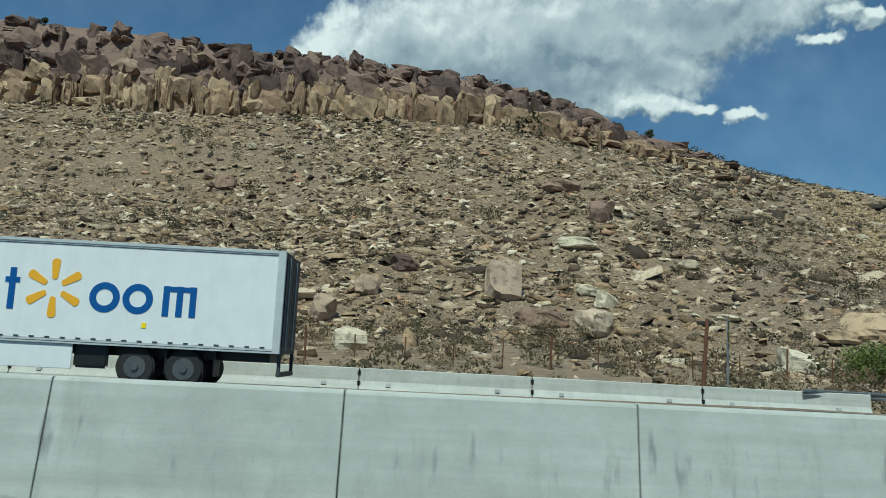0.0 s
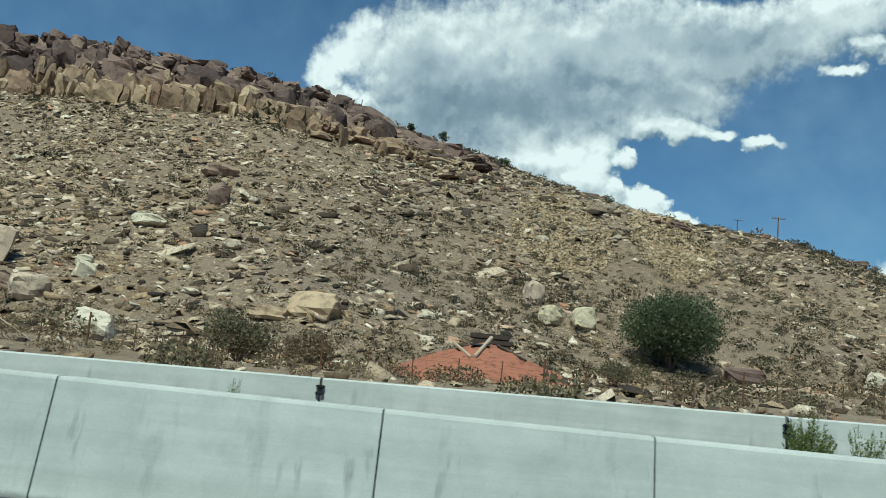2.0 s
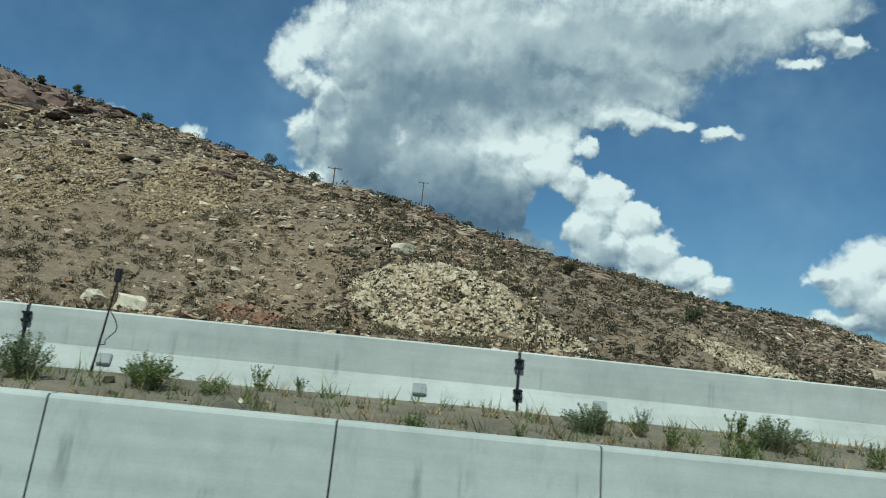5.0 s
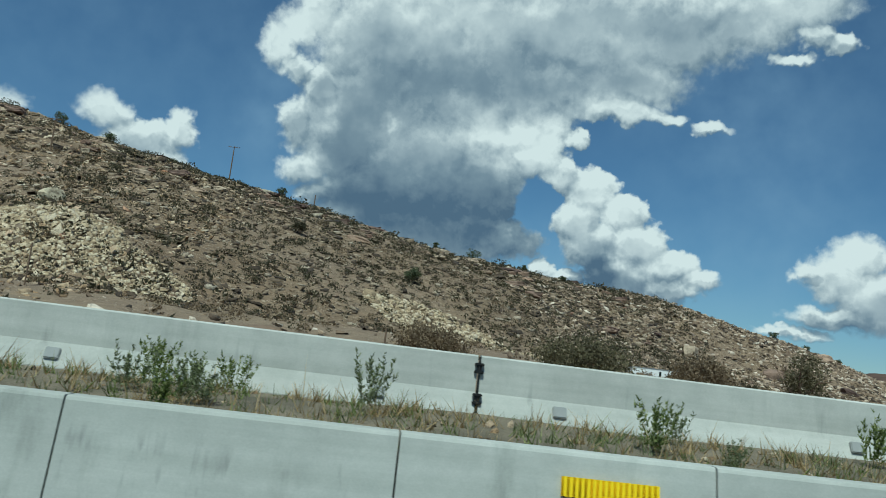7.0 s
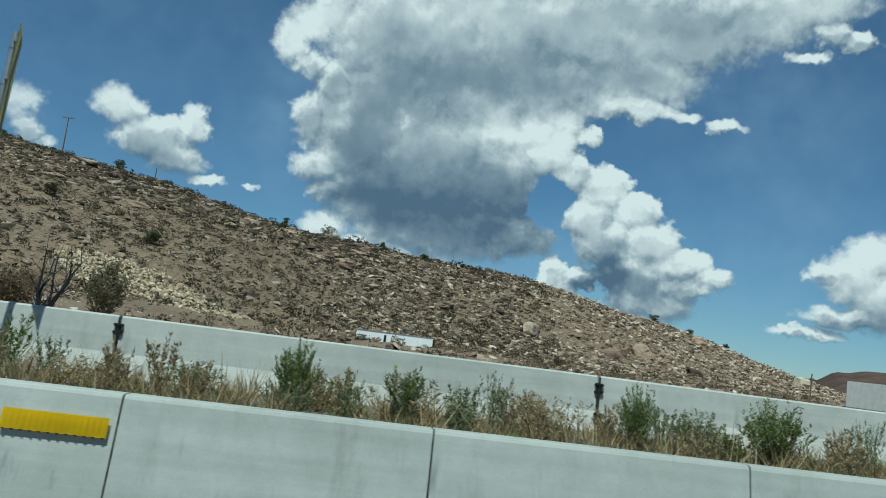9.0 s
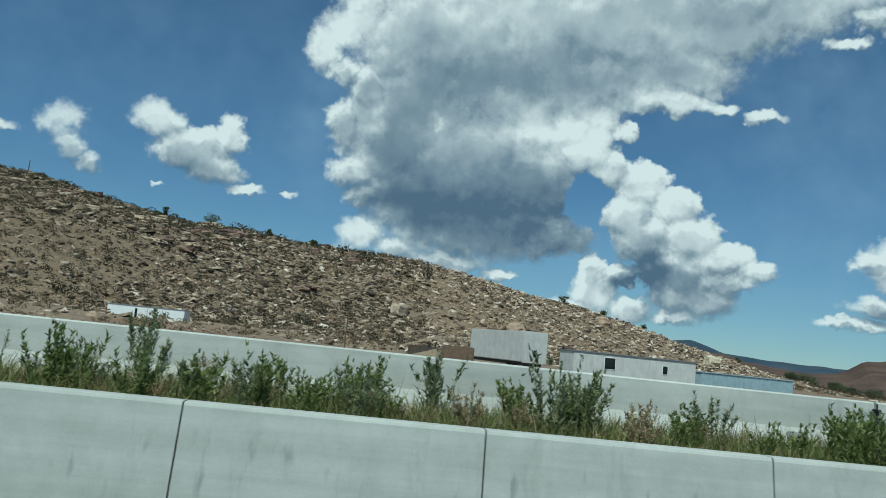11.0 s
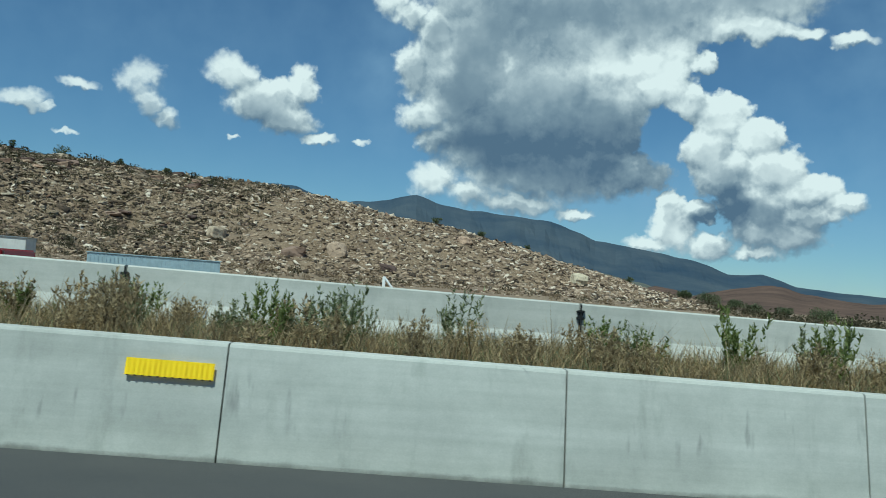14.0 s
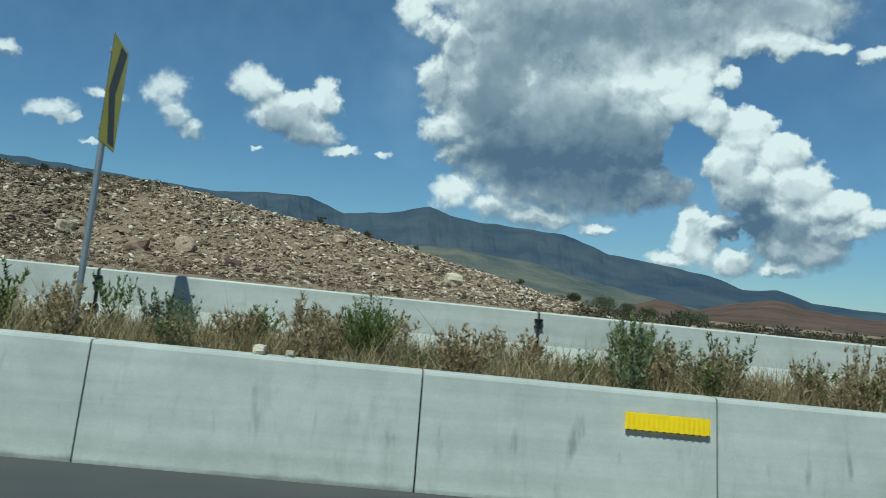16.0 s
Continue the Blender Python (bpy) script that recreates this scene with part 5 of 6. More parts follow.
# ---- far mountains and red hills ----
def ridge_backdrop(name, label, dist, near, az, el, mat, seed, rough):
    """A far range whose skyline stands at the given bearings and heights, with slopes that run towards the road."""
    bm = bmesh.new()
    cx, cy, cz = 345.0, 8.0, 1.3
    rows = []
    for a in np.arange(az[0], az[-1] + 0.01, 0.35):
        e = float(np.interp(a, az, el)) + rough * 0.10 * noise.noise((a * 0.9, seed, 0))
        top = dist * math.tan(radians(e))
        row = []
        for k in range(9):
            f = k / 8
            d = dist + (near - dist) * f
            h = (top + 14) * (1 - f) ** 1.25 - 14 + cz
            if 0 < k < 8:
                h += rough * top * 0.06 * noise.fractal((a * 0.45, k * 0.55, seed), 0.9, 2.0, 4)
                d += dist * 0.012 * noise.noise((a * 0.8, k * 0.7, seed + 5))
            row.append(bm.verts.new((cx + d * math.sin(radians(a)), cy + d * math.cos(radians(a)), h)))
        rows.append(row)
    for r, s in zip(rows, rows[1:]):
        for k in range(8):
            bm.faces.new((r[k], r[k + 1], s[k + 1], s[k]))
    bmesh.ops.recalc_face_normals(bm, faces=bm.faces)
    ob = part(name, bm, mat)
    tagged(ob, label, "mountains", kind="structure")


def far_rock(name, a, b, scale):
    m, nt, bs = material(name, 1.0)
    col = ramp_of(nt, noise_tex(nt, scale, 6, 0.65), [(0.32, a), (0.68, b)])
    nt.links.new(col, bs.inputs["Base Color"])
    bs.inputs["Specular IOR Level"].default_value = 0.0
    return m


# distance haze is mixed into the mountain colour as blue grey
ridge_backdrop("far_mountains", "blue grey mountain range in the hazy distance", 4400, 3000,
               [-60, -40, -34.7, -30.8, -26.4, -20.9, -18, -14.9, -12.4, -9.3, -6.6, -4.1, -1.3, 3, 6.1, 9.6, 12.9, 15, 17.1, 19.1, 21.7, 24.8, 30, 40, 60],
               [5, 6, 6.2, 6.1, 5.8, 5.5, 5.8, 5.8, 4.9, 5.2, 5.9, 5.2, 5.0, 4.7, 3.6, 3.1, 2.6, 1.8, 2.0, 1.3, 1.1, 1.0, 0.9, 0.8, 0.8], far_rock("haze_blue_slope", (0.034, 0.056, 0.086), (0.074, 0.094, 0.112), 0.0030), 3.0, 1.0)
# the darker tone leans blue, the paler one olive
ridge_backdrop("foothills", "low foothills in bluish grey and olive before the mountains", 2900, 1700,
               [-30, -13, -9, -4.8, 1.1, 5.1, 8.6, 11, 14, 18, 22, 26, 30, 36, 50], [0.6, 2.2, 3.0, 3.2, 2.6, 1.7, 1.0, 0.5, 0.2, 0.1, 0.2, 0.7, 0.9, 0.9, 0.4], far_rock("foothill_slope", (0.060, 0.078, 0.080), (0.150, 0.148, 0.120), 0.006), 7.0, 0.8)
ridge_backdrop("red_hills", "low reddish brown desert hills", 1900, 1000,
               [7, 8.5, 10, 11.5, 12.6, 13.6, 15.1, 17.4, 19, 21, 23, 25, 26.4, 28.5, 32, 38, 46, 60], [-0.5, 0.2, 0.75, 0.6, 0.2, 0.55, 0.9, 1.35, 1.0, 0.7, 0.5, 0.7, 1.6, 1.9, 1.9, 1.3, 0.6, 0.2], far_rock("red_slope", (0.070, 0.052, 0.046), (0.135, 0.092, 0.074), 0.012), 11.0, 1.0)


# ---- yellow panels on the near barrier ----
def make_panel():
    t = new("delineator_panel")
    bm = bmesh.new()
    n = 17
    prev = None
    for i in range(n * 2 + 1):
        x = -0.43 + 0.86 * i / (n * 2)
        y = -0.012 - (0.0011 if i % 2 else 0.0)
        pair = [bm.verts.new((x, y, -0.083)), bm.verts.new((x, y, 0.083))]
        if prev:
            bm.faces.new((prev[0], pair[0], pair[1], prev[1]))
        prev = pair
    bmesh.ops.solidify(bm, geom=list(bm.faces), thickness=0.004)
    part("sheet", bm, M_YELLOW, t, "bright yellow corrugated reflective sheet")
    for i in range(12):
        x = -0.40 + 0.8 * i / 11
        part("tab", box(x - 0.010, x + 0.010, -0.016, 0.0, -0.092, -0.08), M_BLACK, t)
    return t


panel = tagged(make_panel(), "bright yellow corrugated reflector panel fixed to concrete barrier", "reflector panel", "barrier reflector panels")
for i, x in enumerate([8.56, 39.02, 69.6, 91.75, 114.0, 135.1, 157.0, 178.8, 200.7, 221.45, 243.1, 264.8, 286.5, 309.45, 333.85, 357.55, 382.65]):
    p = beside(x, -0.106, float(near_z(x)) - 0.285)
    grade = math.degrees(math.atan(float(near_z(x + 1) - near_z(x - 1)) / 2))
    m = Matrix.Translation(p) @ pose(0, 0, 0, 0, 0, math.degrees(heading(x))) @ pose(0, 0, 0, -11, -grade, 0)
    if i == 0:
        panel.matrix_world = m
    else:
        copy_thing(panel, m)

# faint paint marks and scrapes on the near barrier
scrawl = thing("paint_scrawl", "row of dark unreadable paint marks on concrete barrier", "paint mark")
for k, (dx, w) in enumerate([(0.0, 0.10), (0.13, 0.06), (0.24, 0.14), (0.42, 0.08), (0.54, 0.12), (0.70, 0.13)]):
    xx = 277.75 + dx
    for dz in (0.0, -0.06 if k % 2 else -0.045):
        p = beside(xx, -0.068 + dz * 0.2, float(near_z(xx)) - 0.20 + dz)
        b = part("stroke", box(-w / 2, w / 2, -0.006, 0.03, -0.009, 0.009), M_DARKGREY, scrawl)
        b.matrix_world = Matrix.Translation(p) @ pose(0, 0, 0, -5.5, 0, math.degrees(heading(xx)))


# ---- chevron signs in the median ----
def make_sign():
    t = new("chevron_sign")
    part("post", rod((0, 0, -3.4), (0, 0, 0.02), 0.038, seg=12), M_GALV, t, "galvanised steel post")
    th = radians(-69)
    plate = part("plate", box(-0.455, 0.455, 0.045, 0.052, -1.20, 0.02, 0.0), M_SIGNBACK, t, "weathered aluminium plate seen from behind")
    plate.matrix_local = pose(0, 0, 0, 0, 0, -69)
    face = part("yellow_face", box(-0.45, 0.45, 0.053, 0.056, -1.195, 0.015), M_YELLOW, plate, "faded yellow reflective face")
    bm = bmesh.new()
    pts = [(-0.36, -0.02), (0.0, -0.02), (0.34, -0.59), (0.0, -1.16), (-0.36, -1.16), (-0.02, -0.59)]
    f = bm.faces.new([bm.verts.new((x, 0.057, z)) for x, z in pts])
    r = bmesh.ops.extrude_face_region(bm, geom=[f])
    bmesh.ops.translate(bm, vec=(0, 0.003, 0), verts=[v for v in r["geom"] if isinstance(v, bmesh.types.BMVert)])
    part("chevron", bm, M_BLACK, plate, "black chevron arrow")
    for z in (-0.16, -0.60, -1.04):
        part("bracket", box(-0.40, 0.40, 0.012, 0.043, z - 0.032, z + 0.032, 0.004), M_GALV, plate, "galvanised cross bracket")
        bm = bmesh.new()
        rod_into(bm, (0, 0, z - 0.014), (0, 0, z + 0.014), 0.047, seg=12)
        part("clamp", bm, M_GALV, t)
    return t


sign = tagged(make_sign(), "chevron curve sign on a galvanised post in weeds", "road sign", "median chevron signs")
for i, x in enumerate([193.45, 219.4, 250.0, 280.65, 312.9, 343.85, 376.1]):
    top = float(far_z(x)) + (2.88 if x < 200 else 3.06 if x < 230 else 2.62)
    off = 2.3 if 215 < x < 225 else 1.45
    m = Matrix.Translation(beside(station(x, off) + (0.0 if x < 230 else 0.26 if 300 < x < 320 else 0.12), off, top)) @ pose(0, 0, 0, random.uniform(-1.2, 0.6), 2.2, math.degrees(heading(x)) - (12 if x > 230 else 0))
    if i == 0:
        sign.matrix_world = m
    else:
        copy_thing(sign, m)
# the one sign on the far shoulder, facing the near road
far_sign = copy_thing(sign, Matrix.Translation((11.8, 31.4, 3.66)) @ pose(0, 0, 0, 0, 0, -43))
tagged(far_sign, "yellow chevron curve sign on the far shoulder", "road sign", "far shoulder signs")
far_sign["group"] = "far shoulder signs"


# ---- poles ----
def insulator(x, y, z, parent):
    bm = bmesh.new()
    rod_into(bm, (x, y, z), (x, y, z + 0.10), 0.02, seg=6)
    rod_into(bm, (x, y, z + 0.10), (x, y, z + 0.22), 0.06, 0.04, 8)
    part("insulator", bm, M_DARKGREY, parent)


def utility_pole(label, x, y, top, arm, lean=0.0, r=0.15, second=False, group="power poles", base=None):
    zg = ground_z(x, y) - 0.3 if base is None else base
    t = thing("power_pole", label, "power pole", group, m=Matrix.Translation((x, y, zg)) @ pose(0, 0, 0, 0, lean, 0))
    h = top - zg
    part("shaft", rod((0, 0, 0), (0, 0, h), r, r * 0.68, 10), M_WOOD, t, "weathered brown timber shaft")
    for k, (z, w) in enumerate([(h - 0.28, arm)] + ([(h - 1.15, arm * 0.55)] if second else [])):
        a = part("crossarm", box(-w / 2, w / 2, -0.16 - r * 0.5, -0.04 - r * 0.5, z - 0.07, z + 0.07, 0.01), M_WOOD, t)
        for dx in ((-0.46, -0.26, 0.26, 0.46) if k == 0 else (-0.4, 0.4)):
            insulator(dx * w, -0.10 - r * 0.5, z + 0.07, t)
    if second:
        bm = bmesh.new()
        rod_into(bm, (-0.3 * arm, -0.12, h - 0.28), (0, -0.12, h - 1.0), 0.025, seg=6)
        rod_into(bm, (0.3 * arm, -0.12, h - 0.28), (0, -0.12, h - 1.0), 0.025, seg=6)
        part("brace", bm, M_GALV, t)
    return t


utility_pole("tall weathered wooden power pole with crossarms beyond the road", 91.7, 49.1, 12.6, 2.5, 1.0, 0.17, True)
utility_pole("distant wooden power pole on the slope", 114.5, 147.0, 35.6, 2.6, 0.5, 0.16)
utility_pole("distant wooden power pole on the ridge", 132.9, 217.0, 50.0, 3.0, 0.5, 0.18)
for x, y, h, w in ((155.5, 225, 3.4, 0.16), (142.6, 78.5, 4.2, 0.09), (177.5, 60.0, 2.4, 0.08), (32.0, 176.0, 2.6, 0.12), (263.0, 70.0, 3.2, 0.07)):
    zg = ground_z(x, y)
    p = part("bare_post", rod((x, y, zg - 0.4), (x + 0.05, y, zg + h), w, w * 0.85, 8), M_WOOD)
    tagged(p, "bare weathered wooden post standing alone", "post", "lone posts")

# ---- wire fence along the foot of the hill ----
fence = thing("wire_fence", "rusty wire fence on thin steel posts before the hill", "fence")
FENCE = [(-60.0, 42.0), (-20, 43.0), (20, 44.5), (45, 45.6), (70, 50.0), (92, 58), (120, 66)]
fx = np.arange(-58, 119, 2.6)
fy = np.interp(fx, [p[0] for p in FENCE], [p[1] for p in FENCE])
tops = []
for i, (x, y) in enumerate(zip(fx, fy)):
    zg = ground_z(float(x), float(y))
    h = 1.45 if i % 5 else 1.9
    part("post", rod((x, y, zg - 0.3), (x + random.uniform(-0.06, 0.06), y, zg + h), 0.035 if i % 5 else 0.06, seg=6), M_RUST, fence)
    tops.append(Vector((x, y, zg)))
for h in (0.45, 0.8, 1.15, 1.4):
    bm = bmesh.new()
    for a, b in zip(tops, tops[1:]):
        rod_into(bm, a + Vector((0, 0, h)), b + Vector((0, 0, h)), 0.008, seg=3)
    part("wire", bm, M_RUST, fence)
st = part("leaning_stake", rod((26.2, 44.4, 3.1), (30.2, 45.2, 0.7), 0.06, 0.05, 7), M_PALEWOOD)
tagged(st, "bleached pale stake leaning against the wire fence", "stake")
wm = part("marker_post", rod((12.6, 36.5, ground_z(12.6, 36.5) - 0.3), (12.8, 36.5, ground_z(12.6, 36.5) + 3.4), 0.1, 0.09, 8), M_RUST)
tagged(wm, "short rusty marker post behind the shoulder barrier", "post")

# ---- sheds, trailers and containers on the flat ----


def office_box(label, x0, y0, x1, y1, width, z0, z1, mat, windows, category, name, ribs=0):
    """A long box whose visible side runs from one corner to the other."""
    a, b = Vector((x0, y0, 0)), Vector((x1, y1, 0))
    length = (b - a).length
    turn = math.degrees(math.atan2(y1 - y0, x1 - x0))
    t = thing(name, label, category, m=Matrix.Translation((x0, y0, z0)) @ pose(0, 0, 0, 0, 0, turn))
    h = z1 - z0
    part("body", box(0, length, 0, width, 0.0, h - 0.06, 0.03), mat, t)
    part("roof", box(-0.08, length + 0.08, -0.08, width + 0.08, h - 0.06, h + 0.04, 0.02), M_GALV if not ribs else mat, t, "pale metal roof edge")
    for wx, wz, ww, wh in windows:
        w = part("window", box(wx, wx + ww, -0.03, 0.02, wz, wz + wh, 0.008), M_WHITE, t)
        part("pane", box(wx + 0.06, wx + ww - 0.06, -0.036, -0.028, wz + 0.06, wz + wh - 0.06), M_GLASS, w, "dark window pane")
    for k in range(ribs):
        x = 0.25 + (length - 0.5) * k / max(1, ribs - 1)
        part("rib", box(x - 0.07, x + 0.07, -0.035, 0.0, 0.15, h - 0.12, 0.01), mat, t)
    return t


office_box("chalky white portable office with two dark windows", 283.1, 72.2, 295.1, 75.4, 3.0, -0.35, 2.42, M_OFFWHITE, [(3.0, 1.35, 1.15, 1.1), (8.9, 1.35, 0.6, 0.85)], "portable office", "portable_office")
office_box("pale blue corrugated shipping container on the flat", 297.6, 81.4, 309.0, 86.0, 2.4, -0.6, 1.62, M_BLUEBOX, [], "shipping container", "shipping_container", 34)
office_box("white box trailer parked before the ridge", 219.5, 129.5, 231.8, 129.0, 2.6, 0.2, 3.05, M_WHITE, [(4.4, 0.5, 0.5, 2.0)], "trailer", "parked_trailer")
tr = thing("box_trailer", "dirty cream box trailer standing on wheels", "trailer", m=Matrix.Translation((278.8, 74.3, -0.25)) @ pose(0, 0, 0, 0, 0, 24))
part("body", box(0, 2.5, 0, 10.6, 1.15, 3.95, 0.06), M_OFFWHITE, tr)
part("chassis", box(0.3, 2.2, 0.2, 10.2, 0.85, 1.15, 0.02), M_DARKGREY, tr)
part("end_frame", box(-0.04, 2.54, -0.05, 0.06, 1.1, 4.0, 0.02), M_OFFWHITE, tr)
part("hatch", box(1.1, 1.45, -0.08, -0.04, 1.7, 2.3, 0.01), M_GLASS, tr, "small dark hatch")
for xx in (0.35, 2.15):
    for yy in (1.6, 2.8):
        w = part("wheel", rod((xx - 0.14, yy, 0.5), (xx + 0.14, yy, 0.5), 0.5, seg=18), M_RUBBER, tr)
        part("rim", rod((xx - 0.16, yy, 0.5), (xx + 0.16, yy, 0.5), 0.26, seg=14), M_RIM, w)
shed = thing("lean_to_shed", "small tan lean-to shed beside a dark crate", "shed", m=Matrix.Translation((268.6, 62.0, 0.0)))
part("wall", box(0, 2.2, 0, 2.4, -0.4, 1.5, 0.03), M_PALEWOOD, shed)
bm = prism([(-0.5, 1.35), (2.5, 2.3), (2.5, 2.42), (-0.5, 1.47)], -0.4, 2.8)
part("roof", bm, M_PALEWOOD, shed, "sloping bleached board roof")
stack = part("dark_crate", box(271.2, 273.6, 61.0, 62.6, -0.3, 1.75, 0.08), M_WOOD)
tagged(stack, "dark brown wooden crate beside a small shed", "crate")
brace = thing("white_brace", "two white painted timbers bolted into a brace", "brace")
part("upright", box(327.1, 327.35, 74.1, 74.3, -0.9, 1.35, 0.02), M_WHITE, brace)
part("strut", rod((327.3, 74.2, 1.2), (328.6, 74.4, -0.4), 0.1, seg=8), M_WHITE, brace)


# ---- vehicles of the opposite lanes ----
def wheel(parent, x, y, r, w, rim_mat=None):
    bm = bmesh.new()
    rod_into(bm, (x, y, r), (x, y + w, r), r, seg=24)
    bmesh.ops.bevel(bm, geom=[e for e in bm.edges if len(e.link_faces) == 2 and e.calc_face_angle(0) > 1.2], offset=0.04, segments=2, affect="EDGES")
    t = part("wheel", bm, M_RUBBER, parent)
    bm = bmesh.new()
    rod_into(bm, (x, y - 0.012, r), (x, y + 0.05, r), r * 0.56, seg=20)
    rod_into(bm, (x, y - 0.05, r), (x, y + 0.05, r), r * 0.18, seg=12)
    part("rim", bm, rim_mat or M_RIM, t, "dull steel rim")
    return t


def make_semitrailer():
    """Local x runs backwards along the trailer; the origin is the rear, on the road, at its near side."""
    t = thing("semitrailer", "white box semitrailer with blue and yellow marks", "semitrailer", m=Matrix.Translation((-3.75, 21.85, 0.42)) @ pose(0, 0, 0, 0, 0.2, 0))
    L, W, z0, z1 = 16.2, 2.55, 1.12, 3.74
    part("box_body", box(-L, -0.12, 0, W, z0, z1, 0.03), M_WHITE, t, "white smooth panelled trailer side")
    part("top_rail", box(-L, -0.1, -0.02, 0.1, z1 - 0.07, z1 + 0.02, 0.01), M_RAIL, t, "pale grey aluminium top rail")
    part("top_seam", box(-L, -0.1, -0.012, 0.05, z1 - 0.125, z1 - 0.105), M_DARKGREY, t)
    part("bottom_rail", box(-L, -0.1, -0.025, 0.1, z0 - 0.10, z0 + 0.02, 0.01), M_RAIL, t, "pale grey bottom rail with rivets")
    part("bottom_seam", box(-L, -0.1, -0.028, 0.05, z0 - 0.045, z0 - 0.03), M_DARKGREY, t)
    for k in range(40):
        x = -0.35 - k * 0.4
        part("marker", box(x - 0.14, x - 0.02, -0.03, 0.0, z0 + 0.035, z0 + 0.075), M_DARKGREY, t)
    f = part("rear_frame", box(-0.13, 0.03, -0.02, W + 0.02, z0 - 0.1, z1 + 0.02, 0.02), M_DARKGREY, t, "dark grey rear door frame")
    for y0 in (0.14, W / 2 + 0.02):
        part("door", box(0.03, 0.06, y0, y0 + W / 2 - 0.16, z0 + 0.1, z1 - 0.14, 0.01), M_DARKGREY, f)
        part("lock_rod", rod((0.08, y0 + 0.4, z0), (0.08, y0 + 0.4, z1 - 0.1), 0.02, seg=6), M_GALV, f)
    part("near_post", box(-0.17, 0.035, -0.03, 0.09, z0 - 0.1, z1 + 0.01, 0.01), M_RAIL, t, "bright metal corner post")
    part("bumper", box(-0.05, 0.06, 0.1, W - 0.1, 0.42, 0.55, 0.02), M_DARKGREY, t)
    for y in (0.15, W - 0.25):
        part("bumper_leg", box(-0.04, 0.05, y, y + 0.1, 0.5, z0, 0.01), M_DARKGREY, t)
    part("chassis", box(-L + 1, -0.3, 0.5, W - 0.5, z0 - 0.34, z0 - 0.1, 0.02), M_BLACK, t)
    for x in (-2.45, -3.72):
        wheel(t, x, 0.08, 0.51, 0.55)
        wheel(t, x, W - 0.63, 0.51, 0.55)
        part("mud_flap", box(x - 0.02 + 0.78, x + 0.02 + 0.78, 0.1, 0.7, 0.35, z0 - 0.1), M_BLACK, t)
    part("skirt", box(-12.0, -5.35, 0.02, 0.06, 0.38, z0 - 0.1, 0.01), M_WHITE, t, "white aerodynamic side skirt")
    part("skirt_end", box(-5.34, -4.45, 0.12, 0.2, 0.42, z0 - 0.1, 0.06), M_BLACK, t, "black rounded end of the skirt")
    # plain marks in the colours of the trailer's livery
    def mark(name, bm, mat):
        part(name, bm, mat, t)
    for k in range(6):
        a = radians(90 + 60 * k)
        c, s = math.cos(a), math.sin(a)
        bm = bmesh.new()
        half = [(0.27, 0.075), (0.24, 0.05), (0.225, 0.0), (0.24, -0.05), (0.27, -0.075), (0.70, -0.115), (0.76, -0.085), (0.785, 0.0), (0.76, 0.085), (0.70, 0.115)]
        lo = [bm.verts.new((x * c - z * s, -0.012, x * s + z * c)) for x, z in half]
        hi = [bm.verts.new((x * c - z * s, 0.004, x * s + z * c)) for x, z in half]
        bm.faces.new(lo)
        bm.faces.new(hi[::-1])
        for i in range(len(half)):
            bm.faces.new((lo[i], hi[i], hi[(i + 1) % len(half)], lo[(i + 1) % len(half)]))
        bmesh.ops.recalc_face_normals(bm, faces=bm.faces)
        bmesh.ops.translate(bm, vec=(-5.99, 0, 2.46), verts=bm.verts)
        mark("ray", bm, M_GOLD)
    for cx in (-4.65, -3.78):
        bm = bmesh.new()
        o = [(cx + 0.40 * math.cos(i * math.pi / 14), 2.52 + 0.40 * math.sin(i * math.pi / 14)) for i in range(28)]
        n = [(cx + 0.22 * math.cos(i * math.pi / 14), 2.52 + 0.22 * math.sin(i * math.pi / 14)) for i in range(28)]
        ov, nv = [bm.verts.new((x, -0.008, z)) for x, z in o], [bm.verts.new((x, -0.008, z)) for x, z in n]
        for i in range(28):
            bm.faces.new((ov[i], ov[(i + 1) % 28], nv[(i + 1) % 28], nv[i]))
        r = bmesh.ops.extrude_face_region(bm, geom=list(bm.faces))
        bmesh.ops.translate(bm, vec=(0, 0.012, 0), verts=[v for v in r["geom"] if isinstance(v, bmesh.types.BMVert)])
        bmesh.ops.recalc_face_normals(bm, faces=bm.faces)
        bmesh.ops.translate(bm, vec=(0, 0, -0.24), verts=bm.verts)
        mark("ring_mark", bm, M_BLUE)
    for cx in (-3.04, -2.685, -2.335, -7.08):
        mark("bar_mark", box(cx - 0.085, cx + 0.085, -0.012, 0.004, 1.86, 2.66 if cx > -5 else 2.95, 0.0), M_BLUE)
    mark("bar_mark", box(-2.953, -2.772, -0.010, 0.004, 2.51, 2.65, 0.0), M_BLUE)
    mark("bar_mark", box(-2.598, -2.422, -0.010, 0.004, 2.51, 2.65, 0.0), M_BLUE)
    mark("bar_mark", box(-7.27, -6.89, -0.014, 0.004, 2.56, 2.70, 0.0), M_BLUE)
    part("plate_mark", box(-3.62, -3.5, -0.012, 0.004, 1.52, 1.66), M_YELLOW, t)
    return t


make_semitrailer()


def car_side(outline, width, y0, mat, name, parent, bevel=0.05, label=""):
    return part(name, prism(outline, y0, y0 + width, bevel), mat, parent, label)


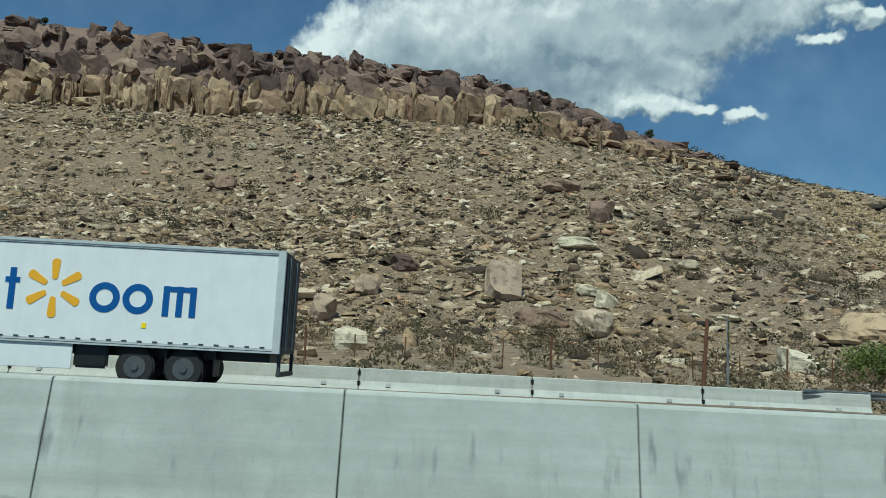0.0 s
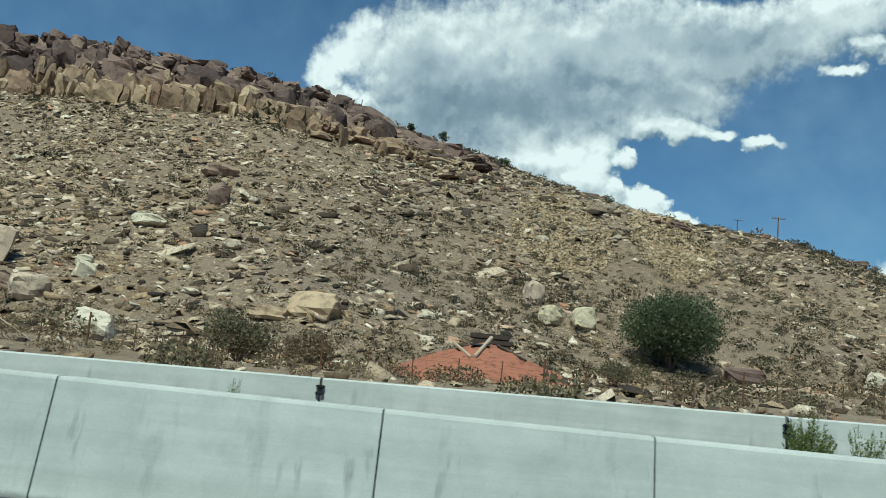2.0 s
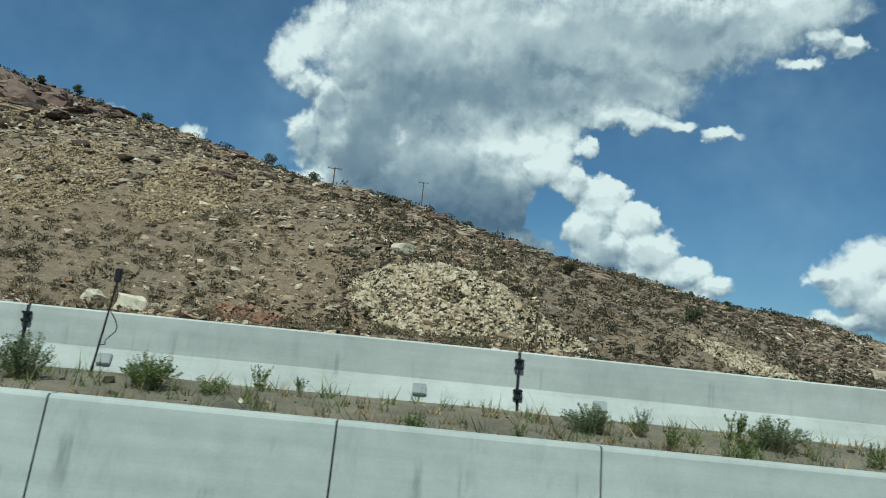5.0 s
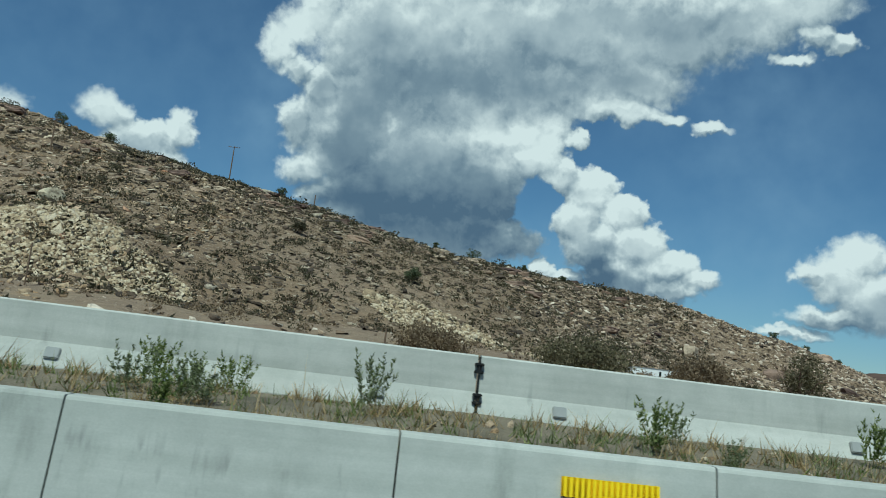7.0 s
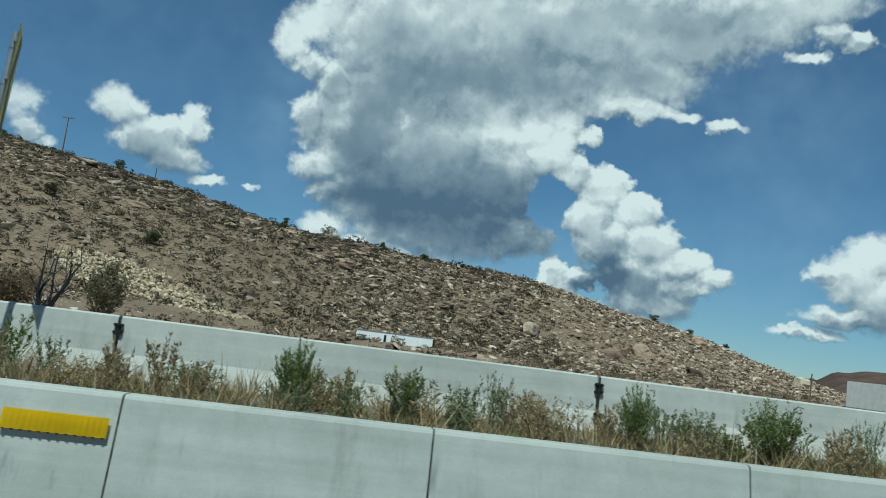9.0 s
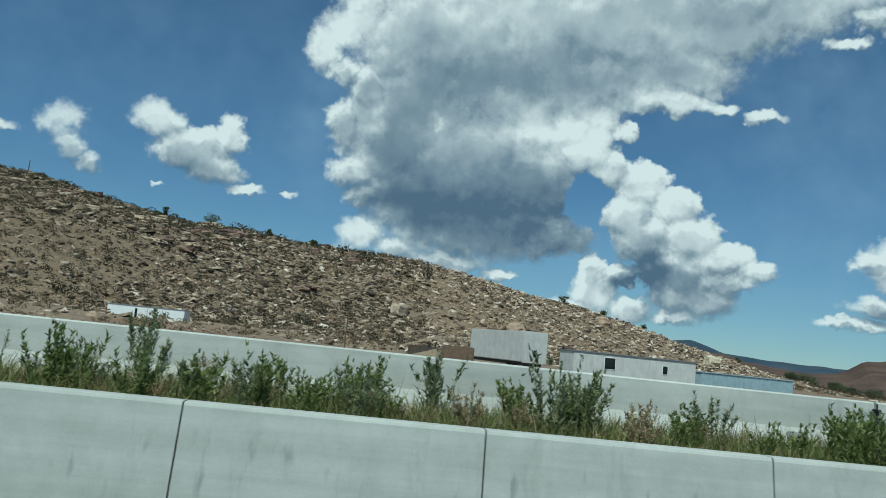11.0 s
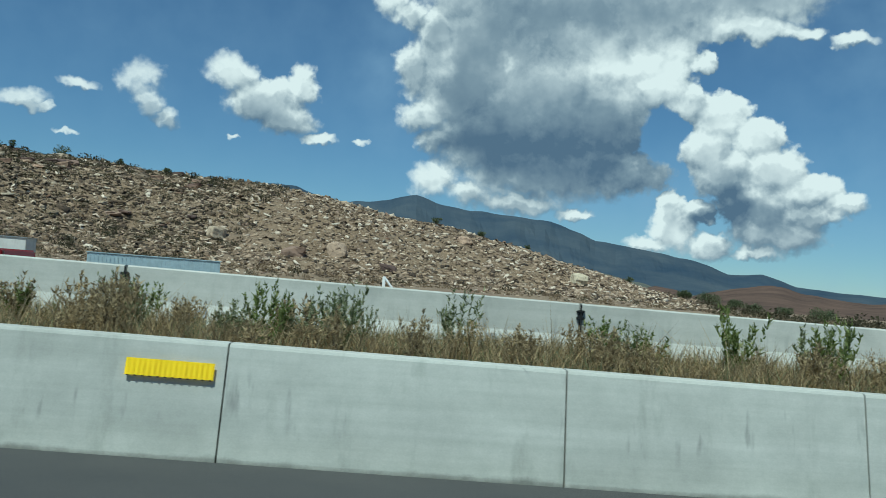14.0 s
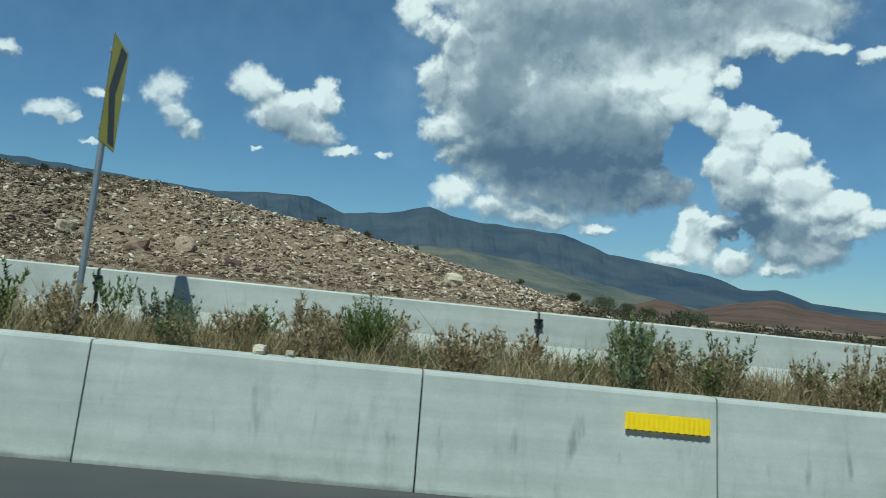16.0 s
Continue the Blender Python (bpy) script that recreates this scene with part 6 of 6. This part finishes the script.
def make_boom_truck():
    t = thing("boom_truck", "white cab truck carrying a long red aerial boom", "boom truck", m=Matrix.Translation((67.75, 21.6, 0.62)) @ Matrix.Diagonal((0.86, 0.86, 0.92, 1)))
    W = 2.3
    car_side([(1.0, 0.55), (1.05, 1.15), (2.1, 1.35), (2.9, 2.55), (3.1, 2.62), (4.4, 2.62), (4.55, 2.5), (4.6, 0.6)], W, 0, M_WHITE, "cab", t, 0.06, "rounded white truck cab")
    car_side([(2.55, 1.5), (3.0, 2.35), (3.9, 2.4), (3.95, 1.5)], 0.03, -0.02, M_GLASS, "side_window", t, 0.008, "dark cab side window")
    part("mirror", box(2.3, 2.45, -0.25, -0.05, 1.35, 1.85, 0.02), M_BLACK, t)
    part("chassis", box(1.2, 11.2, 0.5, 1.8, 0.55, 0.85, 0.02), M_BLACK, t)
    part("tool_box", box(5.0, 6.5, 0, 0.7, 0.85, 2.25, 0.03), M_WHITE, t, "white steel side tool box")
    part("box_latch", box(5.95, 6.1, -0.02, 0.0, 1.4, 1.55), M_BLUE, t)
    part("fuel_rack", box(6.6, 7.6, 0.1, 2.1, 0.85, 2.2, 0.05), M_BLACK, t, "black machinery rack")
    part("headache_rack", box(4.7, 4.8, 0.1, 2.2, 0.85, 2.9, 0.01), M_BLACK, t)
    part("deck", box(4.7, 11.6, 0.05, 2.25, 0.80, 0.92, 0.02), M_DARKGREY, t)
    for x in (2.2, 8.7):
        wheel(t, x, 0.02, 0.46, 0.3, M_WHITE)
        wheel(t, x, W - 0.32, 0.46, 0.3, M_WHITE)
    bt = [(1.3, 3.35), (2.2, 3.72), (11.3, 3.62), (11.35, 3.16), (10.2, 3.12), (2.0, 3.2)]
    boom = car_side(bt, 0.5, 0.9, M_REDPAINT, "boom", t, 0.03, "deep red telescopic boom")
    part("lettering_bar", box(8.1, 9.6, 0.885, 0.9, 3.27, 3.5), M_WHITE, boom)
    part("lettering_bar", box(9.8, 10.2, 0.885, 0.9, 3.25, 3.49), M_WHITE, boom)
    part("lettering_bar", box(3.5, 4.2, 0.885, 0.9, 3.36, 3.56), M_WHITE, boom)
    part("boom_rest", box(4.6, 4.9, 0.9, 1.4, 2.6, 3.25, 0.02), M_BLACK, t)
    part("turret", box(9.0, 9.9, 0.7, 1.6, 0.9, 2.2, 0.05), M_REDPAINT, t, "red boom turret")
    part("turret_head", rod((9.45, 0.6, 2.15), (9.45, 1.7, 2.15), 0.32, seg=16), M_BLACK, t)
    part("lift_arm", rod((9.7, 1.15, 2.35), (10.6, 1.15, 3.2), 0.2, seg=8), M_YELLOW, t, "yellow lifting arm")
    part("lift_cylinder", rod((7.9, 1.15, 3.05), (9.5, 1.15, 2.35), 0.13, seg=10), M_REDPAINT, t)
    basket = part("basket", box(-0.1, 1.4, 0.5, 1.9, 2.95, 3.25, 0.04), M_REDPAINT, t, "red work platform with railings")
    for x in (-0.05, 0.65, 1.35):
        for y in (0.55, 1.85):
            part("rail_post", rod((x, y, 3.2), (x, y, 4.2), 0.025, seg=6), M_BLACK, basket)
    for z in (3.7, 4.2):
        bm = bmesh.new()
        for a, b in (((-0.05, 0.55), (1.35, 0.55)), ((-0.05, 1.85), (1.35, 1.85)), ((-0.05, 0.55), (-0.05, 1.85))):
            rod_into(bm, (*a, z), (*b, z), 0.022, seg=6)
        part("rail", bm, M_BLACK, basket)
    part("control_box", box(1.35, 1.9, 0.8, 1.6, 3.1, 4.0, 0.04), M_REDPAINT, basket)
    part("placard", box(0.2, 0.55, 0.5, 0.53, 3.95, 4.15), M_YELLOW, basket)


make_boom_truck()


def make_pickup():
    t = thing("pickup_truck", "bright red crew cab pickup truck with dark windows", "pickup truck", m=Matrix.Translation((319.0, 24.6, 0.12)) @ pose(0, 0, 0, 0, 0, 6))
    W = 1.95
    car_side([(0.05, 0.5), (0.0, 0.95), (0.25, 1.1), (1.5, 1.2), (5.85, 1.2), (5.9, 0.55), (5.5, 0.45), (0.4, 0.42)], W, 0, M_BRIGHTRED, "body", t, 0.05, "glossy red body and bed")
    car_side([(1.45, 1.15), (2.3, 1.80), (2.6, 1.88), (3.8, 1.88), (4.0, 1.80), (4.05, 1.15)], W - 0.12, 0.06, M_BRIGHTRED, "cabin", t, 0.05)
    car_side([(1.75, 1.25), (2.38, 1.72), (2.85, 1.78), (2.85, 1.25)], 0.03, 0.045, M_GLASS, "front_window", t, 0.006, "dark tinted side window")
    car_side([(2.98, 1.25), (2.98, 1.78), (3.72, 1.78), (3.85, 1.25)], 0.03, 0.045, M_GLASS, "rear_window", t, 0.006, "dark tinted side window")
    part("mirror", box(1.7, 1.9, -0.18, 0.04, 1.2, 1.42, 0.03), M_BRIGHTRED, t)
    part("cargo_rack", box(4.15, 4.9, 0.15, W - 0.15, 1.2, 1.62, 0.02), M_BLACK, t, "black load behind the cab")
    for x in (1.05, 4.75):
        wheel(t, x, -0.01, 0.4, 0.27)
        wheel(t, x, W - 0.26, 0.4, 0.27)
    part("headlight", box(-0.01, 0.2, 0.1, 0.5, 0.8, 1.0, 0.03), M_WHITE, t)
    part("tail_light", box(5.8, 5.92, 0.0, 0.15, 0.85, 1.15, 0.02), M_REDPAINT, t)


make_pickup()


def make_wagon():
    t = thing("estate_car", "white car with dark windows behind the barrier", "car", m=Matrix.Translation((110.4, 16.9, 0.62)))
    W = 1.8
    car_side([(0.05, 0.4), (0.0, 0.75), (1.2, 0.95), (4.5, 0.98), (4.55, 0.5), (4.3, 0.32), (0.3, 0.3)], W, 0, M_WHITE, "body", t, 0.05)
    car_side([(0.9, 0.92), (1.7, 1.40), (2.0, 1.47), (3.7, 1.44), (4.35, 0.95)], W - 0.16, 0.08, M_WHITE, "cabin", t, 0.04)
    car_side([(1.3, 1.0), (1.85, 1.36), (3.55, 1.34), (3.95, 1.0)], 0.03, 0.06, M_GLASS, "side_window", t, 0.006, "dark side windows")
    for x in (0.85, 3.65):
        wheel(t, x, -0.01, 0.33, 0.22)
        wheel(t, x, W - 0.21, 0.33, 0.22)


make_wagon()

# ---- weeds and grass of the median ----
def stems_mesh(name, rng, n, leafy, mat, leaf=0.03, lean=0.5, bushy=0.0, broad=0.15):
    """A weed about 1 m high and 1 m wide: stems that fork, with many small narrow leaves, out of thin faces."""
    V, S = [], []
    for _ in range(n):
        a, r = rng.uniform(0, 2 * np.pi), np.sqrt(rng.uniform(0, 1))
        base = np.array([r * np.cos(a) * 0.16, r * np.sin(a) * 0.16, -0.04])
        top = np.array([r * np.cos(a) * lean, r * np.sin(a) * lean, (1.0 - 0.45 * bushy * r * r) * rng.uniform(0.6, 1.0)])
        mid = base * 0.5 + top * 0.5 + np.array([0, 0, 0.08]) + rng.normal(0, 0.03, 3)
        for p, q, thick in ((base, mid, 0.007), (mid, top, 0.004)):
            side = np.cross(q - p, rng.normal(size=3))
            side = side / np.linalg.norm(side) * thick
            S += [p - side, p + side, q]
        for k in range(leafy):
            f = rng.uniform(0.1, 1.0) ** 0.8
            p = base + (mid - base) * f * 2 if f < 0.5 else mid + (top - mid) * (f * 2 - 1)
            out = rng.normal(size=3)
            out[2] = abs(out[2]) * 1.0 + 0.6
            out = out / np.linalg.norm(out)
            p = p + out * rng.uniform(0, 0.06) * (1.3 - f)
            u = out * leaf * rng.uniform(0.7, 1.6) * (1.3 - 0.5 * f)
            w = np.cross(u, rng.normal(size=3))
            w = w / np.linalg.norm(w) * leaf * broad
            V += [p - w, p + w, p + u]
    return mesh_from("stalk", np.array(S), np.arange(len(S)).reshape(-1, 3), M_STEM), mesh_from("foliage", np.array(V), np.arange(len(V)).reshape(-1, 3), mat)


rng = np.random.default_rng(77)
GREEN_W = [stems_mesh("weed", rng, 26, 40, M_GREEN, 0.075, 0.5) for _ in range(3)]
GREY_W = [stems_mesh("weed", rng, 28, 40, M_GREY, 0.065, 0.5) for _ in range(3)]
DENSE_W = [stems_mesh("weed", rng, 76, 52, M_GREEN, 0.052, 0.47, 0.8) for _ in range(2)] + [stems_mesh("weed", rng, 76, 52, M_GREY, 0.050, 0.47, 0.8) for _ in range(2)]
DRY_W = [stems_mesh("weed", rng, 36, 22, M_STRAW, 0.06, 0.5, 0.6) for _ in range(3)]
FLUFF_W = [stems_mesh("weed", rng, 32, 24, M_TAN, 0.07, 0.52, 0.7) for _ in range(3)]
SPIKE_W = [stems_mesh("weed", rng, 9, 70, M_GREY, 0.075, 0.38) for _ in range(2)]


FIELD_GREEN = [stems_mesh("weed", rng, 15, 30, M_GREEN, 0.095, 0.5, 0.0, 0.22) for _ in range(3)]
FIELD_GREY = [stems_mesh("weed", rng, 16, 30, M_GREY, 0.085, 0.5, 0.0, 0.22) for _ in range(3)]
FIELD_TAN = [stems_mesh("weed", rng, 20, 24, M_TAN, 0.085, 0.52, 0.7, 0.22) for _ in range(3)]


def median_z(x, off):
    lo, hi = min(float(near_z(x)) - 0.22, float(base_far(x)) + 0.02), float(base_far(x)) + 0.03
    k = float(np.interp(off, [0.3, 0.9, 1.5, 2.1, 2.9], [0, 0.3, 0.6, 0.85, 1.0]))
    return min(lo, hi) * (1 - k) + hi * k if k else lo


def weed(pair, x, off, w, h, label, name="weed", group="median weeds"):
    p = beside(station(x, off), off, median_z(x, off) - 0.02)
    m = Matrix.Translation(p) @ pose(0, 0, 0, 0, 0, random.uniform(0, 360)) @ Matrix.Diagonal((w, w, h, 1))
    t = thing(name, label, "weed", group, m=m)
    for me, kind in zip(pair, ("stalk", "foliage")):
        new(kind, me).parent = t
    return t


random.seed(31)
GL, YL, DL, SL = "green leafy roadside weed in the gravel median", "grey green bushy weed in the median", "dry straw coloured weed clump in the median", "tall thin grey green weed stalks in the median"
# bushes that stand out: place, width, height of the top, kind
KINDS = {"green": (GREEN_W, GL), "dense": (DENSE_W[:2], GL), "grey": (GREY_W, YL), "greyd": (DENSE_W[2:], YL), "spike": (SPIKE_W, SL), "brown": (FLUFF_W, DL)}


def weeds(rows):
    for x, w, top, kind in rows:
        me, lab = KINDS[kind]
        weed(random.choice(me), x, 1.8, w * 1.05, (top - median_z(x, 1.8) + 0.02) * 1.1, lab)


weeds([(49.64, 0.16, 1.04, "green"), (56.35, 0.62, 1.36, "dense"), (57.0, 0.45, 1.18, "green"), (72.85, 0.85, 1.56, "dense"), (73.7, 0.6, 1.25, "grey"), (74.86, 0.4, 1.34, "greyd"), (75.6, 0.9, 1.27, "greyd"), (76.5, 0.28, 1.16, "grey"), (77.0, 0.6, 1.34, "green"), (79.05, 0.2, 1.25, "green"), (80.1, 0.85, 1.55, "greyd"), (81.2, 0.75, 1.15, "dense")])
weeds([(123.9, 0.7, 1.59, "greyd"), (125.25, 0.66, 1.5, "dense"), (125.9, 0.4, 1.3, "green"), (130.0, 0.62, 1.42, "greyd"), (130.6, 0.24, 1.41, "grey"), (132.1, 0.75, 1.47, "greyd")])
weeds([(208.8, 0.6, 1.46, "dense"), (209.65, 0.72, 1.48, "dense"), (211.5, 0.9, 1.42, "greyd"), (212.2, 0.28, 1.58, "spike"), (212.6, 1.1, 1.36, "greyd"), (213.65, 0.34, 1.68, "spike"), (214.7, 0.36, 1.36, "green"), (215.4, 0.9, 1.37, "greyd"), (216.5, 0.26, 1.54, "spike"), (216.85, 0.2, 1.54, "spike"), (217.4, 0.65, 1.4, "grey")])
weeds([(99.34, 0.43, 1.36, "grey"), (100.32, 0.65, 1.52, "dense"), (102.21, 0.31, 1.38, "green"), (101.95, 0.22, 1.2, "green"), (102.96, 0.19, 1.27, "green"), (103.9, 0.66, 1.17, "greyd"), (104.48, 0.19, 1.26, "green"), (105.82, 0.7, 1.57, "greyd"), (107.82, 1.08, 1.3, "dense")])
weeds([(186.22, 0.74, 1.5, "dense"), (187.5, 1.25, 1.65, "dense"), (189.08, 0.99, 1.54, "greyd"), (191.26, 1.35, 1.73, "greyd"), (193.58, 1.12, 1.59, "brown")])
weeds([(197.45, 1.42, 1.69, "dense"), (199.08, 0.46, 1.07, "grey"), (200.97, 0.33, 1.26, "spike"), (202.54, 0.15, 1.44, "spike"), (203.08, 0.44, 1.66, "green"), (203.82, 0.32, 1.25, "green"), (206.27, 0.67, 1.68, "dense")])
weeds([(221.07, 1.03, 1.25, "brown"), (222.12, 0.73, 1.31, "grey"), (223.17, 0.57, 1.7, "dense"), (224.35, 0.92, 1.49, "brown"), (225.36, 0.44, 1.55, "grey"), (226.03, 1.02, 1.48, "brown"), (227.05, 0.55, 1.66, "dense"), (227.79, 0.79, 1.44, "greyd"), (228.7, 0.88, 1.67, "dense"), (229.84, 0.4, 1.54, "grey")])
weeds([(276.77, 0.79, 1.48, "greyd"), (277.34, 0.22, 1.3, "spike"), (277.79, 0.41, 1.21, "greyd"), (278.14, 0.22, 1.54, "spike"), (279.12, 0.74, 1.43, "green"), (279.79, 0.39, 1.52, "greyd"), (280.56, 1.05, 1.42, "grey"), (281.59, 0.6, 1.37, "dense"), (282.18, 0.7, 1.62, "grey"), (283.05, 0.82, 1.63, "dense"), (283.84, 0.89, 1.63, "dense"), (285.06, 1.26, 1.12, "brown"), (286.15, 0.91, 1.42, "green")])
for x, kind, s in [(59.2, "dense", 1.25), (60.4, "green", 0.7), (63.4, "green", 0.8), (66.0, "green", 0.9), (68.6, "greyd", 1.25), (61.6, "dense", 1.3), (70.7, "dense", 1.45), (82.8, "grey", 0.8), (86.3, "dense", 1.3), (87.0, "green", 0.9), (90.6, "green", 1.0), (91.9, "green", 0.9), (93.1, "dense", 1.05), (95.4, "grey", 0.9), (112.4, "greyd", 1.2), (113.6, "dense", 1.35), (117.6, "green", 0.6), (119.2, "greyd", 0.75), (120.6, "dense", 0.6), (218.5, "spike", 1.2), (349.8, "greyd", 1.5), (351.5, "greyd", 1.5), (379.4, "dense", 1.4), (382.6, "dense", 1.5)]:
    me, lab = KINDS[kind]
    weed(random.choice(me), x, random.uniform(1.3, 2.3), s * (0.3 if kind == "spike" else 0.6), s * 0.66, lab)


def weed_field(name, n, x0, x1, meshes, smin, smax, mat, label):
    """Many weeds joined into one mesh."""
    V, Q, c = [], [], 0
    data = []
    for pair in meshes:
        both = []
        for me in pair:
            co = np.empty(len(me.vertices) * 3)
            me.vertices.foreach_get("co", co)
            both.append(co.reshape(-1, 3))
        data.append(np.concatenate(both))
    for k in range(n):
        x, off, s = random.uniform(x0, x1), random.uniform(0.6, 2.6), random.uniform(smin, smax)
        co = data[k % len(data)]
        a = random.uniform(0, 6.28)
        r = np.array([[math.cos(a), -math.sin(a), 0], [math.sin(a), math.cos(a), 0], [0, 0, 1]])
        V.append((co * (s, s, s * random.uniform(0.8, 1.3))) @ r.T + np.array(beside(x, off, median_z(x, off) - 0.02)))
        Q.append(np.arange(len(co)).reshape(-1, 3) + c)
        c += len(co)
    ob = new(name, mesh_from(name, np.concatenate(V), np.concatenate(Q), mat))
    tagged(ob, label, "weeds", kind="stuff")


weed_field("low_green_weeds", 60, 48, 140, FIELD_GREEN, 0.15, 0.36, M_GREEN, "low green weeds scattered in gravel")
weed_field("green_weeds", 75, 140, 262, FIELD_GREEN, 0.28, 0.55, M_GREEN, "green weeds along the median")
weed_field("grey_weeds", 90, 140, 262, FIELD_GREY, 0.28, 0.6, M_GREY, "grey green weeds along the median")
weed_field("rank_green_weeds", 100, 262, 303, FIELD_GREEN, 0.4, 0.72, M_GREEN, "rank green weeds crowding the median")
weed_field("rank_grey_weeds", 105, 262, 330, FIELD_GREY + SPIKE_W, 0.4, 0.82, M_GREY, "tall grey green weeds crowding the median")
weed_field("late_grey_weeds", 140, 322, 410, FIELD_GREY, 0.4, 0.78, M_GREY, "grey green weeds among dry grass")
weed_field("late_brown_weeds", 230, 298, 408, FIELD_TAN, 0.42, 0.78, M_TAN, "fluffy tan dead weeds crowding the median")
weed_field("late_green_weeds", 90, 310, 410, FIELD_GREEN, 0.4, 0.75, M_GREEN, "green weeds among brown ones")
weed_field("mid_brown_weeds", 80, 214, 264, FIELD_TAN, 0.35, 0.62, M_TAN, "tan fluffy dead weeds between green ones")
weed_field("rank_brown_weeds", 80, 262, 322, FIELD_TAN, 0.3, 0.55, M_TAN, "brown dead weeds among green ones")
weed_field("late_dry_weeds", 50, 322, 410, DRY_W, 0.3, 0.6, M_STRAW, "pale dry weeds among grass")


def grass(name, n, x0, x1, height, mat, label, seed, per=10, off=(0.45, 2.75)):
    rng = np.random.default_rng(seed)
    xs, os = rng.uniform(x0, x1, n), rng.uniform(*off, n)
    base = np.array([tuple(beside(float(x), float(o), median_z(float(x), float(o)) - 0.02)) for x, o in zip(xs, os)])
    b = np.repeat(base, per, 0) + rng.normal(0, 0.05, (n * per, 3)) * (1, 1, 0)
    h = (height * np.exp(rng.normal(0, 0.3, n * per)))[:, None]
    d = rng.normal(0, 0.48, (n * per, 3))
    d[:, 2] = 1
    tip = b + d * h
    side = rng.normal(size=(n * per, 3))
    side[:, 2] = 0
    side = side / np.linalg.norm(side, axis=1)[:, None] * 0.009
    v = np.stack([b - side, b + side, tip], 1).reshape(-1, 3)
    ob = new(name, mesh_from(name, v, np.arange(n * per * 3).reshape(-1, 3), mat))
    tagged(ob, label, "grass", kind="stuff")


grass("sparse_grass", 900, 45, 140, 0.13, M_STRAW, "short sparse dry grass in gravel", 61)
grass("low_grey_grass", 3200, 45, 262, 0.10, M_GREY, "low grey green grass over the median soil", 69)
grass("green_grass", 1500, 55, 260, 0.16, M_GREEN, "short green grass in the median", 62)
grass("dry_grass", 2200, 140, 262, 0.17, M_STRAW, "dry straw grass in the median", 63)
grass("rank_grass", 3400, 262, 308, 0.19, M_GREEN, "rank green grass and weeds in the median", 64)
grass("rank_dry_grass", 1300, 262, 330, 0.20, M_STRAW, "rank dry grass in the median", 65)
grass("tall_dry_grass", 3600, 322, 415, 0.22, M_STRAW, "tall straw coloured dry grass in the median", 66)
grass("tall_green_grass", 3400, 322, 415, 0.2, M_GREY, "grey green grass in the median", 67)
grass("brown_grass", 3000, 235, 415, 0.24, M_TAN, "brown dead grass in the median", 68)


grass("tall_tan_grass", 4400, 292, 415, 0.33, M_TAN, "tall tan dead grass filling the median", 72)
grass("tall_rank_grass", 1100, 264, 312, 0.26, M_GREEN, "tall rank green grass filling the median", 73)
grass("mid_tan_grass", 1500, 216, 264, 0.28, M_TAN, "tan dead grass between the weeds", 74)


def pebbles():
    rng = np.random.default_rng(71)
    n = 3600
    xs, os = rng.uniform(40, 400, n), rng.uniform(0.4, 2.8, n)
    base = np.array([tuple(beside(float(x), float(o), median_z(float(x), float(o)))) for x, o in zip(xs, os)])
    s = 0.035 * np.exp(rng.normal(0, 0.5, n))
    v = CUBE[None] * (s[:, None] * (1.2, 1.0, 0.7))[:, None] * (1 + rng.uniform(-0.35, 0.1, (n, 8, 1)))
    v = np.einsum("nij,nkj->nki", turns(n, rng, 0.5), v) + base[:, None]
    q = (CUBE_Q[None] + 8 * np.arange(n)[:, None, None]).reshape(-1, 4)
    ob = new("median_gravel", mesh_from("median_gravel", v.reshape(-1, 3), q, M_RUBBLE))
    tagged(ob, "loose gravel and pebbles on the median soil", "gravel", kind="stuff")


pebbles()
# a black strip of burst tyre and a few pale stones
tyre = thing("tyre_scrap", "torn black strip of burst tyre on the median", "tyre scrap")
bm = bmesh.new()
for k in range(9):
    a, b = beside(201.4 + k * 0.12, 2.2, median_z(201.4, 2.2) + 0.05 + 0.05 * math.sin(k * 1.3)), beside(201.52 + k * 0.12, 2.2, median_z(201.4, 2.2) + 0.05 + 0.05 * math.sin(k * 1.3 + 1.3))
    rod_into(bm, a, b, 0.05, 0.035, 6)
part("strip", bm, M_RUBBER, tyre)
for x, s in ((378.6, 0.13), (378.9, 0.09)):
    st = new("pale_stone", CREAMS[0])
    st.matrix_world = Matrix.Translation(beside(x, 0.12, float(near_z(x)) + s * 0.3)) @ Matrix.Diagonal((s, s, s * 0.8, 1))
    tagged(st, "small pale stone lying on top of the concrete barrier", "stone", "stones on the barrier")
rodx = 124.36
foot = beside(rodx, 2.35, median_z(rodx, 2.35))
bent = thing("bent_marker_rod", "thin leaning iron rod with a loose loop of wire", "marker rod", m=Matrix.Translation(foot))
part("shaft", rod((0, 0, -0.1), (0.17, -0.02, 1.12), 0.014, 0.011, 8), M_BLACKIRON, bent)
part("cap", box(0.13, 0.20, -0.05, 0.02, 1.08, 1.24, 0.01), M_BLACKIRON, bent)
bm = bmesh.new()
loop = [Vector((0.13 + 0.13 * math.sin(k * 0.42) ** 2 * (1 + 0.2 * math.cos(k)), -0.03, 0.78 - 0.052 * k)) for k in range(9)] + [Vector((0.06, -0.03, 0.36))]
for a, b in zip(loop, loop[1:]):
    rod_into(bm, a, b, 0.006, seg=5)
part("wire", bm, M_BLACKIRON, bent, "loose rusty wire loop")
